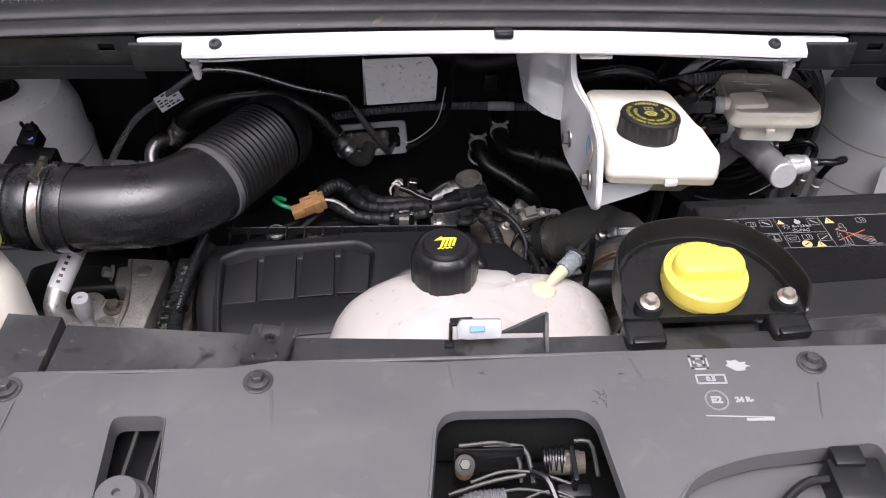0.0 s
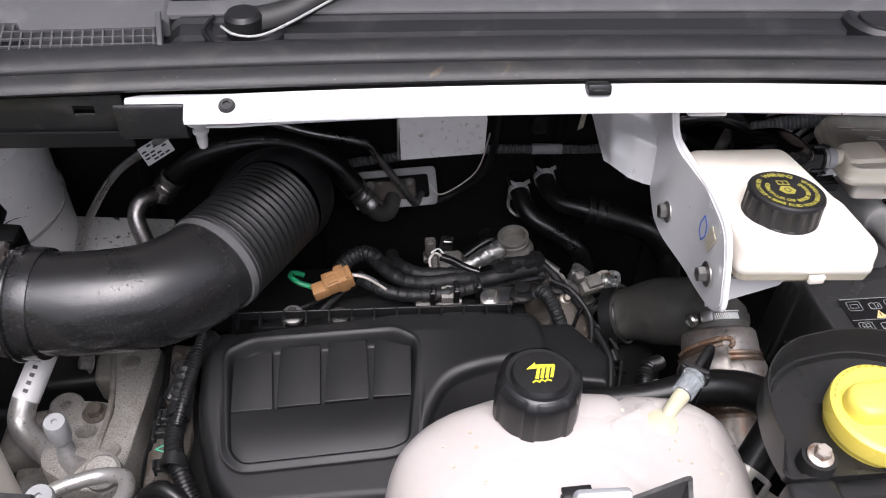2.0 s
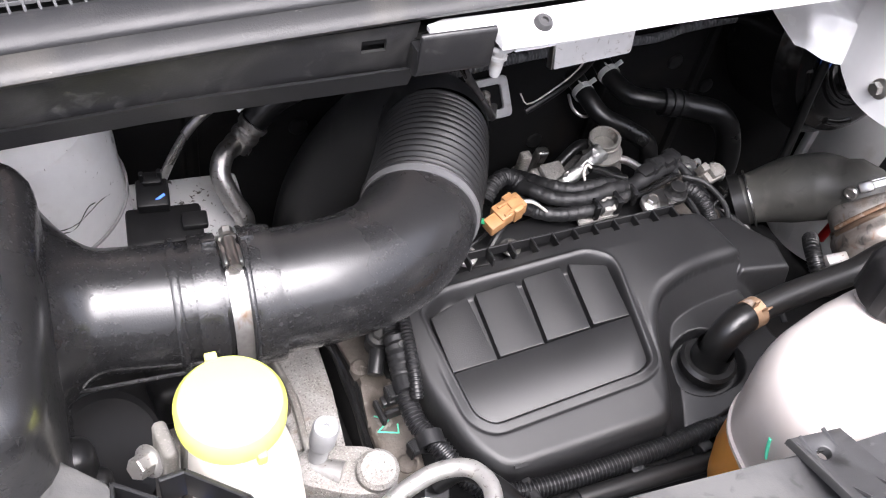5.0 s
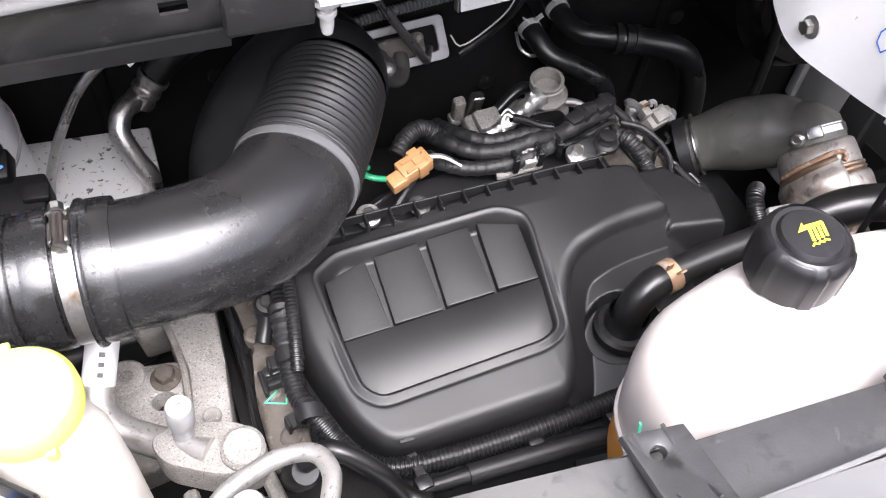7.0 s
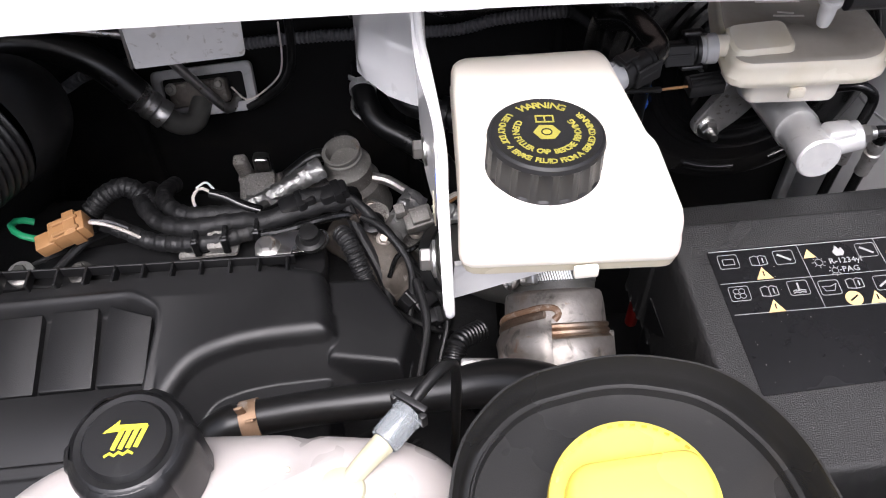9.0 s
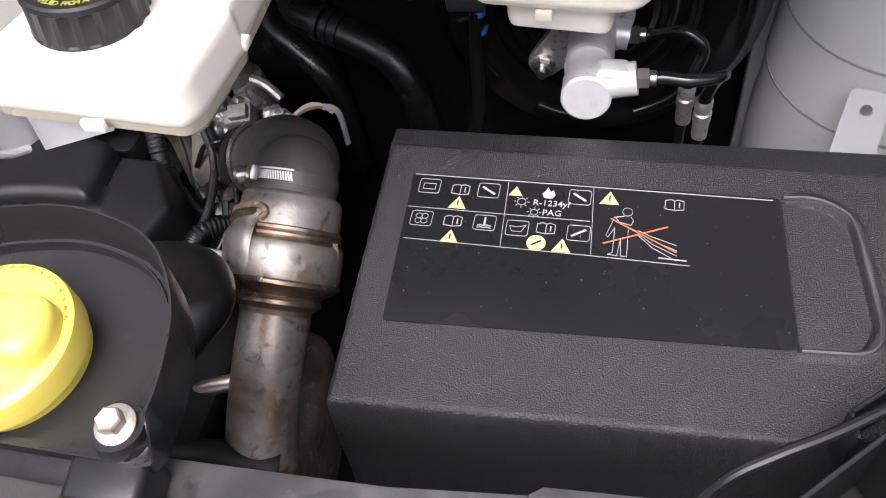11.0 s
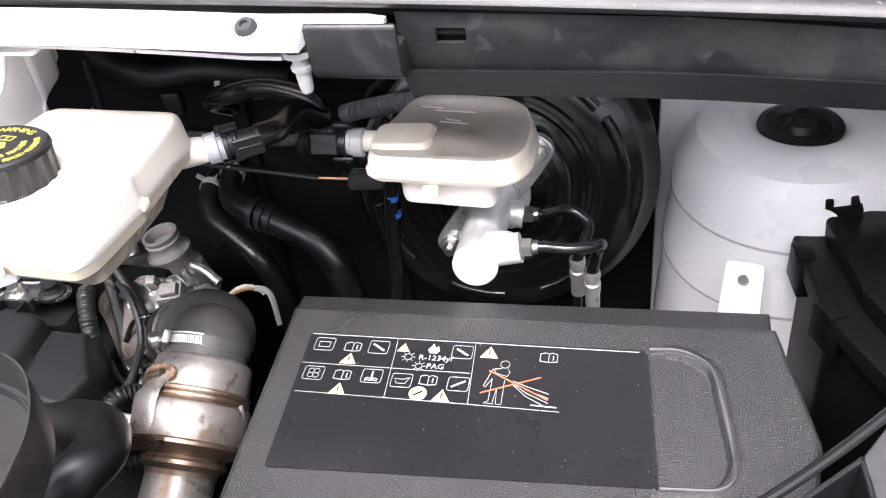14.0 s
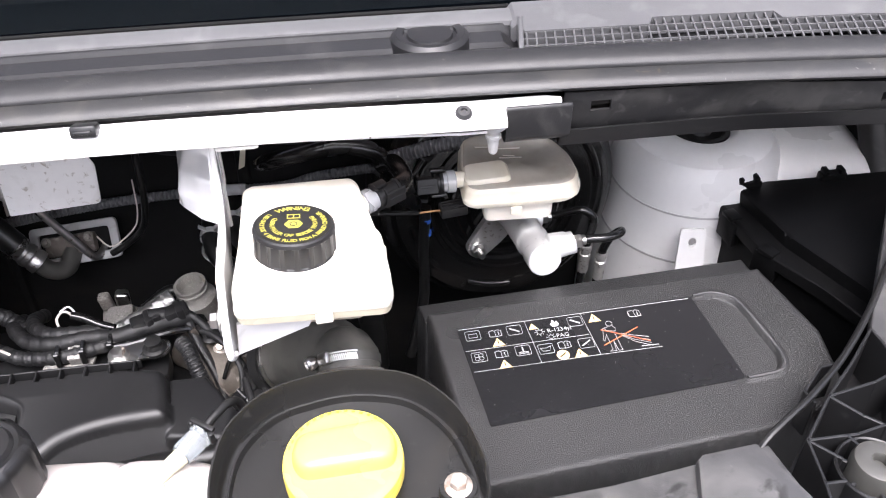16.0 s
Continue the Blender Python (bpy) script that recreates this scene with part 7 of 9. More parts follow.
q = [(0.0655, -0.0352), (0.0672, -0.0390), (0.0728, -0.0390), (0.0752, -0.0338), (0.0710, -0.0356), (0.0655, -0.0352)]
stroke(b, q, w, LM)
part("symbol", b, M_PRINTW, sign)
b = bm_new()
for cx, cy, r in ((0.0700, -0.0160, 0.0026), (0.0785, -0.0235, 0.0022)):
    q = oval(cx, cy, r, r, 12)
    stroke(b, q + q[:1], w, LM)
    for k in range(8):
        a = radians(45 * k)
        stroke(b, [(cx + (r + 0.0008) * math.cos(a), cy + (r + 0.0008) * math.sin(a)), (cx + (r + 0.0020) * math.cos(a), cy + (r + 0.0020) * math.sin(a))], w, LM)
part("refrigerant_symbol", b, M_PRINTW, sign, "white printed refrigerant symbols")
b = bm_new()
area(b, [(0.0832, -0.0118), (0.0816, -0.0085), (0.0836, -0.0060), (0.0846, -0.0032), (0.0868, -0.0068), (0.0882, -0.0052), (0.0896, -0.0090), (0.0880, -0.0118)], LM)
part("flame", b, M_PRINTW, sign)
# stick figure outline and struck-out jet
FIG = LM @ pose(0.0199, -0.0052, 0) @ Matrix.Diagonal((0.86, 0.86, 1, 1))
b = bm_new()
q = oval(0.1320, -0.0145, 0.0034, 0.0036, 14)
stroke(b, q + q[:1], 0.00036, FIG)
stroke(b, [(0.1300, -0.0185), (0.1235, -0.0200), (0.1215, -0.0280), (0.1190, -0.0360), (0.1205, -0.0375), (0.1245, -0.0290), (0.1245, -0.0500), (0.1215, -0.0520), (0.1275, -0.0525), (0.1290, -0.0380), (0.1300, -0.0525), (0.1340, -0.0525), (0.1335, -0.0300)], 0.00036, FIG)
stroke(b, [(0.1240, -0.0195), (0.1270, -0.0240), (0.1350, -0.0260), (0.1365, -0.0220), (0.1345, -0.0185)], 0.00036, FIG)
for k in range(4):
    stroke(b, [(0.1400, -0.0300 - 0.0012 * k), (0.1500, -0.0345 - 0.0030 * k), (0.1660, -0.0400 - 0.0042 * k)], 0.00036, FIG)
part("outline_figure", b, M_PRINTW, sign, "white outline safety pictogram")
b = bm_new()
stroke(b, [(0.1180, -0.0430), (0.1590, -0.0250)], 0.0010, FIG)
stroke(b, [(0.1215, -0.0215), (0.1655, -0.0455)], 0.0010, FIG)
part("cross", b, M_PRINTR, sign, "orange red crossing-out")
for cx, cy, s in ((0.0312, -0.0208, 0.0056), (0.0312, -0.0470, 0.0056), (0.0655, -0.0082, 0.0042), (0.0978, -0.0468, 0.0056), (0.1222, -0.0082, 0.0058)):
    b = bm_new()
    area(b, [(cx - s, cy - s * 0.8), (cx + s, cy - s * 0.8), (cx, cy + s * 0.9)], LM)
    part("warning_triangle", b, M_PRINTA, sign, "amber warning triangle")
b = bm_new()
area(b, oval(0.0828, -0.0463, 0.0056, 0.0056, 24), LM)
part("amber_dot", b, M_PRINTA, sign)
for cx, cy, s in ((0.0312, -0.0208, 0.0050), (0.0312, -0.0470, 0.0050), (0.0978, -0.0468, 0.0050), (0.1222, -0.0082, 0.0054)):
    b = bm_new()
    stroke(b, [(cx, cy - s * 0.35), (cx, cy + s * 0.3)], 0.0009, LM @ pose(0, 0, 0.0002))
    part("symbol_mark", b, M_SIGN, sign)
b = bm_new()
stroke(b, [(0.0803, -0.0480), (0.0853, -0.0446)], 0.0012, LM @ pose(0, 0, 0.0002))
part("symbol_mark", b, M_SIGN, sign)
for body, size, x, y in (("R-1234yf", 0.0062, 0.0880, -0.0160), ("PAG", 0.0062, 0.0892, -0.0232)):
    part("lettering", text_mesh(body, size, LM @ pose(x, y, 0), 0.00012), M_PRINTW, sign, "white printed refrigerant lettering")
b = bm_new()
stroke(b, [(0.1530, -0.0492), (0.1680, -0.0498)], 0.0007, LM)
part("small_print", b, M_PRINTW, sign)
b = bm_new()
rs = random.Random(11)
for i in range(220):
    x, y = rs.uniform(0.24, 0.57), rs.uniform(0.525, 0.73)
    inside = float(poly_distance(np.array([x]), np.array([y]), R1)[0]) < 0
    z = BZ + (0.0013 if inside else 0.0001)
    if float(poly_distance(np.array([x]), np.array([y]), B_OUT)[0]) < -0.008:
        r = rs.uniform(0.00008, 0.00026)
        bmesh.ops.create_cube(b, size=r * 1.6, matrix=pose(x, y, z, 20, 30, 40 * i))
tagged(part("dust_specks", b, M_GRIT, ba), kind="stuff")

# ---- fuse box ----
fb = thing("fuse_box", "black plastic fuse box with a flat lid", "fuse box", (0.68, 0.77, 0.95))
b = bm_new()
plate(b, rounded([(0.594, 0.872), (0.608, 0.785), (0.642, 0.722), (0.680, 0.628), (0.84, 0.628), (0.84, 0.872)], 0.006), [], 0.865, 1.022, bevel=0.004)
part("case", b, M_FUSE, fb)
b = bm_new()
plate(b, rounded([(0.583, 0.883), (0.600, 0.783), (0.636, 0.717), (0.676, 0.622), (0.845, 0.622), (0.845, 0.883)], 0.005), [], 1.016, 1.030, bevel=0.003)
part("case_flange", b, M_FUSE, fb)
b = bm_new()
plate(b, rounded([(0.605, 0.883), (0.625, 0.787), (0.664, 0.701), (0.698, 0.626), (0.845, 0.626), (0.845, 0.880)], 0.006), [], 1.028, 1.045, bevel=0.004)
part("lid", b, M_FUSE, fb)
for x in (0.618, 0.717):
    b = bm_new()
    box(b, (0.030, 0.012, 0.018), pose(x, 0.8765, 1.0430), 0.0015)
    box(b, (0.006, 0.012, 0.008), pose(x - 0.009, 0.877, 1.053), 0.0012)
    box(b, (0.006, 0.012, 0.008), pose(x + 0.009, 0.877, 1.053), 0.0012)
    part("hinge", b, M_FUSE, fb)
for x, y, rz in ((0.606, 0.782, -62), (0.592, 0.845, -80)):
    b = bm_new()
    box(b, (0.030, 0.010, 0.030), pose(x, y, 1.012, 0, 0, rz), 0.002)
    box(b, (0.018, 0.014, 0.005), pose(x, y, 1.030, 0, 0, rz), 0.0012)
    part("latch", b, M_FUSE, fb)
b = bm_new()
sweep(b, [(0.780, 1.00, 1.15), (0.792, 0.96, 1.10), (0.797, 0.91, 1.03), (0.795, 0.88, 0.98)], 0.020, 14, 24)
part("harness_neck", b, M_RUBBER, fb)


# ---- pipes on the bulkhead ----
fr = thing("valve_flange", "dusty pale frame with a black gasket on the bulkhead", "flange", (-0.14, 0.99, 0.95))
FM = frame_at((-0.143, 0.9950, 0.9600), (-0.10, -0.82, 0.55), (1, 0.06, 0.05))
b = bm_new()
plate(b, rounded([(-0.052, -0.024), (0.052, -0.024), (0.052, 0.024), (-0.052, 0.024)], 0.007), [rounded([(-0.042, -0.014), (0.042, -0.014), (0.042, 0.015), (-0.042, 0.015)], 0.004)], 0.0, 0.006, bevel=0.0015)
moved(b, FM)
part("frame", b, M_GREYPL, fr)
b = bm_new()
box(b, (0.088, 0.034, 0.004), FM @ pose(0, 0, -0.001), 0.001)
part("gasket", b, M_DARK, fr)
b = bm_new()
box(b, (0.060, 0.024, 0.014), FM @ pose(-0.004, -0.001, 0.006), 0.004)
part("valve_block", b, M_GRIME, fr)
for x in (-0.030, 0.020):
    b = bm_new()
    hexbolt(b, FM @ pose(x, 0.006, 0.012), 0.004, 0.004, 0.006)
    part("bolt", b, M_DIRTYALU, fr)

ac = thing("suction_hose", "thick black air conditioning hose with crimped metal ends", "hose", (-0.3, 0.95, 0.95))
b = bm_new()
sweep(b, [(-0.398, 0.958, 1.014), (-0.372, 0.962, 1.036), (-0.322, 0.965, 1.052), (-0.270, 0.965, 1.052), (-0.222, 0.962, 1.030), (-0.192, 0.955, 0.995)], 0.0142, 18, 60)
part("hose", b, M_HOSE, ac)
for a, d in (((-0.407, 0.952, 1.004), (0.62, 0.15, 0.75)), ((-0.184, 0.952, 0.984), (-0.62, 0.1, 0.75))):
    b = bm_new()
    lathe(b, [(0.0115, -0.018), (0.0140, -0.0175), (0.0140, -0.011), (0.0128, -0.009), (0.0128, -0.006), (0.0142, -0.004), (0.0142, 0.001), (0.0128, 0.003), (0.0128, 0.006), (0.0145, 0.008), (0.0155, 0.014), (0.0135, 0.0145)], frame_at(a, d), 24)
    part("crimp", b, M_TUBE, ac, "crimped aluminium ferrule")
b = bm_new()
sweep(b, [(-0.414, 0.950, 0.996), (-0.432, 0.935, 0.998), (-0.440, 0.920, 0.985), (-0.432, 0.905, 0.962), (-0.424, 0.895, 0.94), (-0.432, 0.885, 0.88), (-0.44, 0.86, 0.80)], 0.0100, 16, 50)
part("lower_pipe", b, M_TUBE, ac)
b = bm_new()
sweep(b, [(-0.178, 0.953, 0.973), (-0.166, 0.955, 0.955), (-0.152, 0.965, 0.948), (-0.146, 0.985, 0.956)], 0.0105, 16, 24)
part("end_fitting", b, M_CLAMP, ac)
lp = thing("liquid_pipe", "thin bent aluminium air conditioning pipe with a paper label", "pipe", (-0.3, 0.95, 0.95))
b = bm_new()
sweep(b, [(-0.520, 0.900, 0.90), (-0.508, 0.920, 0.955), (-0.466, 0.945, 1.020), (-0.420, 0.952, 1.056), (-0.366, 0.955, 1.094), (-0.345, 0.956, 1.099), (-0.304, 0.958, 1.094), (-0.240, 0.966, 1.066), (-0.182, 0.975, 1.045), (-0.166, 0.977, 1.025), (-0.124, 0.972, 0.960), (-0.116, 0.978, 0.952), (-0.110, 0.990, 0.956)], 0.0046, 12, 110)
part("pipe", b, M_TUBE, lp)
b = bm_new()
lbm = frame_at((-0.408, 0.946, 1.060), (0.10, -0.75, 0.65), (0.80, 0.1, 0.55))
box(b, (0.034, 0.022, 0.0006), lbm, 0.0002, 1)
lbl = part("label", b, M_LABEL, lp, "folded white paper label")
b = bm_new()
for k in range(5):
    for j in range(4):
        if (k * 3 + j) % 4:
            box(b, (0.0052, 0.0020, 0.0003), lbm @ pose(-0.0115 + 0.0070 * j - 0.001 * (k % 2), 0.0080 - 0.0040 * k, 0.0005), 0)
part("print_bar", b, M_PLASTIC, lbl)

cd = thing("wiring_conduit", "grey corrugated wiring conduit along the bulkhead", "conduit", (0, 1.0, 1.0))
b = bm_new()
corrugated(b, [(-0.31, 1.000, 0.950), (-0.28, 1.002, 0.968), (-0.243, 1.003, 0.985), (-0.133, 1.004, 1.003), (-0.023, 1.004, 1.011), (0.10, 1.004, 1.009), (0.15, 1.0, 1.022), (0.238, 0.99, 1.034), (0.29, 0.97, 1.04)], 0.0062, 0.0042, 0.0011, 12)
part("tube", b, M_GREYCON, cd)
b = bm_new()
sweep(b, [(0.025, 1.004, 1.0105), (0.062, 1.004, 1.0100)], 0.0068, 12, 6)
part("tape_band", b, M_GREYPL, cd)
lw = thing("loop_cable", "black looped cable with a loose white thread", "cable", (-0.04, 0.95, 1.0))
b = bm_new()
sweep(b, [(-0.03, 0.93, 1.14), (-0.035, 0.93, 1.06), (-0.050, 0.945, 1.01), (-0.075, 0.95, 0.985), (-0.092, 0.95, 0.975)], 0.0038, 10)
part("cable", b, M_HOSE, lw)
b = bm_new()
sweep(b, [(-0.040, 0.925, 1.09), (-0.047, 0.935, 1.04), (-0.060, 0.945, 1.01), (-0.090, 0.95, 0.985), (-0.103, 0.952, 1.0)], 0.0009, 6)
part("thread", b, M_PALEWIRE, lw)
bw = thing("bulkhead_harness", "black taped wiring with a plug high on the bulkhead", "wiring", (0.03, 0.98, 1.1))
b = bm_new()
sweep(b, [(-0.06, 0.98, 1.12), (0.0, 0.97, 1.10), (0.06, 0.975, 1.105), (0.14, 0.985, 1.09)], 0.012, 12)
part("loom", b, M_TAPE, bw)
b = bm_new()
box(b, (0.018, 0.012, 0.024), pose(0.022, 0.965, 1.075, 0, 0, 8), 0.002)
part("plug", b, M_PLASTIC, bw)
b = bm_new()
area(b, [(-0.003, -0.016), (0.004, -0.013), (0.009, 0.014), (0.004, 0.016)], frame_at((0.068, 0.962, 1.085), (0, -0.9, 0.3)), 0.0006)
part("torn_label", b, M_AGED, bw, "torn yellowed label")

# ---- heater hoses ----
hh = thing("heater_hoses", "two black heater hoses with spring clips at the bulkhead", "hoses", (0.08, 0.95, 0.9))
for pts, r, nm in (([(0.012, 1.020, 0.958), (0.014, 0.985, 0.952), (0.026, 0.960, 0.938), (0.055, 0.945, 0.925), (0.085, 0.932, 0.905), (0.098, 0.93, 0.86), (0.10, 0.93, 0.78)], 0.0118, "hose"),
                   ([(0.042, 1.020, 0.980), (0.044, 0.985, 0.972), (0.056, 0.956, 0.967), (0.080, 0.942, 0.966), (0.103, 0.935, 0.963), (0.135, 0.925, 0.958), (0.164, 0.916, 0.949), (0.184, 0.907, 0.925), (0.194, 0.898, 0.88), (0.196, 0.895, 0.80)], lambda s: 0.0118 + 0.0036 * float(smooth01(0.30, 0.36, s)), "hose")):
    b = bm_new()
    sweep(b, pts, r, 18, 70)
    part(nm, b, M_HOSE, hh)
for c in ((0.0125, 0.992, 0.953), (0.043, 0.992, 0.974)):
    m = frame_at(c, (0.05, -1, -0.12), (0, 0, 1))
    b = bm_new()
    lathe(b, [(0.0125, -0.004), (0.0133, -0.004), (0.0133, 0.004), (0.0125, 0.004), (0.0125, -0.004)], m, 22)
    for s in (-1, 1):
        box(b, (0.010, 0.0016, 0.006), m @ Matrix.Rotation(radians(s * 28), 4, "Z") @ pose(0.0175, 0, 0, 0, 0, s * 22), 0.0004)
    part("spring_clip", b, M_BRIGHT, hh, "bright spring hose clip")
b = bm_new()
for d in (-0.011, 0.0, 0.011):
    lathe(b, [(0.0115, -0.004), (0.0168, -0.0035), (0.0168, 0.0035), (0.0115, 0.004)], frame_at((0.103 + d * 0.95, 0.935 - d * 0.27, 0.9635 - d * 0.1), (0.95, -0.27, -0.1)), 22)
part("quick_coupler", b, M_COVER, hh, "glossy black quick coupler")
b = bm_new()
sweep(b, [(0.003, 1.005, 0.940), (0.0, 0.985, 0.934), (0.010, 0.975, 0.928), (0.022, 0.978, 0.926)], 0.0020, 8)
part("clip_tail", b, M_PIPE, hh)

# ---- rear of the engine ----
hd = thing("cylinder_head", "dark engine block and head behind the cover", "engine", (-0.1, 0.8, 0.7))
# block and head take the bulkhead's near-black material, with no metal colour
b = bm_new()
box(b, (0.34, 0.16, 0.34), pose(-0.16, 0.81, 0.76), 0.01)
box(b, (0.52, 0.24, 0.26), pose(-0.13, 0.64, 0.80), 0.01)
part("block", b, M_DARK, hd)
b = bm_new()
plate(b, rounded([(-0.30, 0.752), (-0.23, 0.79), (-0.12, 0.80), (-0.04, 0.80), (-0.012, 0.79), (-0.010, 0.75)], 0.01), [], 0.955, 0.975, bevel=0.002)
part("rear_ledge", b, M_COVER, hd)
b = bm_new()
sweep(b, [(-0.26, 0.762, 0.982), (-0.235, 0.770, 0.990), (-0.215, 0.785, 0.984)], 0.002, 8)
sweep(b, [(-0.23, 0.757, 0.984), (-0.205, 0.778, 0.996), (-0.19, 0.800, 0.985)], 0.0035, 8)
part("wire_guide", b, M_COVER, hd)
for x, y, z, mt in ((-0.206, 0.757, 0.985, M_CLAMP), (-0.253, 0.757, 0.987, M_CLAMP), (-0.052, 0.760, 1.002, M_STEEL), (0.028, 0.800, 0.976, M_PLASTIC)):
    b = bm_new()
    hexbolt(b, pose(x, y, z, 10, 0, 0), 0.006, 0.006, 0.010)
    part("bolt", b, mt, hd)

def crinkled(b, pts, r, seed, flat=0.55, n=34, seg=14, deep=0.0013):
    """A foil sleeve along pts, creased at random."""
    sweep(b, pts, r, seg, n, True, flat)
    rf = random.Random(seed)
    for v in b.verts:
        v.co += Vector((rf.uniform(-1, 1), rf.uniform(-1, 1), rf.uniform(-1, 1))) * deep


eg = thing("throttle_casting", "grimy cast alloy valve body with a short open stub", "engine casting", (-0.01, 0.9, 0.88))
SM = frame_at((-0.0060, 0.9060, 0.9560), (-0.14, -0.04, 0.98))
b = bm_new()
lathe(b, [(0.030, -0.085), (0.0265, -0.052), (0.0262, -0.046), (0.0215, -0.040), (0.0212, -0.026), (0.0232, -0.0245), (0.0234, -0.0215), (0.0205, -0.0195), (0.0172, -0.015), (0.0168, -0.0105), (0.0186, -0.0095), (0.0188, -0.0070), (0.0172, -0.0058), (0.0178, -0.003), (0.0186, -0.0006), (0.0180, 0.0004), (0.0150, 0.0002), (0.0140, -0.003), (0.0135, -0.012), (0.0, -0.013)], SM, 40)
part("stub", b, M_DIRTYALU, eg)
b = bm_new()
box(b, (0.040, 0.030, 0.026), pose(-0.084, 0.888, 0.922, 14, 0, 4), 0.005, 3)
box(b, (0.028, 0.024, 0.010), pose(-0.082, 0.884, 0.938, 14, 0, 4), 0.003, 2)
box(b, (0.070, 0.050, 0.030), pose(-0.045, 0.900, 0.905, 0, 0, 6), 0.010, 3)
part("body", b, M_ALU, eg)
for dx, w, h in ((-0.011, 0.013, 0.036), (0.007, 0.015, 0.040)):
    b = bm_new()
    box(b, (w, 0.012, h), pose(-0.092 + dx, 0.914, 0.930, 10, 6 if dx > 0 else -3, 0), 0.0035, 3)
    box(b, (w + 0.003, 0.015, 0.010), pose(-0.0925 + dx, 0.9165, 0.930 - h * 0.42, 10, 0, 0), 0.003, 2)
    part("lug", b, M_ALU if dx < 0 else M_STEEL, eg)
b = bm_new()
sweep(b, [(-0.062, 0.905, 0.925), (-0.035, 0.915, 0.940), (-0.020, 0.918, 0.938)], 0.0065, 12)
part("pipe", b, M_HOSE, eg)
b = bm_new()
sweep(b, [(0.018, 0.905, 0.918), (0.034, 0.902, 0.915), (0.052, 0.895, 0.905)], 0.0050, 10)
part("pipe", b, M_PIPE, eg)
b = bm_new()
crinkled(b, [(-0.112, 0.858, 0.930), (-0.085, 0.864, 0.936), (-0.062, 0.870, 0.944), (-0.042, 0.878, 0.950), (-0.022, 0.886, 0.956)], lambda q: 0.0062 + 0.0042 * q, 3)
part("foil_sleeve", b, M_FOIL, eg, "crinkled silver foil sleeve")

bp = thing("bracket_plate", "pale metal bracket plates bolted behind the engine cover", "bracket", (0.0, 0.795, 0.96))
b = bm_new()
plate(b, rounded([(-0.063, 0.751), (-0.010, 0.755), (-0.003, 0.765), (-0.006, 0.776), (-0.034, 0.777), (-0.060, 0.769)], 0.0075), [oval(-0.0185, 0.7655, 0.0095, 0.0075, 20)], 0.9975, 1.0010, bevel=0.0008)
part("sheet", b, M_STEEL, bp)
b = bm_new()
plate(b, rounded([(-0.128, 0.764), (-0.080, 0.766), (-0.079, 0.780), (-0.124, 0.779)], 0.003), [oval(-0.108, 0.772, 0.008, 0.005, 16)], 0.9855, 0.9885)
box(b, (0.012, 0.016, 0.018), pose(-0.095, 0.773, 0.995, 20, 0, 0), 0.001)
part("sheet", b, M_ALU, bp)
b = bm_new()
lathe(b, [(0.0100, -0.004), (0.0118, -0.002), (0.0118, 0.0015), (0.0085, 0.003), (0.0070, 0.007), (0.0078, 0.0085), (0.0078, 0.011), (0.0030, 0.0125), (0, 0.012)], pose(-0.0185, 0.7650, 1.0010), 26)
part("rubber_plug", b, M_RUBBER, bp)
b = bm_new()
hexbolt(b, pose(-0.0500, 0.7610, 1.0008, 0, 0, 12), 0.0052, 0.0065, 0.0082)
part("bolt", b, M_BOLT, bp)

wh = thing("injector_harness", "black corrugated injector wiring with clips", "wiring", (-0.1, 0.81, 0.95))
LOOMS = [([(-0.188, 0.790, 1.008), (-0.170, 0.788, 0.996), (-0.150, 0.780, 0.992), (-0.125, 0.774, 0.994), (-0.095, 0.772, 0.998), (-0.060, 0.784, 0.996)], 0.0080),
         ([(-0.172, 0.862, 0.965), (-0.170, 0.838, 0.985), (-0.160, 0.812, 0.998), (-0.142, 0.792, 1.000), (-0.115, 0.782, 1.004), (-0.085, 0.784, 1.006), (-0.060, 0.790, 1.000)], 0.0082),
         ([(-0.150, 0.862, 0.970), (-0.150, 0.836, 0.988), (-0.140, 0.812, 0.999), (-0.122, 0.798, 1.002), (-0.095, 0.796, 1.003), (-0.065, 0.798, 0.999)], 0.0080),
         ([(-0.208, 0.815, 0.992), (-0.195, 0.826, 1.000), (-0.178, 0.832, 1.002), (-0.162, 0.826, 0.992), (-0.150, 0.812, 0.985)], 0.0095),
         ([(0.004, 0.778, 0.992), (0.010, 0.768, 0.994), (0.016, 0.756, 0.988), (0.022, 0.744, 0.976), (0.025, 0.738, 0.966)], 0.0085)]
for pts, r in LOOMS:
    b = bm_new()
    sweep(b, pts, lambda q: r * 0.88 + 0.0004 * math.sin(70 * q) + 0.0003 * math.sin(173 * q), 14, 90)
    part("conduit", b, M_TAPE, wh)
b = bm_new()
sweep(b, [(0.024, 0.740, 0.968), (0.028, 0.733, 0.955), (0.030, 0.728, 0.935)], 0.0090, 14)
part("rubber_boot", b, M_RUBBER, wh)
b = bm_new()
sweep(b, [(-0.066, 0.786, 0.999), (-0.040, 0.794, 1.000), (-0.015, 0.802, 1.000), (0.010, 0.810, 0.998)], lambda q: 0.0082 + 0.0006 * math.sin(24 * q), 14, 40)
part("taped_loom", b, M_TAPE, wh)
b = bm_new()
sweep(b, [(-0.062, 0.776, 0.998), (-0.040, 0.781, 0.996), (-0.012, 0.790, 0.996), (0.010, 0.798, 0.990), (0.018, 0.796, 0.975)], 0.0036, 10)
part("shiny_lead", b, M_GLOSS, wh)
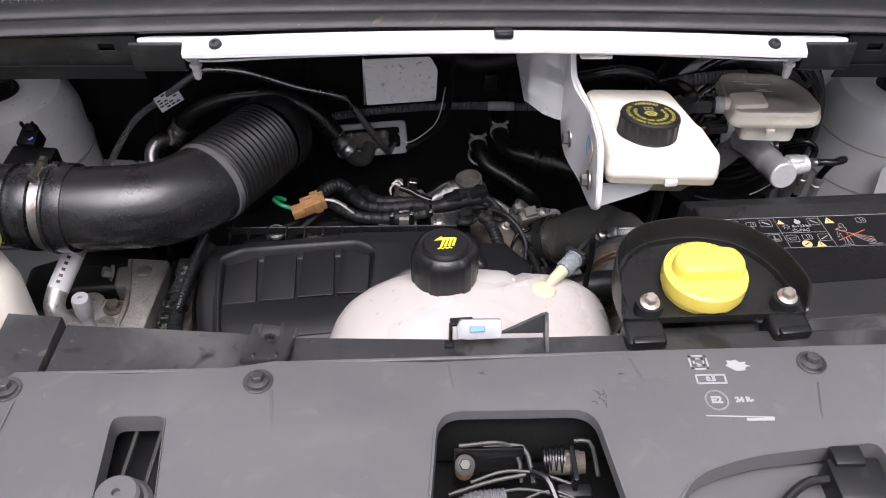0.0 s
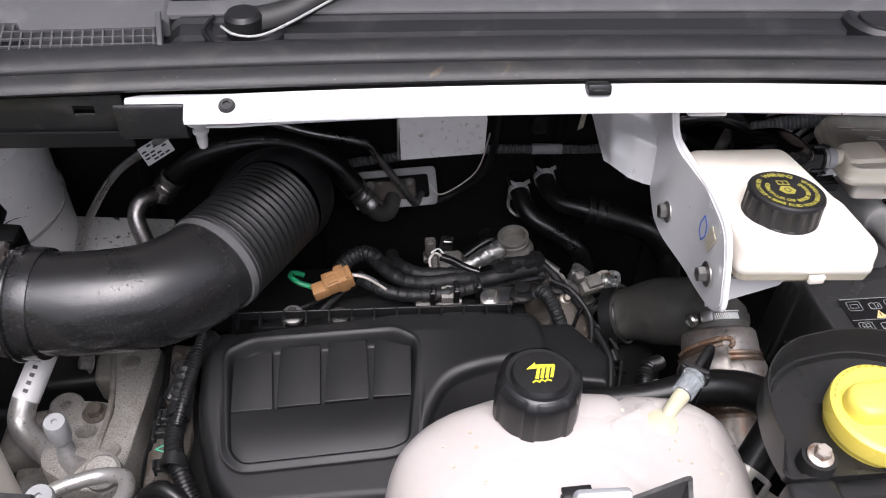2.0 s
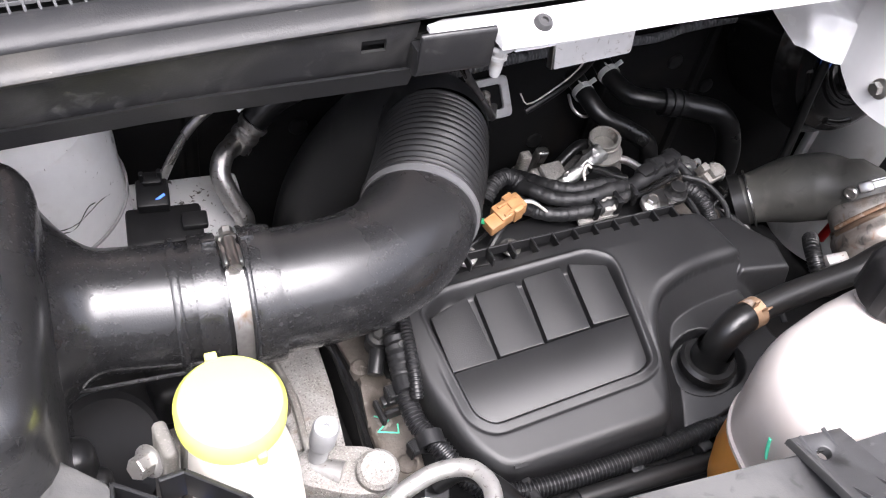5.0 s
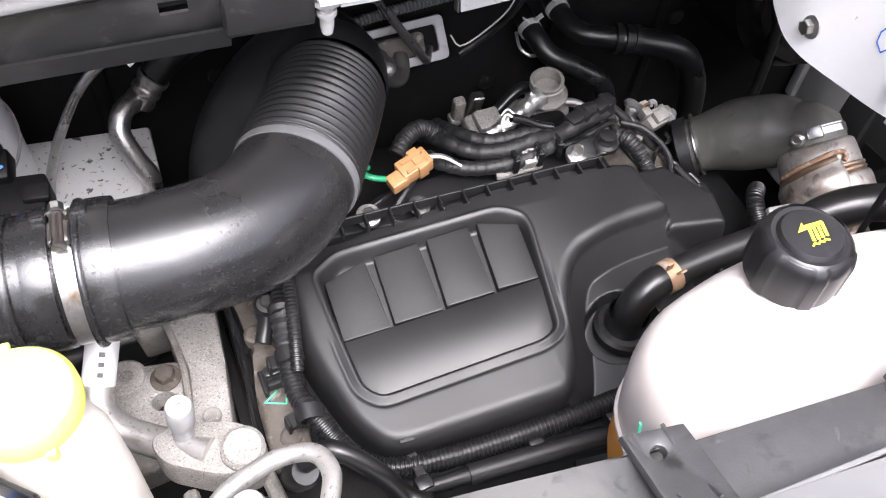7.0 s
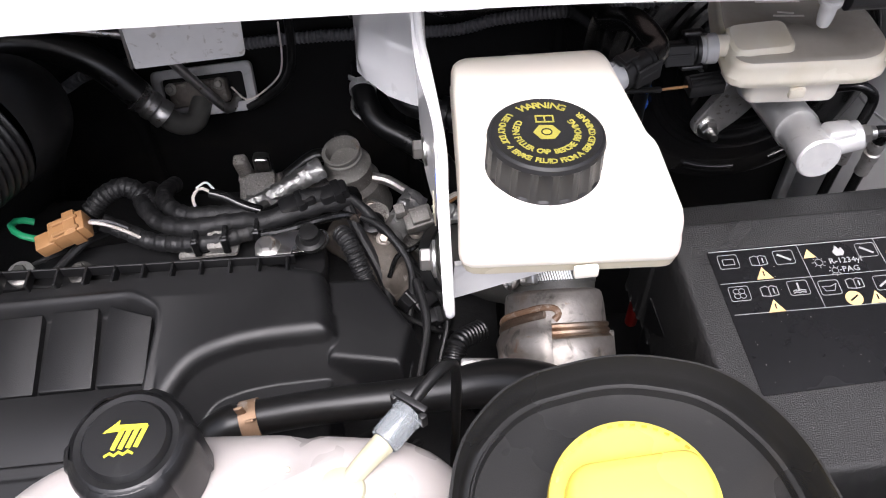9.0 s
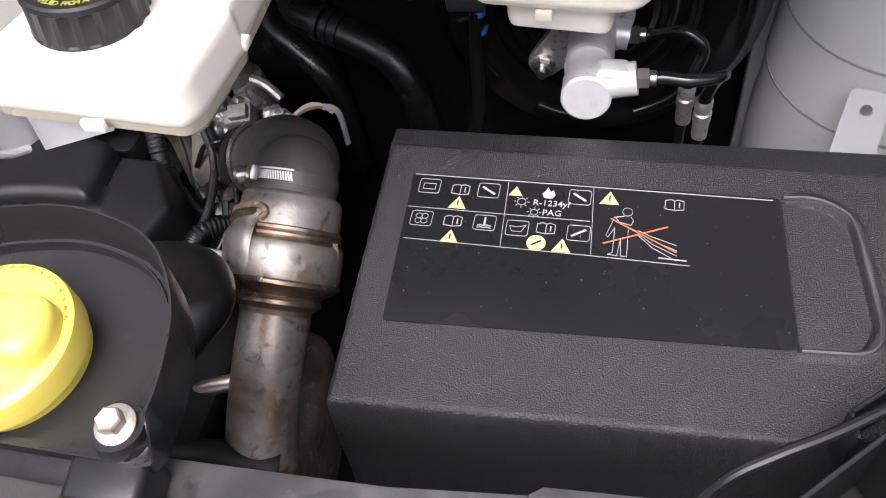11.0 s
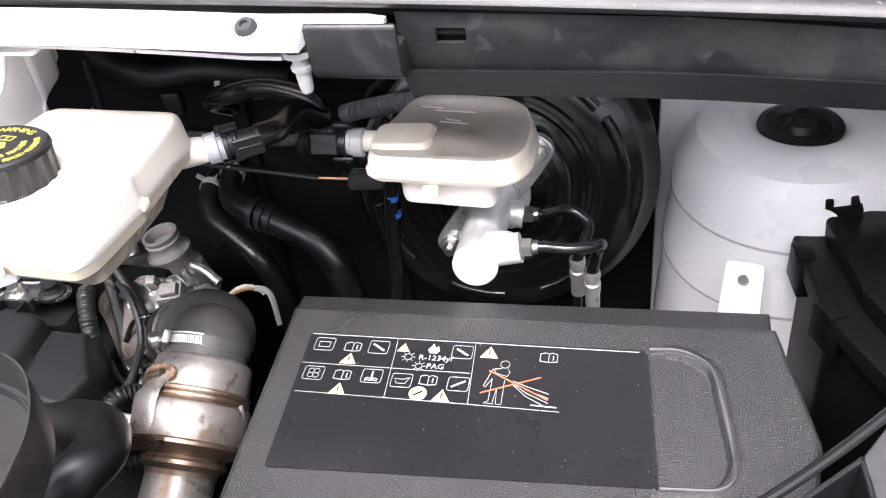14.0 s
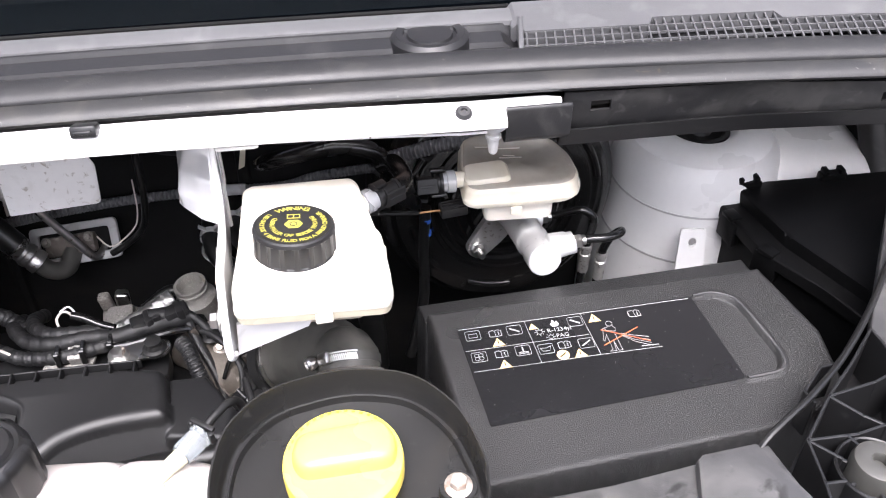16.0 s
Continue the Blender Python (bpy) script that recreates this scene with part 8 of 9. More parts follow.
for x, y, z, rz, l in ((-0.030, 0.800, 1.006, 18, 0.030), (-0.001, 0.808, 1.007, 20, 0.024)):
    b = bm_new()
    box(b, (l, 0.015, 0.012), pose(x, y, z, 0, -6, rz), 0.003, 2)
    box(b, (0.008, 0.018, 0.014), pose(x + 0.003, y + 0.001, z, 0, -6, rz), 0.002, 2)
    part("plug", b, M_PLASTIC, wh)
b = bm_new()
sweep(b, [(-0.060, 0.796, 1.004), (-0.075, 0.800, 1.008), (-0.088, 0.804, 1.014), (-0.100, 0.806, 1.018)], 0.0042, 12, 30)
part("taped_branch", b, M_GLOSS, wh)
for x, y, z in ((-0.110, 0.770, 1.004), (-0.086, 0.770, 1.006), (-0.062, 0.778, 1.003)):
    b = bm_new()
    box(b, (0.0045, 0.022, 0.005), pose(x, y + 0.006, z + 0.002, 0, 0, 4), 0.001, 1)
    box(b, (0.006, 0.005, 0.018), pose(x, y - 0.005, z - 0.005, 0, 0, 4), 0.001, 1)
    part("clip", b, M_GLOSS, wh)
b = bm_new()
sweep(b, [(-0.098, 0.806, 1.018), (-0.106, 0.806, 1.024), (-0.112, 0.800, 1.020), (-0.111, 0.796, 1.014)], 0.0013, 6)
part("pale_wire", b, M_PALEWIRE, wh)
b = bm_new()
sweep(b, [(-0.096, 0.808, 1.019), (-0.102, 0.812, 1.024), (-0.110, 0.808, 1.022)], 0.0009, 6)
part("pale_wire", b, M_LABEL, wh)
b = bm_new()
sweep(b, [(-0.192, 0.780, 1.020), (-0.180, 0.779, 1.018), (-0.168, 0.780, 1.008), (-0.158, 0.780, 0.998)], 0.0014, 6)
part("pale_wire", b, M_PALEWIRE, wh)
b = bm_new()
sweep(b, [(-0.192, 0.783, 1.019), (-0.178, 0.783, 1.016), (-0.166, 0.784, 1.006)], 0.0011, 6)
part("pale_wire", b, M_GREYCON, wh)

oc = thing("orange_connector", "brown orange plug with a green wire by the bellows", "connector", (-0.21, 0.78, 1.0))
m = pose(-0.206, 0.7755, 1.0175, 8, -12, 16)
b = bm_new()
box(b, (0.030, 0.018, 0.016), m, 0.0014, 2)
box(b, (0.016, 0.014, 0.013), m @ pose(-0.020, -0.003, -0.001), 0.0012, 2)
box(b, (0.010, 0.022, 0.018), m @ pose(0.004, 0, 0.001), 0.001, 2)
box(b, (0.022, 0.003, 0.003), m @ pose(0, -0.006, 0.009), 0.0006, 1)
box(b, (0.022, 0.003, 0.003), m @ pose(0, 0.004, 0.009), 0.0006, 1)
part("plug", b, M_BROWN, oc)
b = bm_new()
sweep(b, [(-0.230, 0.771, 1.013), (-0.244, 0.772, 1.018), (-0.254, 0.780, 1.020), (-0.252, 0.790, 1.016), (-0.242, 0.792, 1.010)], 0.0027, 10)
part("green_wire", b, M_GREEN, oc)
b = bm_new()
lathe(b, [(0.011, 0), (0.011, 0.004), (0.006, 0.005), (0.006, 0.0), (0.011, 0)], pose(-0.253, 0.757, 0.986, 10, 0, 0), 20)
part("earth_eyelet", b, M_PIPE, oc)

sl = thing("sensor_lead", "thick black taped lead hanging beside the engine cover", "wiring", (0.04, 0.78, 0.97))
b = bm_new()
sweep(b, [(0.006, 0.812, 1.000), (0.018, 0.806, 0.994), (0.034, 0.795, 0.978), (0.052, 0.780, 0.962), (0.064, 0.764, 0.946), (0.068, 0.750, 0.925), (0.066, 0.742, 0.88)], lambda q: 0.0042 + 0.0005 * math.sin(50 * q), 12, 60)
part("lead", b, M_TAPE, sl)
b = bm_new()
sweep(b, [(0.006, 0.812, 1.000), (-0.010, 0.808, 1.004), (-0.028, 0.802, 1.008)], 0.0080, 14)
part("sleeve", b, M_TAPE, sl)
b = bm_new()
sweep(b, [(-0.004, 0.802, 1.0085), (0.006, 0.804, 1.0085)], 0.0018, 8)
part("white_tag", b, M_LABEL, sl)
for pts, r, mt in (([(0.070, 0.748, 0.93), (0.064, 0.738, 0.945), (0.072, 0.726, 0.938), (0.068, 0.715, 0.92)], 0.0022, M_TAPE), ([(0.060, 0.742, 0.935), (0.075, 0.732, 0.940), (0.080, 0.715, 0.93), (0.070, 0.69, 0.92)], 0.0018, M_PLASTIC)):
    b = bm_new()
    sweep(b, pts, r, 8)
    part("thin_wire", b, mt, sl)
b = bm_new()
box(b, (0.020, 0.012, 0.010), pose(0.068, 0.742, 0.940, 30, 0, 40), 0.002, 2)
part("plug", b, M_PLASTIC, sl)

ac2 = thing("rear_housing", "grimy cast alloy housing with foil wrapped pipe beside the cover", "engine casting", (0.04, 0.8, 0.94))
b = bm_new()
sweep(b, [(-0.004, 0.815, 0.945), (0.014, 0.800, 0.948), (0.036, 0.782, 0.940), (0.056, 0.766, 0.920), (0.066, 0.756, 0.895)], lambda q: 0.019 + 0.006 * float(smooth01(0.1, 0.6, q)) + 0.0012 * float(smooth01(0.50, 0.53, q) - smooth01(0.60, 0.63, q)), 28, 40)
part("housing", b, M_GRIME, ac2)
b = bm_new()
box(b, (0.060, 0.045, 0.030), pose(0.050, 0.826, 0.922, 12, 10, 24), 0.008, 3)
box(b, (0.030, 0.034, 0.022), pose(0.018, 0.836, 0.936, 12, 0, 10), 0.006, 3)
part("flange", b, M_ALU, ac2)
b = bm_new()
lathe(b, [(0.0, 0.010), (0.010, 0.009), (0.0115, 0.004), (0.0115, -0.02), (0, -0.02)], frame_at((0.030, 0.818, 0.962), (0.1, -0.35, 0.93)), 20)
part("cap", b, M_ALU, ac2)
for x, y, z in ((0.046, 0.806, 0.952), (0.016, 0.818, 0.958), (0.062, 0.812, 0.946), (0.036, 0.790, 0.966), (0.024, 0.830, 0.960)):
    b = bm_new()
    hexbolt(b, frame_at((x, y, z), (0.1, -0.5, 0.85)), 0.0042, 0.007, 0.0065)
    part("bolt", b, M_BOLT, ac2)
b = bm_new()
crinkled(b, [(0.026, 0.780, 0.950), (0.036, 0.788, 0.958), (0.047, 0.806, 0.962), (0.056, 0.826, 0.962), (0.064, 0.842, 0.960)], 0.0105, 8)
part("foil_wrap", b, M_FOIL, ac2, "crinkled silver heat foil")
b = bm_new()
crinkled(b, [(0.078, 0.820, 0.958), (0.090, 0.822, 0.958), (0.102, 0.820, 0.950)], 0.0085, 9, 0.5, 16)
part("foil_wrap", b, M_FOIL, ac2, "crinkled silver heat foil")
b = bm_new()
m = pose(0.066, 0.806, 0.970, 20, -6, 14)
box(b, (0.024, 0.018, 0.016), m, 0.0015, 2)
box(b, (0.016, 0.012, 0.008), m @ pose(0.002, -0.001, 0.010), 0.0012, 2)
box(b, (0.009, 0.009, 0.014), m @ pose(-0.013, 0.008, 0.012), 0.0012, 2)
part("sensor", b, M_DIRTYALU, ac2, "dirty grey sensor plug")
ww = thing("lambda_wires", "orange and pale sensor wires ending in a pale clip", "wiring", (0.1, 0.86, 0.9))
for k, mt in ((0, M_BROWN), (1, M_PALEWIRE), (2, M_PALEWIRE)):
    b = bm_new()
    sweep(b, [(0.072, 0.842 + 0.003 * k, 0.915), (0.090, 0.858 + 0.004 * k, 0.926), (0.104, 0.868 + 0.002 * k, 0.926), (0.115, 0.872, 0.920 - 0.002 * k)], 0.0016, 8)
    part("wire", b, mt, ww)
b = bm_new()
sweep(b, [(0.108, 0.870, 0.925), (0.117, 0.872, 0.922), (0.122, 0.872, 0.912), (0.124, 0.868, 0.880)], 0.0030, 10, 24, True, 0.6)
part("clip", b, M_GREYPL, ww)
bt = thing("hose_bracket", "bright bent steel bracket below the intake elbow", "bracket", (0.09, 0.66, 0.95))
b = bm_new()
box(b, (0.034, 0.003, 0.016), pose(0.104, 0.640, 0.978, 40, 0, -6), 0.001)
box(b, (0.003, 0.012, 0.014), pose(0.088, 0.642, 0.972, 40, 0, -6), 0.001)
part("sheet", b, M_BRIGHT, bt)
b = bm_new()
lathe(b, [(0.005, 0), (0.005, 0.004), (0, 0.005)], frame_at((0.110, 0.636, 0.980), (0, -0.7, 0.7)), 14)
part("rivet", b, M_RUBBER, bt)

TANGLE = [([(0.020, 0.800, 0.985), (0.040, 0.784, 0.984), (0.058, 0.760, 0.966), (0.056, 0.735, 0.938), (0.050, 0.70, 0.92)], 0.0030, M_TAPE),
          ([(0.008, 0.806, 0.994), (0.016, 0.792, 0.975), (0.030, 0.770, 0.955), (0.040, 0.748, 0.932)], 0.0050, M_TAPE),
          ([(0.060, 0.770, 0.955), (0.078, 0.748, 0.950), (0.086, 0.722, 0.942), (0.078, 0.690, 0.93)], 0.0026, M_HOSE),
          ([(0.072, 0.790, 0.965), (0.062, 0.772, 0.975), (0.048, 0.768, 0.970), (0.040, 0.758, 0.955)], 0.0022, M_GLOSS),
          ([(0.030, 0.742, 0.945), (0.052, 0.722, 0.950), (0.074, 0.712, 0.945), (0.090, 0.716, 0.930)], 0.0024, M_HOSE),
          ([(0.040, 0.725, 0.935), (0.048, 0.700, 0.955), (0.056, 0.672, 0.962), (0.050, 0.645, 0.955)], 0.0034, M_TAPE)]
tg = thing("wire_tangle", "tangle of black taped wires between engine and elbow", "wiring", (0.05, 0.74, 0.94))
for pts, r, mt in TANGLE:
    b = bm_new()
    sweep(b, pts, r, 10, 30)
    part("wire", b, mt, tg)
for x, y, z, rz in ((0.056, 0.742, 0.944, 50), (0.078, 0.724, 0.945, 20)):
    b = bm_new()
    box(b, (0.020, 0.012, 0.011), pose(x, y, z, 20, 14, rz), 0.002, 2)
    box(b, (0.006, 0.014, 0.013), pose(x, y, z, 20, 14, rz), 0.001, 1)
    part("plug", b, M_PLASTIC, tg)
vh = thing("engine_side_harness", "black wires hanging beside the engine cover", "wiring", (0.07, 0.74, 0.95))
b = bm_new()
sweep(b, [(0.062, 0.75, 0.96), (0.070, 0.71, 0.955), (0.060, 0.66, 0.94), (0.055, 0.63, 0.93)], 0.0035, 10)
part("wire", b, M_TAPE, vh)
b = bm_new()
corrugated(b, [(0.112, 0.69, 0.975), (0.094, 0.672, 0.985), (0.090, 0.650, 0.975), (0.105, 0.640, 0.955), (0.125, 0.65, 0.95)], 0.0085, 0.0034, 0.0010)
part("conduit", b, M_HOSE, vh)
b = bm_new()
box(b, (0.026, 0.012, 0.010), pose(0.108, 0.652, 0.985, 20, 0, -4), 0.002)
part("metal_clip", b, M_PIPE, vh)

# ---- charge air elbow and turbo pipe ----
TP = Vector((0.1655, 0.6890, 1.0060))
TD = Vector((0.005, -0.85, -0.53)).normalized()
m = frame_at(TP, TD, (1, 0, 0))
el = thing("intake_elbow", "dusty grey rubber elbow clamped to a rusty metal pipe", "rubber elbow", (0.12, 0.73, 0.95))
b = bm_new()
sweep(b, [(0.086, 0.774, 0.954), (0.104, 0.766, 0.966), (0.128, 0.752, 0.983), (0.148, 0.734, 1.000), (0.1600, 0.715, 1.012), TP - TD * 0.022, TP - TD * 0.014, TP - TD * 0.006], lambda s: 0.0275 + 0.0085 * float(smooth01(0.08, 0.45, s)) - 0.0055 * float(smooth01(0.62, 0.84, s)), 36, 48, False)
part("elbow", b, M_GREYRUBBER, el)
b = bm_new()
lathe(b, [(0.0275, -0.008), (0.0305, -0.008), (0.0310, 0.004), (0.0275, 0.004), (0.0275, -0.008)], frame_at((0.090, 0.7725, 0.9565), (0.78, -0.36, 0.50)), 36)
part("end_collar", b, M_RUBBER, el, "black rubber collar")
b = bm_new()
lathe(b, [(0.0290, -0.0008), (0.0318, -0.0008), (0.0318, 0.0010), (0.0290, 0.0010), (0.0290, -0.0008)], frame_at((0.0975, 0.7690, 0.9620), (0.78, -0.36, 0.50)), 36)
part("rear_band", b, M_STEEL, el, "thin metal band")
cm = frame_at(TP - TD * 0.019, TD, (1, 0, 0))
b = bm_new()
lathe(b, [(0.0300, -0.0042), (0.0316, -0.0042), (0.0316, 0.0042), (0.0300, 0.0042), (0.0300, -0.0042)], cm, 48)
clm = part("clamp", b, M_CLAMP, el, "worm-drive hose clamp")
b = bm_new()
am = cm @ Matrix.Rotation(radians(139), 4, "Z")
box(b, (0.006, 0.013, 0.011), am @ pose(0.0345, -0.010, 0), 0.0015)
lathe(b, [(0.0, -0.004), (0.0046, -0.004), (0.0064, 0.0), (0.0066, 0.0035), (0.0052, 0.0055), (0.0040, 0.0055), (0.0036, 0.0042), (0, 0.0042)], frame_at(am @ Vector((0.0375, 0.004, 0.001)), am.to_3x3() @ Vector((0.85, 0.35, 0.35))), 22)
part("worm_screw", b, M_STEEL, clm)
b = bm_new()
for k in range(17):
    box(b, (0.0012, 0.0011, 0.0062), cm @ Matrix.Rotation(radians(125 - 3.3 * k), 4, "Z") @ pose(0.0318, 0, 0, 14, 0, 0), 0)
part("thread", b, M_BRIGHT, clm)
b = bm_new()
sweep(b, [cm @ Vector((0.0322 * math.cos(radians(a)), 0.0322 * math.sin(radians(a)), -0.0046)) for a in range(70, 134, 8)], 0.0007, 6)
part("thread_edge", b, M_BRIGHT, clm)

tp = thing("exhaust_pipe", "heat stained steel pipe with welded seams and rust", "metal pipe", (0.165, 0.6, 0.8))
b = bm_new()
lathe(b, [(0.0285, -0.014), (0.0300, -0.010), (0.0335, -0.0085), (0.0350, -0.0065), (0.0352, -0.004), (0.0356, -0.0035), (0.0362, 0.004), (0.0368, 0.0145)], m, 56)
part("collar", b, M_HEATED, tp, "silver collar with brown heat stains")
b = bm_new()
lathe(b, [(0.0368, 0.0142), (0.0384, 0.0152), (0.0386, 0.0172), (0.0374, 0.0184), (0.0388, 0.0196), (0.0390, 0.0214), (0.0378, 0.0226), (0.0394, 0.0238), (0.0402, 0.0250)], m, 56)
part("seam", b, M_BRONZE, tp, "bronze tinted rolled seam")
b = bm_new()
lathe(b, [(0.0402, 0.0250), (0.0412, 0.0270), (0.0418, 0.0320), (0.0418, 0.0480), (0.0412, 0.0510)], m, 56)
part("converter", b, M_HEATED, tp)
b = bm_new()
lathe(b, [(0.0412, 0.0508), (0.0424, 0.0520), (0.0424, 0.0545), (0.0395, 0.0570), (0.0340, 0.0600), (0.0305, 0.0620), (0.0300, 0.0640), (0.0312, 0.0652), (0.0312, 0.0680), (0.0290, 0.0700), (0.0262, 0.0720), (0.0255, 0.0760)], m, 56)
part("neck", b, M_BRONZE, tp, "brown stained tapered neck")
b = bm_new()
sweep(b, [TP + TD * 0.074, TP + TD * 0.12, TP + TD * 0.18 + Vector((0, 0.01, -0.01)), TP + TD * 0.24 + Vector((0, 0.04, -0.06))], 0.0252, 36, 30, False)
part("down_pipe", b, M_HEATED, tp)
# heat shield patch wrapped round one side, with a rolled bead along its top
b = bm_new()
NA, NS = 22, 14
rings = []
for j in range(NS + 1):
    q = j / NS
    row = []
    for k in range(NA + 1):
        a = radians(100 + 108 * k / NA)
        s0 = 0.0085 + 0.0105 * k / NA
        sv = s0 + (0.056 - s0) * q
        r = 0.0390 + 0.0046 * float(smooth01(0.0, 0.30, q)) + 0.0006 * math.sin(9 * q + 2 * a) - 0.0030 * float(smooth01(0.8, 1.0, q)) - (0.0016 if k == 0 else 0)
        row.append(b.verts.new(m @ Vector((r * math.cos(a), r * math.sin(a), sv))))
    rings.append(row)
join(b, rings, closed=False)
part("heat_shield", b, M_HEATED, tp, "folded steel heat shield, brown at the edges")
b = bm_new()
sweep(b, [m @ Vector((0.0384 * math.cos(radians(a)), 0.0384 * math.sin(radians(a)), sv)) for a, sv in ((188, 0.0120), (160, 0.0085), (130, 0.0052), (108, 0.0030), (96, 0.0040), (92, 0.0080), (97, 0.0120))], 0.0024, 10, 40)
part("weld_bead", b, M_RUSTPATCH, tp, "rusty weld bead")
b = bm_new()
sweep(b, [m @ Vector((0.0388 * math.cos(radians(a)), 0.0388 * math.sin(radians(a)), sv)) for a, sv in ((190, 0.0185), (160, 0.0140), (130, 0.0102), (106, 0.0076))], 0.0030, 10, 30)
part("rolled_edge", b, M_BRONZE, tp)
b = bm_new()
sweep(b, [m @ Vector((0.0400 * math.cos(radians(a)), 0.0400 * math.sin(radians(a)), sv)) for a, sv in ((10, 0.022), (4, 0.030), (6, 0.040), (0, 0.052))], 0.0018, 8)
part("clip_wire", b, M_PIPE, tp)

# ---- auxiliary drive side: castings, refrigerant pipes ----
en = thing("engine_mount_casting", "dirty cast aluminium engine mount with a rusty bolt", "casting", (-0.45, 0.68, 0.85))
b = bm_new()
plate(b, rounded([(-0.492, 0.712), (-0.432, 0.704), (-0.433, 0.648), (-0.470, 0.638), (-0.495, 0.672)], 0.012), [oval(-0.4535, 0.670, 0.0095, 0.0075, 18)], 0.880, 0.925, bevel=0.004)
part("mount_block", b, M_ALU, en)
b = bm_new()
box(b, (0.070, 0.06, 0.03), pose(-0.515, 0.69, 0.885, 0, -12, 0), 0.010, 4)
box(b, (0.12, 0.08, 0.05), pose(-0.475, 0.68, 0.855, 4, 0, 8), 0.012, 4)
part("arm", b, M_DIRTYALU, en)
b = bm_new()
lathe(b, [(0.017, -0.02), (0.0165, 0.002), (0.014, 0.004), (0.0055, 0.0042), (0.005, -0.004), (0, -0.004)], pose(-0.4790, 0.7000, 0.9235, 4, 4, 0), 26)
part("bolt_boss", b, M_ALU, en)
# near-black sheet stands in for the shade down the oval hole
b = bm_new()
box(b, (0.03, 0.025, 0.003), pose(-0.4535, 0.670, 0.902), 0.0)
part("hole_bottom", b, M_DARK, en)
b = bm_new()
hexbolt(b, pose(-0.449, 0.690, 0.9250, 0, 0, 10), 0.0085, 0.008, 0.0125)
part("bolt", b, M_GRIME, en, "rusty hexagon bolt")
aw = thing("pump_casting", "pale grey cast wall of the engine front", "casting", (-0.42, 0.68, 0.7))
b = bm_new()
plate(b, rounded([(-0.448, 0.775), (-0.396, 0.770), (-0.400, 0.690), (-0.408, 0.612), (-0.436, 0.632), (-0.430, 0.690)], 0.006), [], 0.70, 0.932, bevel=0.005)
part("wall", b, M_ALU, aw)
for x, y, z, r in ((-0.424, 0.748, 0.931, 0.010), (-0.420, 0.640, 0.931, 0.008)):
    b = bm_new()
    lathe(b, [(r, -0.01), (r, 0.002), (r * 0.8, 0.0035), (0, 0.0035)], pose(x, y, z), 20)
    part("cast_boss", b, M_DIRTYALU, aw)
b = bm_new()
sweep(b, [(-0.446, 0.770, 0.930), (-0.434, 0.700, 0.931), (-0.436, 0.640, 0.930)], 0.0032, 8, 24)
part("cast_rib", b, M_DIRTYALU, aw)
tc = thing("timing_cover", "grimy grey casting beside the drive belt with green paint marks", "casting", (-0.37, 0.66, 0.7))
b = bm_new()
plate(b, rounded([(-0.385, 0.770), (-0.352, 0.765), (-0.352, 0.690), (-0.346, 0.650), (-0.352, 0.585), (-0.384, 0.575), (-0.384, 0.640), (-0.376, 0.690)], 0.008), [], 0.70, 0.938, bevel=0.006)
part("wall", b, M_GRIME, tc)
for x, y in ((-0.372, 0.700), (-0.366, 0.600)):
    b = bm_new()
    lathe(b, [(0.009, -0.01), (0.0085, 0.003), (0.006, 0.005), (0, 0.005)], pose(x, y, 0.937), 18)
    part("boss", b, M_GRIME, tc)
b = bm_new()
stroke(b, [(-0.376, 0.650), (-0.366, 0.643), (-0.378, 0.635), (-0.362, 0.629), (-0.360, 0.637)], 0.0013, pose(0, 0, 0.9385))
part("paint_mark", b, M_GREENINK, tc, "green paint mark")
b = bm_new()
sweep(b, [(-0.388, 0.77, 0.925), (-0.384, 0.70, 0.930), (-0.386, 0.64, 0.926), (-0.386, 0.575, 0.918), (-0.380, 0.53, 0.88)], lambda s: 0.0048 + 0.0007 * math.sin(26 * s), 10, 60)
part("gasket_edge", b, M_GLOSS, tc, "black wavy gasket strip")
dr = thing("drive_belt", "ribbed black drive belt in the dark gap by the engine", "belt", (-0.39, 0.65, 0.8))
b = bm_new()
box(b, (0.012, 0.24, 0.005), pose(-0.394, 0.655, 0.885, -3, 0, 3), 0.001)
part("belt", b, M_RUBBER, dr)

rp = thing("refrigerant_pipes", "bent aluminium refrigerant pipes with grey valve caps", "pipes", (-0.43, 0.55, 0.95))
b = bm_new()
sweep(b, [(-0.486, 0.560, 0.990), (-0.472, 0.538, 1.002), (-0.458, 0.523, 1.010), (-0.440, 0.519, 1.026), (-0.418, 0.527, 1.042), (-0.394, 0.5345, 1.046), (-0.376, 0.536, 1.048), (-0.3605, 0.528, 1.055), (-0.3555, 0.510, 1.062), (-0.362, 0.490, 1.066), (-0.372, 0.465, 1.066)], 0.0062, 16, 90)
part("loop_pipe", b, M_PIPE, rp)
b = bm_new()
sweep(b, [(-0.466, 0.725, 1.035), (-0.476, 0.704, 1.010), (-0.486, 0.680, 0.994), (-0.494, 0.660, 0.980), (-0.4945, 0.646, 0.970), (-0.482, 0.630, 0.966), (-0.462, 0.614, 0.968), (-0.444, 0.600, 0.973), (-0.425, 0.586, 0.978)], 0.0118, 18, 70)
part("feed_pipe", b, M_PIPE, rp)
b = bm_new()
plate(b, rounded([(-0.466, 0.610), (-0.440, 0.617), (-0.398, 0.602), (-0.384, 0.580), (-0.394, 0.560), (-0.424, 0.566), (-0.460, 0.588)], 0.010, 4), [], 0.950, 0.984, bevel=0.004)
part("manifold", b, M_ALU, rp)
b = bm_new()
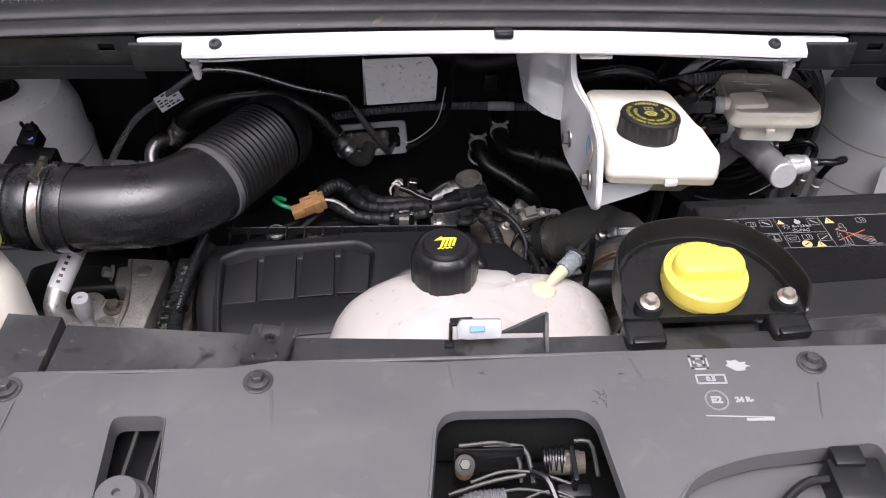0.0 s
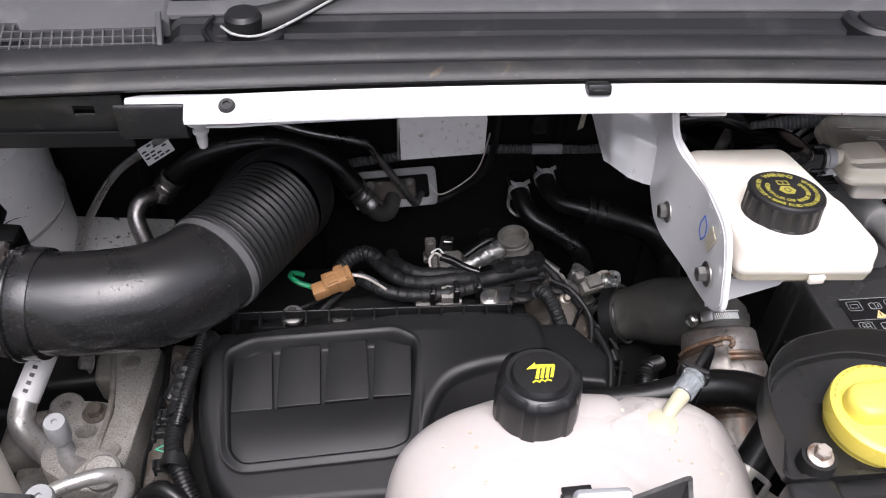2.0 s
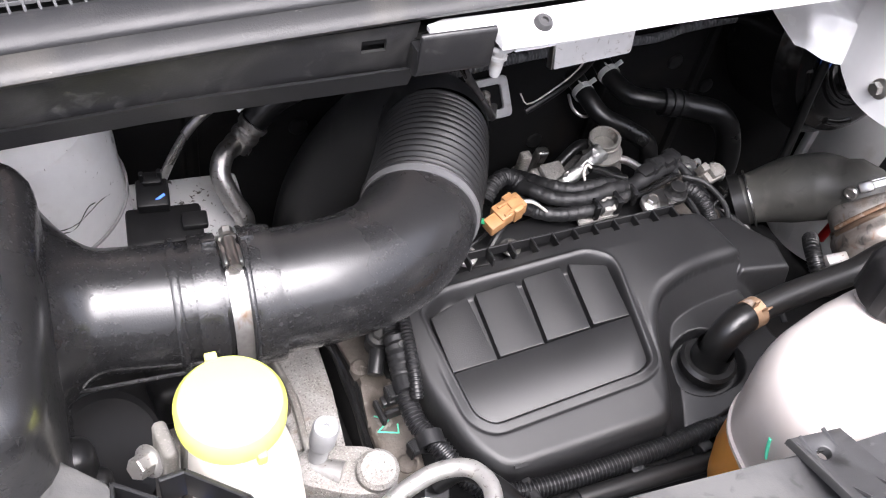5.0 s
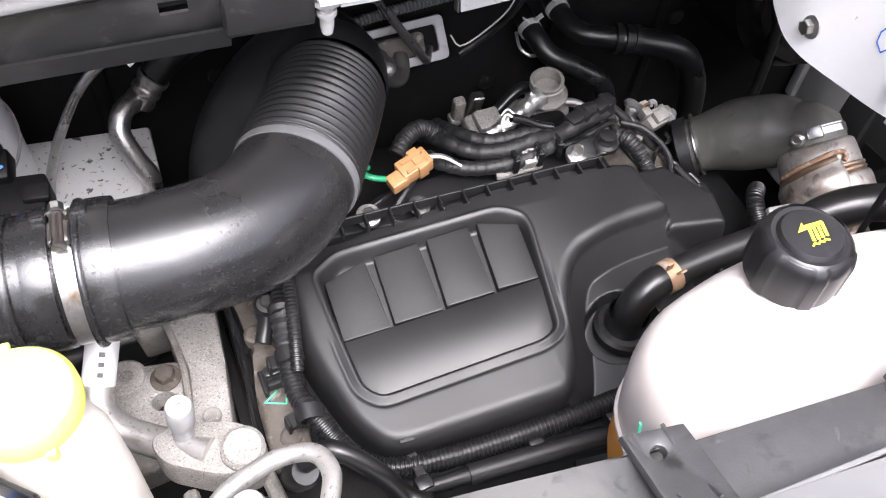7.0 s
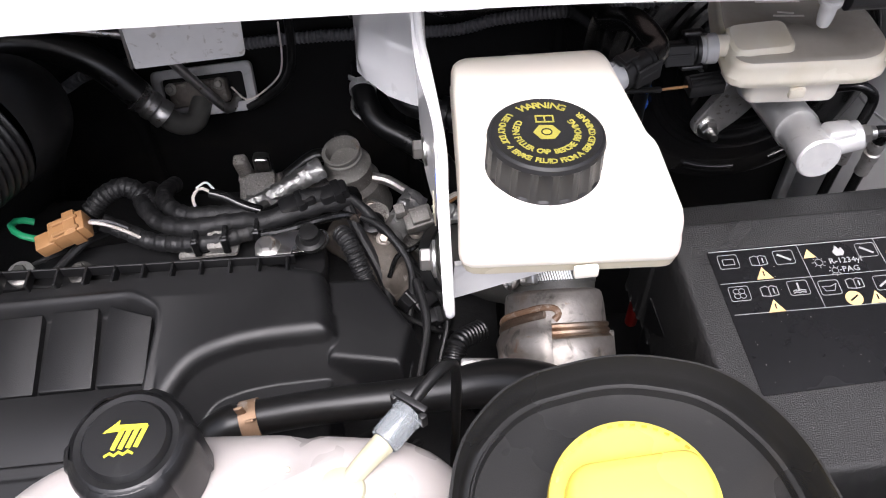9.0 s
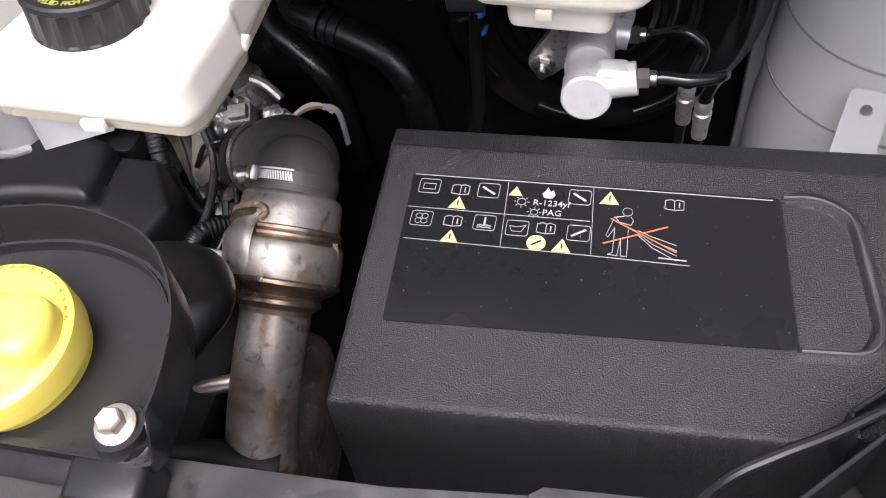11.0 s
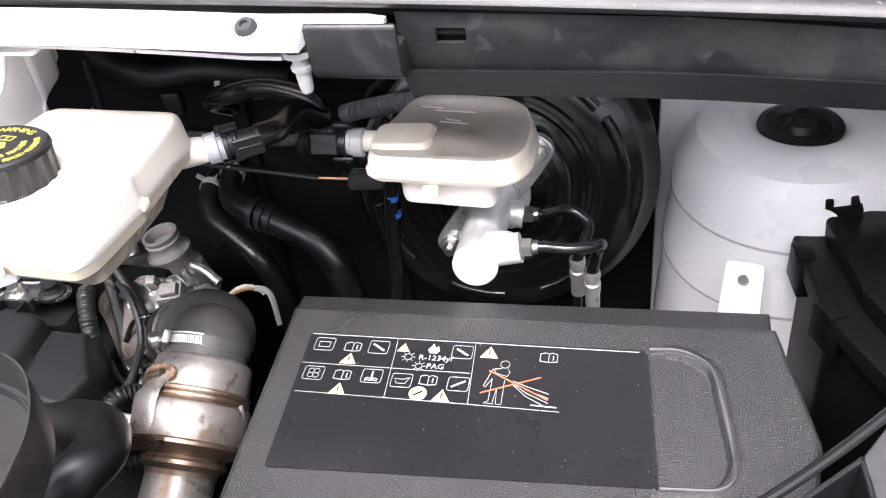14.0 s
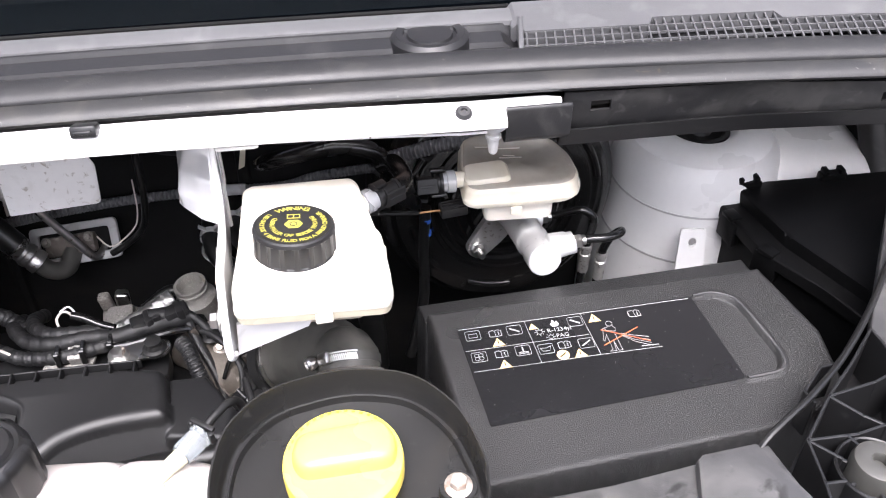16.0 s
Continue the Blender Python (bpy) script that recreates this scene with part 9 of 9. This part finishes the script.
lathe(b, [(0.016, -0.02), (0.016, 0.004), (0.013, 0.007), (0.005, 0.0072), (0, 0.0072)], pose(-0.403, 0.578, 0.988, 10, 0, 0), 24)
part("manifold_boss", b, M_ALU, rp)
b = bm_new()
sweep(b, [(-0.4785, 0.6985, 1.0065), (-0.4860, 0.6800, 0.9940), (-0.4925, 0.6640, 0.9830)], 0.0123, 18, 10)
lb2 = part("label", b, M_LABEL, rp, "white printed paper label")
for k in range(5):
    b = bm_new()
    u = 0.14 + 0.17 * k
    q = Vector((-0.4785, 0.6985, 1.0065)).lerp(Vector((-0.4925, 0.6640, 0.9830)), u) + Vector((0.002, -0.0075, 0.0106))
    box(b, (0.0035, 0.0042, 0.0006), frame_at(q, (0.15, -0.58, 0.80), (0.3, 0.8, 0.55)), 0)
    part("print_bar", b, M_PLASTIC, lb2)
for x, y, z, s_ in ((-0.4373, 0.6000, 1.031, 0.86), (-0.4080, 0.4960, 1.083, 0.95)):
    b = bm_new()
    lathe(b, [(0.0085, -0.055), (0.0085, -0.026), (0.0105, -0.024), (0.0112, -0.020), (0.0112, 0.000), (0.0098, 0.003), (0.003, 0.0032), (0.0025, 0.001), (0, 0.001)], pose(x, y, z, 6, 4, 0) @ Matrix.Diagonal((s_, s_, 1, 1)), 28)
    part("valve_cap", b, M_STUD, rp, "pale grey plastic valve cap")
cp = thing("compressor", "dusty aluminium compressor body below the pipes", "compressor", (-0.43, 0.53, 0.8))
b = bm_new()
sweep(b, [(-0.50, 0.54, 0.90), (-0.40, 0.52, 0.89), (-0.36, 0.51, 0.885)], 0.055, 24, 16)
part("body", b, M_DIRTYALU, cp)
for k in range(4):
    b = bm_new()
    sweep(b, [(-0.475 + 0.028 * k, 0.575, 0.945), (-0.47 + 0.028 * k, 0.530, 0.958), (-0.475 + 0.028 * k, 0.490, 0.945)], 0.006, 8, 10)
    part("cooling_rib", b, M_DIRTYALU, cp)
b = bm_new()
sweep(b, [(-0.47, 0.545, 0.965), (-0.43, 0.535, 0.985), (-0.39, 0.515, 0.975)], 0.010, 12)
part("mounting_ear", b, M_ALU, cp)
vb = thing("tensioner_bracket", "grey alloy bracket arm with a bright bolt", "bracket", (-0.555, 0.6, 0.95))
b = bm_new()
box(b, (0.010, 0.030, 0.14), pose(-0.548, 0.612, 0.985, 0, 4, 8), 0.004, 3)
box(b, (0.010, 0.026, 0.14), pose(-0.532, 0.606, 0.980, 0, 4, 8), 0.004, 3)
part("arm", b, M_DIRTYALU, vb)
b = bm_new()
hexbolt(b, frame_at((-0.555, 0.612, 1.032), (-0.7, -0.5, 0.4)), 0.008, 0.012, 0.012)
part("bolt", b, M_PIPE, vb)
pu = thing("coolant_pulley", "black ribbed pulley cover in shadow under the filter box", "pulley", (-0.60, 0.62, 0.95))
b = bm_new()
lathe(b, [(0.050, 0), (0.050, 0.03), (0.044, 0.034), (0.034, 0.030), (0.018, 0.032), (0, 0.032)], frame_at((-0.600, 0.66, 0.975), (0.55, -0.55, 0.6)), 36)
part("drum", b, M_COVER, pu)
for k in range(6):
    b = bm_new()
    sweep(b, [(-0.585 + 0.002 * k, 0.615 - 0.010 * k, 1.012 - 0.020 * k), (-0.574, 0.606 - 0.010 * k, 1.006 - 0.020 * k), (-0.580, 0.600 - 0.010 * k, 1.004 - 0.020 * k)], 0.0012, 6, 8)
    part("rib", b, M_COVER, pu)

# ---- loom round the engine cover ----
lo = thing("engine_loom", "black corrugated wiring loom along the engine cover edge", "wiring loom", (-0.3, 0.6, 0.95))
b = bm_new()
corrugated(b, [(-0.330, 0.735, 0.985), (-0.345, 0.700, 0.985), (-0.352, 0.660, 0.975), (-0.354, 0.620, 0.968), (-0.344, 0.592, 0.966), (-0.330, 0.566, 0.955), (-0.306, 0.549, 0.946), (-0.270, 0.5440, 0.942), (-0.22, 0.5425, 0.942), (-0.15, 0.5430, 0.944), (-0.08, 0.5470, 0.946), (-0.03, 0.553, 0.946)], 0.0088, 0.0036, 0.0012, 14)
part("conduit", b, M_PLASTIC, lo)
b = bm_new()
corrugated(b, [(-0.335, 0.740, 0.998), (-0.338, 0.700, 1.000), (-0.345, 0.655, 0.992), (-0.350, 0.63, 0.982)], 0.0055, 0.0032, 0.0009)
part("branch", b, M_PLASTIC, lo)
for x, y, z, rz in ((-0.352, 0.648, 0.976, 0), (-0.350, 0.598, 0.970, 12)):
    b = bm_new()
    lathe(b, [(0.0090, -0.006), (0.0112, -0.006), (0.0112, 0.006), (0.0090, 0.006), (0.0090, -0.006)], frame_at((x, y, z), (0.05, 1, 0.12)), 20)
    box(b, (0.010, 0.012, 0.006), pose(x - 0.013, y, z - 0.003, 0, 0, rz), 0.001, 1)
    box(b, (0.003, 0.009, 0.014), pose(x - 0.017, y - 0.002, z - 0.004, 0, 0, rz), 0.0008, 1)
    part("clip", b, M_PLASTIC, lo)
b = bm_new()
box(b, (0.016, 0.009, 0.006), pose(-0.366, 0.646, 0.965, 0, 0, 4), 0.0015, 2)
box(b, (0.016, 0.004, 0.010), pose(-0.366, 0.636, 0.961, 0, 0, 4), 0.001, 1)
box(b, (0.004, 0.022, 0.008), pose(-0.376, 0.641, 0.958, 0, 0, 4), 0.001, 1)
part("bracket", b, M_PLASTIC, lo)
b = bm_new()
sweep(b, [(-0.349, 0.688, 0.990), (-0.350, 0.672, 0.986), (-0.352, 0.655, 0.978)], lambda q: 0.0095 + 0.0010 * math.sin(30 * q), 14, 24)
part("taped_joint", b, M_TAPE, lo)
b = bm_new()
stroke(b, oval(0.0, 0.0, 0.0036, 0.0026, 16) + [(0.0036, 0.0)], 0.0010, pose(-0.3475, 0.675, 0.9975, 10, 0, 0), 0.0008)
part("tape_eyelet", b, M_CLAMP, lo)
b = bm_new()
sweep(b, [(-0.356, 0.712, 0.972), (-0.360, 0.694, 0.968), (-0.368, 0.676, 0.960)], 0.0068, 12, 16)
lathe(b, [(0.011, -0.01), (0.011, 0.004), (0, 0.004)], pose(-0.357, 0.702, 0.972, 6, 0, 0), 18)
part("mounting_arm", b, M_PLASTIC, lo)
b = bm_new()
hexbolt(b, pose(-0.357, 0.702, 0.976, 6, 0, 10), 0.0056, 0.005, 0.0085)
part("bolt", b, M_CLAMP, lo)
b = bm_new()
sweep(b, [(-0.345, 0.722, 0.985), (-0.347, 0.710, 0.988), (-0.349, 0.696, 0.986)], 0.0026, 8, 16)
part("green_wire", b, M_GREEN, lo)
b = bm_new()
sweep(b, [(-0.365, 0.555, 0.985), (-0.345, 0.552, 1.0), (-0.318, 0.533, 0.985), (-0.300, 0.515, 0.965), (-0.285, 0.505, 0.965)], 0.0075, 12)
part("side_hose", b, M_HOSE, lo)
b = bm_new()
lathe(b, [(0.012, -0.03), (0.013, 0.0), (0.010, 0.006), (0, 0.006)], pose(-0.366, 0.553, 0.975, 20, 10, 0), 18)
part("plug", b, M_PLASTIC, lo)
rl = thing("fuel_rail", "dark rail with clips in front of the engine cover", "rail", (-0.2, 0.5, 0.93))
b = bm_new()
sweep(b, [(-0.285, 0.527, 0.938), (-0.245, 0.526, 0.938), (-0.23, 0.526, 0.938)], 0.0062, 12)
sweep(b, [(-0.245, 0.526, 0.938), (-0.166, 0.523, 0.938), (-0.082, 0.518, 0.938), (0.0, 0.515, 0.938)], 0.0085, 12)
part("rail", b, M_RUBBER, rl)
for x in (-0.282, -0.185, -0.115):
    b = bm_new()
    box(b, (0.013, 0.012, 0.016), pose(x, 0.527 if x < -0.25 else 0.533, 0.944 if x < -0.25 else 0.936, 0, 0, 6), 0.002, 2)
    box(b, (0.009, 0.034, 0.004), pose(x, 0.536, 0.948 if x < -0.25 else 0.934, 0, 0, 6), 0.001, 1)
    part("clip", b, M_PLASTIC, rl)
rc = thing("red_battery_cable", "red battery cable beside the battery cover", "cable", (0.235, 0.74, 0.98))
b = bm_new()
sweep(b, [(0.252, 0.762, 0.86), (0.250, 0.752, 0.930), (0.250, 0.7475, 0.970), (0.256, 0.745, 0.992)], 0.0055, 12)
part("cable", b, M_RED, rc)
bc = thing("bulkhead_cable", "thin black cable with blue tape marks by the booster", "cable", (0.27, 0.93, 0.95))
b = bm_new()
sweep(b, [(0.262, 0.885, 1.05), (0.258, 0.880, 1.0), (0.255, 0.87, 0.93), (0.235, 0.85, 0.86)], 0.0060, 12)
part("cable", b, M_HOSE, bc)
for z in (1.036, 1.018):
    b = bm_new()
    sweep(b, [(0.2612, 0.884, z), (0.2608, 0.8838, z - 0.005)], 0.0064, 12, 3)
    part("tape_mark", b, M_INK, bc)


# ---- shadowed parts low in the bay ----
gb = thing("gearbox", "grimy alloy gearbox casing deep under the hoses", "gearbox", (0.10, 0.58, 0.7))
b = bm_new()
box(b, (0.20, 0.16, 0.16), pose(0.075, 0.585, 0.800, 4, 6, 8), 0.020, 3)
part("casing", b, M_GRIME, gb)
for x, y, r in ((0.050, 0.555, 0.012), (0.105, 0.545, 0.010), (0.130, 0.600, 0.012)):
    b = bm_new()
    lathe(b, [(r, -0.03), (r, 0.004), (r * 0.7, 0.006), (0, 0.006)], pose(x, y, 0.885, 8, 4, 0), 20)
    part("boss", b, M_DIRTYALU, gb)
b = bm_new()
sweep(b, [(0.165, 0.600, 0.925), (0.140, 0.585, 0.930), (0.112, 0.575, 0.925), (0.095, 0.572, 0.905)], lambda q: 0.0075 - 0.002 * q, 14, 24)
part("breather_stub", b, M_RUST, gb, "rusty steel stub pipe")
lh = thing("lower_hose", "dusty black rubber hose low in the bay", "hose", (0.10, 0.52, 0.9))
b = bm_new()
sweep(b, [(0.185, 0.535, 0.905), (0.140, 0.528, 0.915), (0.095, 0.520, 0.912), (0.055, 0.505, 0.895)], 0.0165, 18, 40)
part("hose", b, M_RUBBER, lh)
lw2 = thing("lower_wiring", "black plug and pale ribbon of wires under the breather hose", "wiring", (0.07, 0.57, 0.93))
b = bm_new()
box(b, (0.040, 0.020, 0.014), pose(0.060, 0.572, 0.952, 10, -14, 22), 0.003, 2)
box(b, (0.016, 0.024, 0.018), pose(0.046, 0.566, 0.950, 10, -14, 22), 0.002, 2)
part("plug", b, M_PLASTIC, lw2)
for k in range(4):
    b = bm_new()
    sweep(b, [(0.036, 0.552 - 0.003 * k, 0.950), (0.052, 0.552 - 0.003 * k, 0.955), (0.070, 0.556 - 0.003 * k, 0.950), (0.086, 0.564 - 0.003 * k, 0.935)], 0.0014, 6, 24)
    part("wire", b, M_PALEWIRE if k % 2 else M_BROWN, lw2)
for pts, r in (([(0.020, 0.545, 0.940), (0.032, 0.570, 0.950), (0.046, 0.600, 0.945), (0.060, 0.620, 0.930)], 0.0040), ([(0.010, 0.530, 0.925), (0.040, 0.545, 0.935), (0.075, 0.540, 0.930), (0.110, 0.550, 0.925)], 0.0032),
               ([(0.030, 0.600, 0.945), (0.055, 0.585, 0.955), (0.085, 0.590, 0.945), (0.100, 0.610, 0.930)], 0.0026)):
    b = bm_new()
    sweep(b, pts, r, 8, 30)
    part("lead", b, M_TAPE, lw2)
# black block added to cover the tower foot where the bay lies in shade
em = thing("engine_mount", "black block added to fill the dark, with a speckled alloy lug", "engine mount", (-0.51, 0.79, 0.8))
b = bm_new()
box(b, (0.17, 0.12, 0.14), pose(-0.525, 0.805, 0.800, 0, 0, 6), 0.016, 3)
box(b, (0.09, 0.05, 0.05), pose(-0.500, 0.770, 0.880, 0, 0, 6), 0.010, 3)
part("rubber_block", b, M_RUBBER, em)
b = bm_new()
box(b, (0.034, 0.036, 0.045), pose(-0.452, 0.765, 0.890, 6, 0, 4), 0.007, 3)
part("lug", b, M_DIRTYALU, em)
b = bm_new()
hexbolt(b, frame_at((-0.474, 0.768, 0.910), (-0.8, -0.3, 0.5)), 0.0075, 0.010, 0.011)
part("bolt", b, M_PIPE, em)
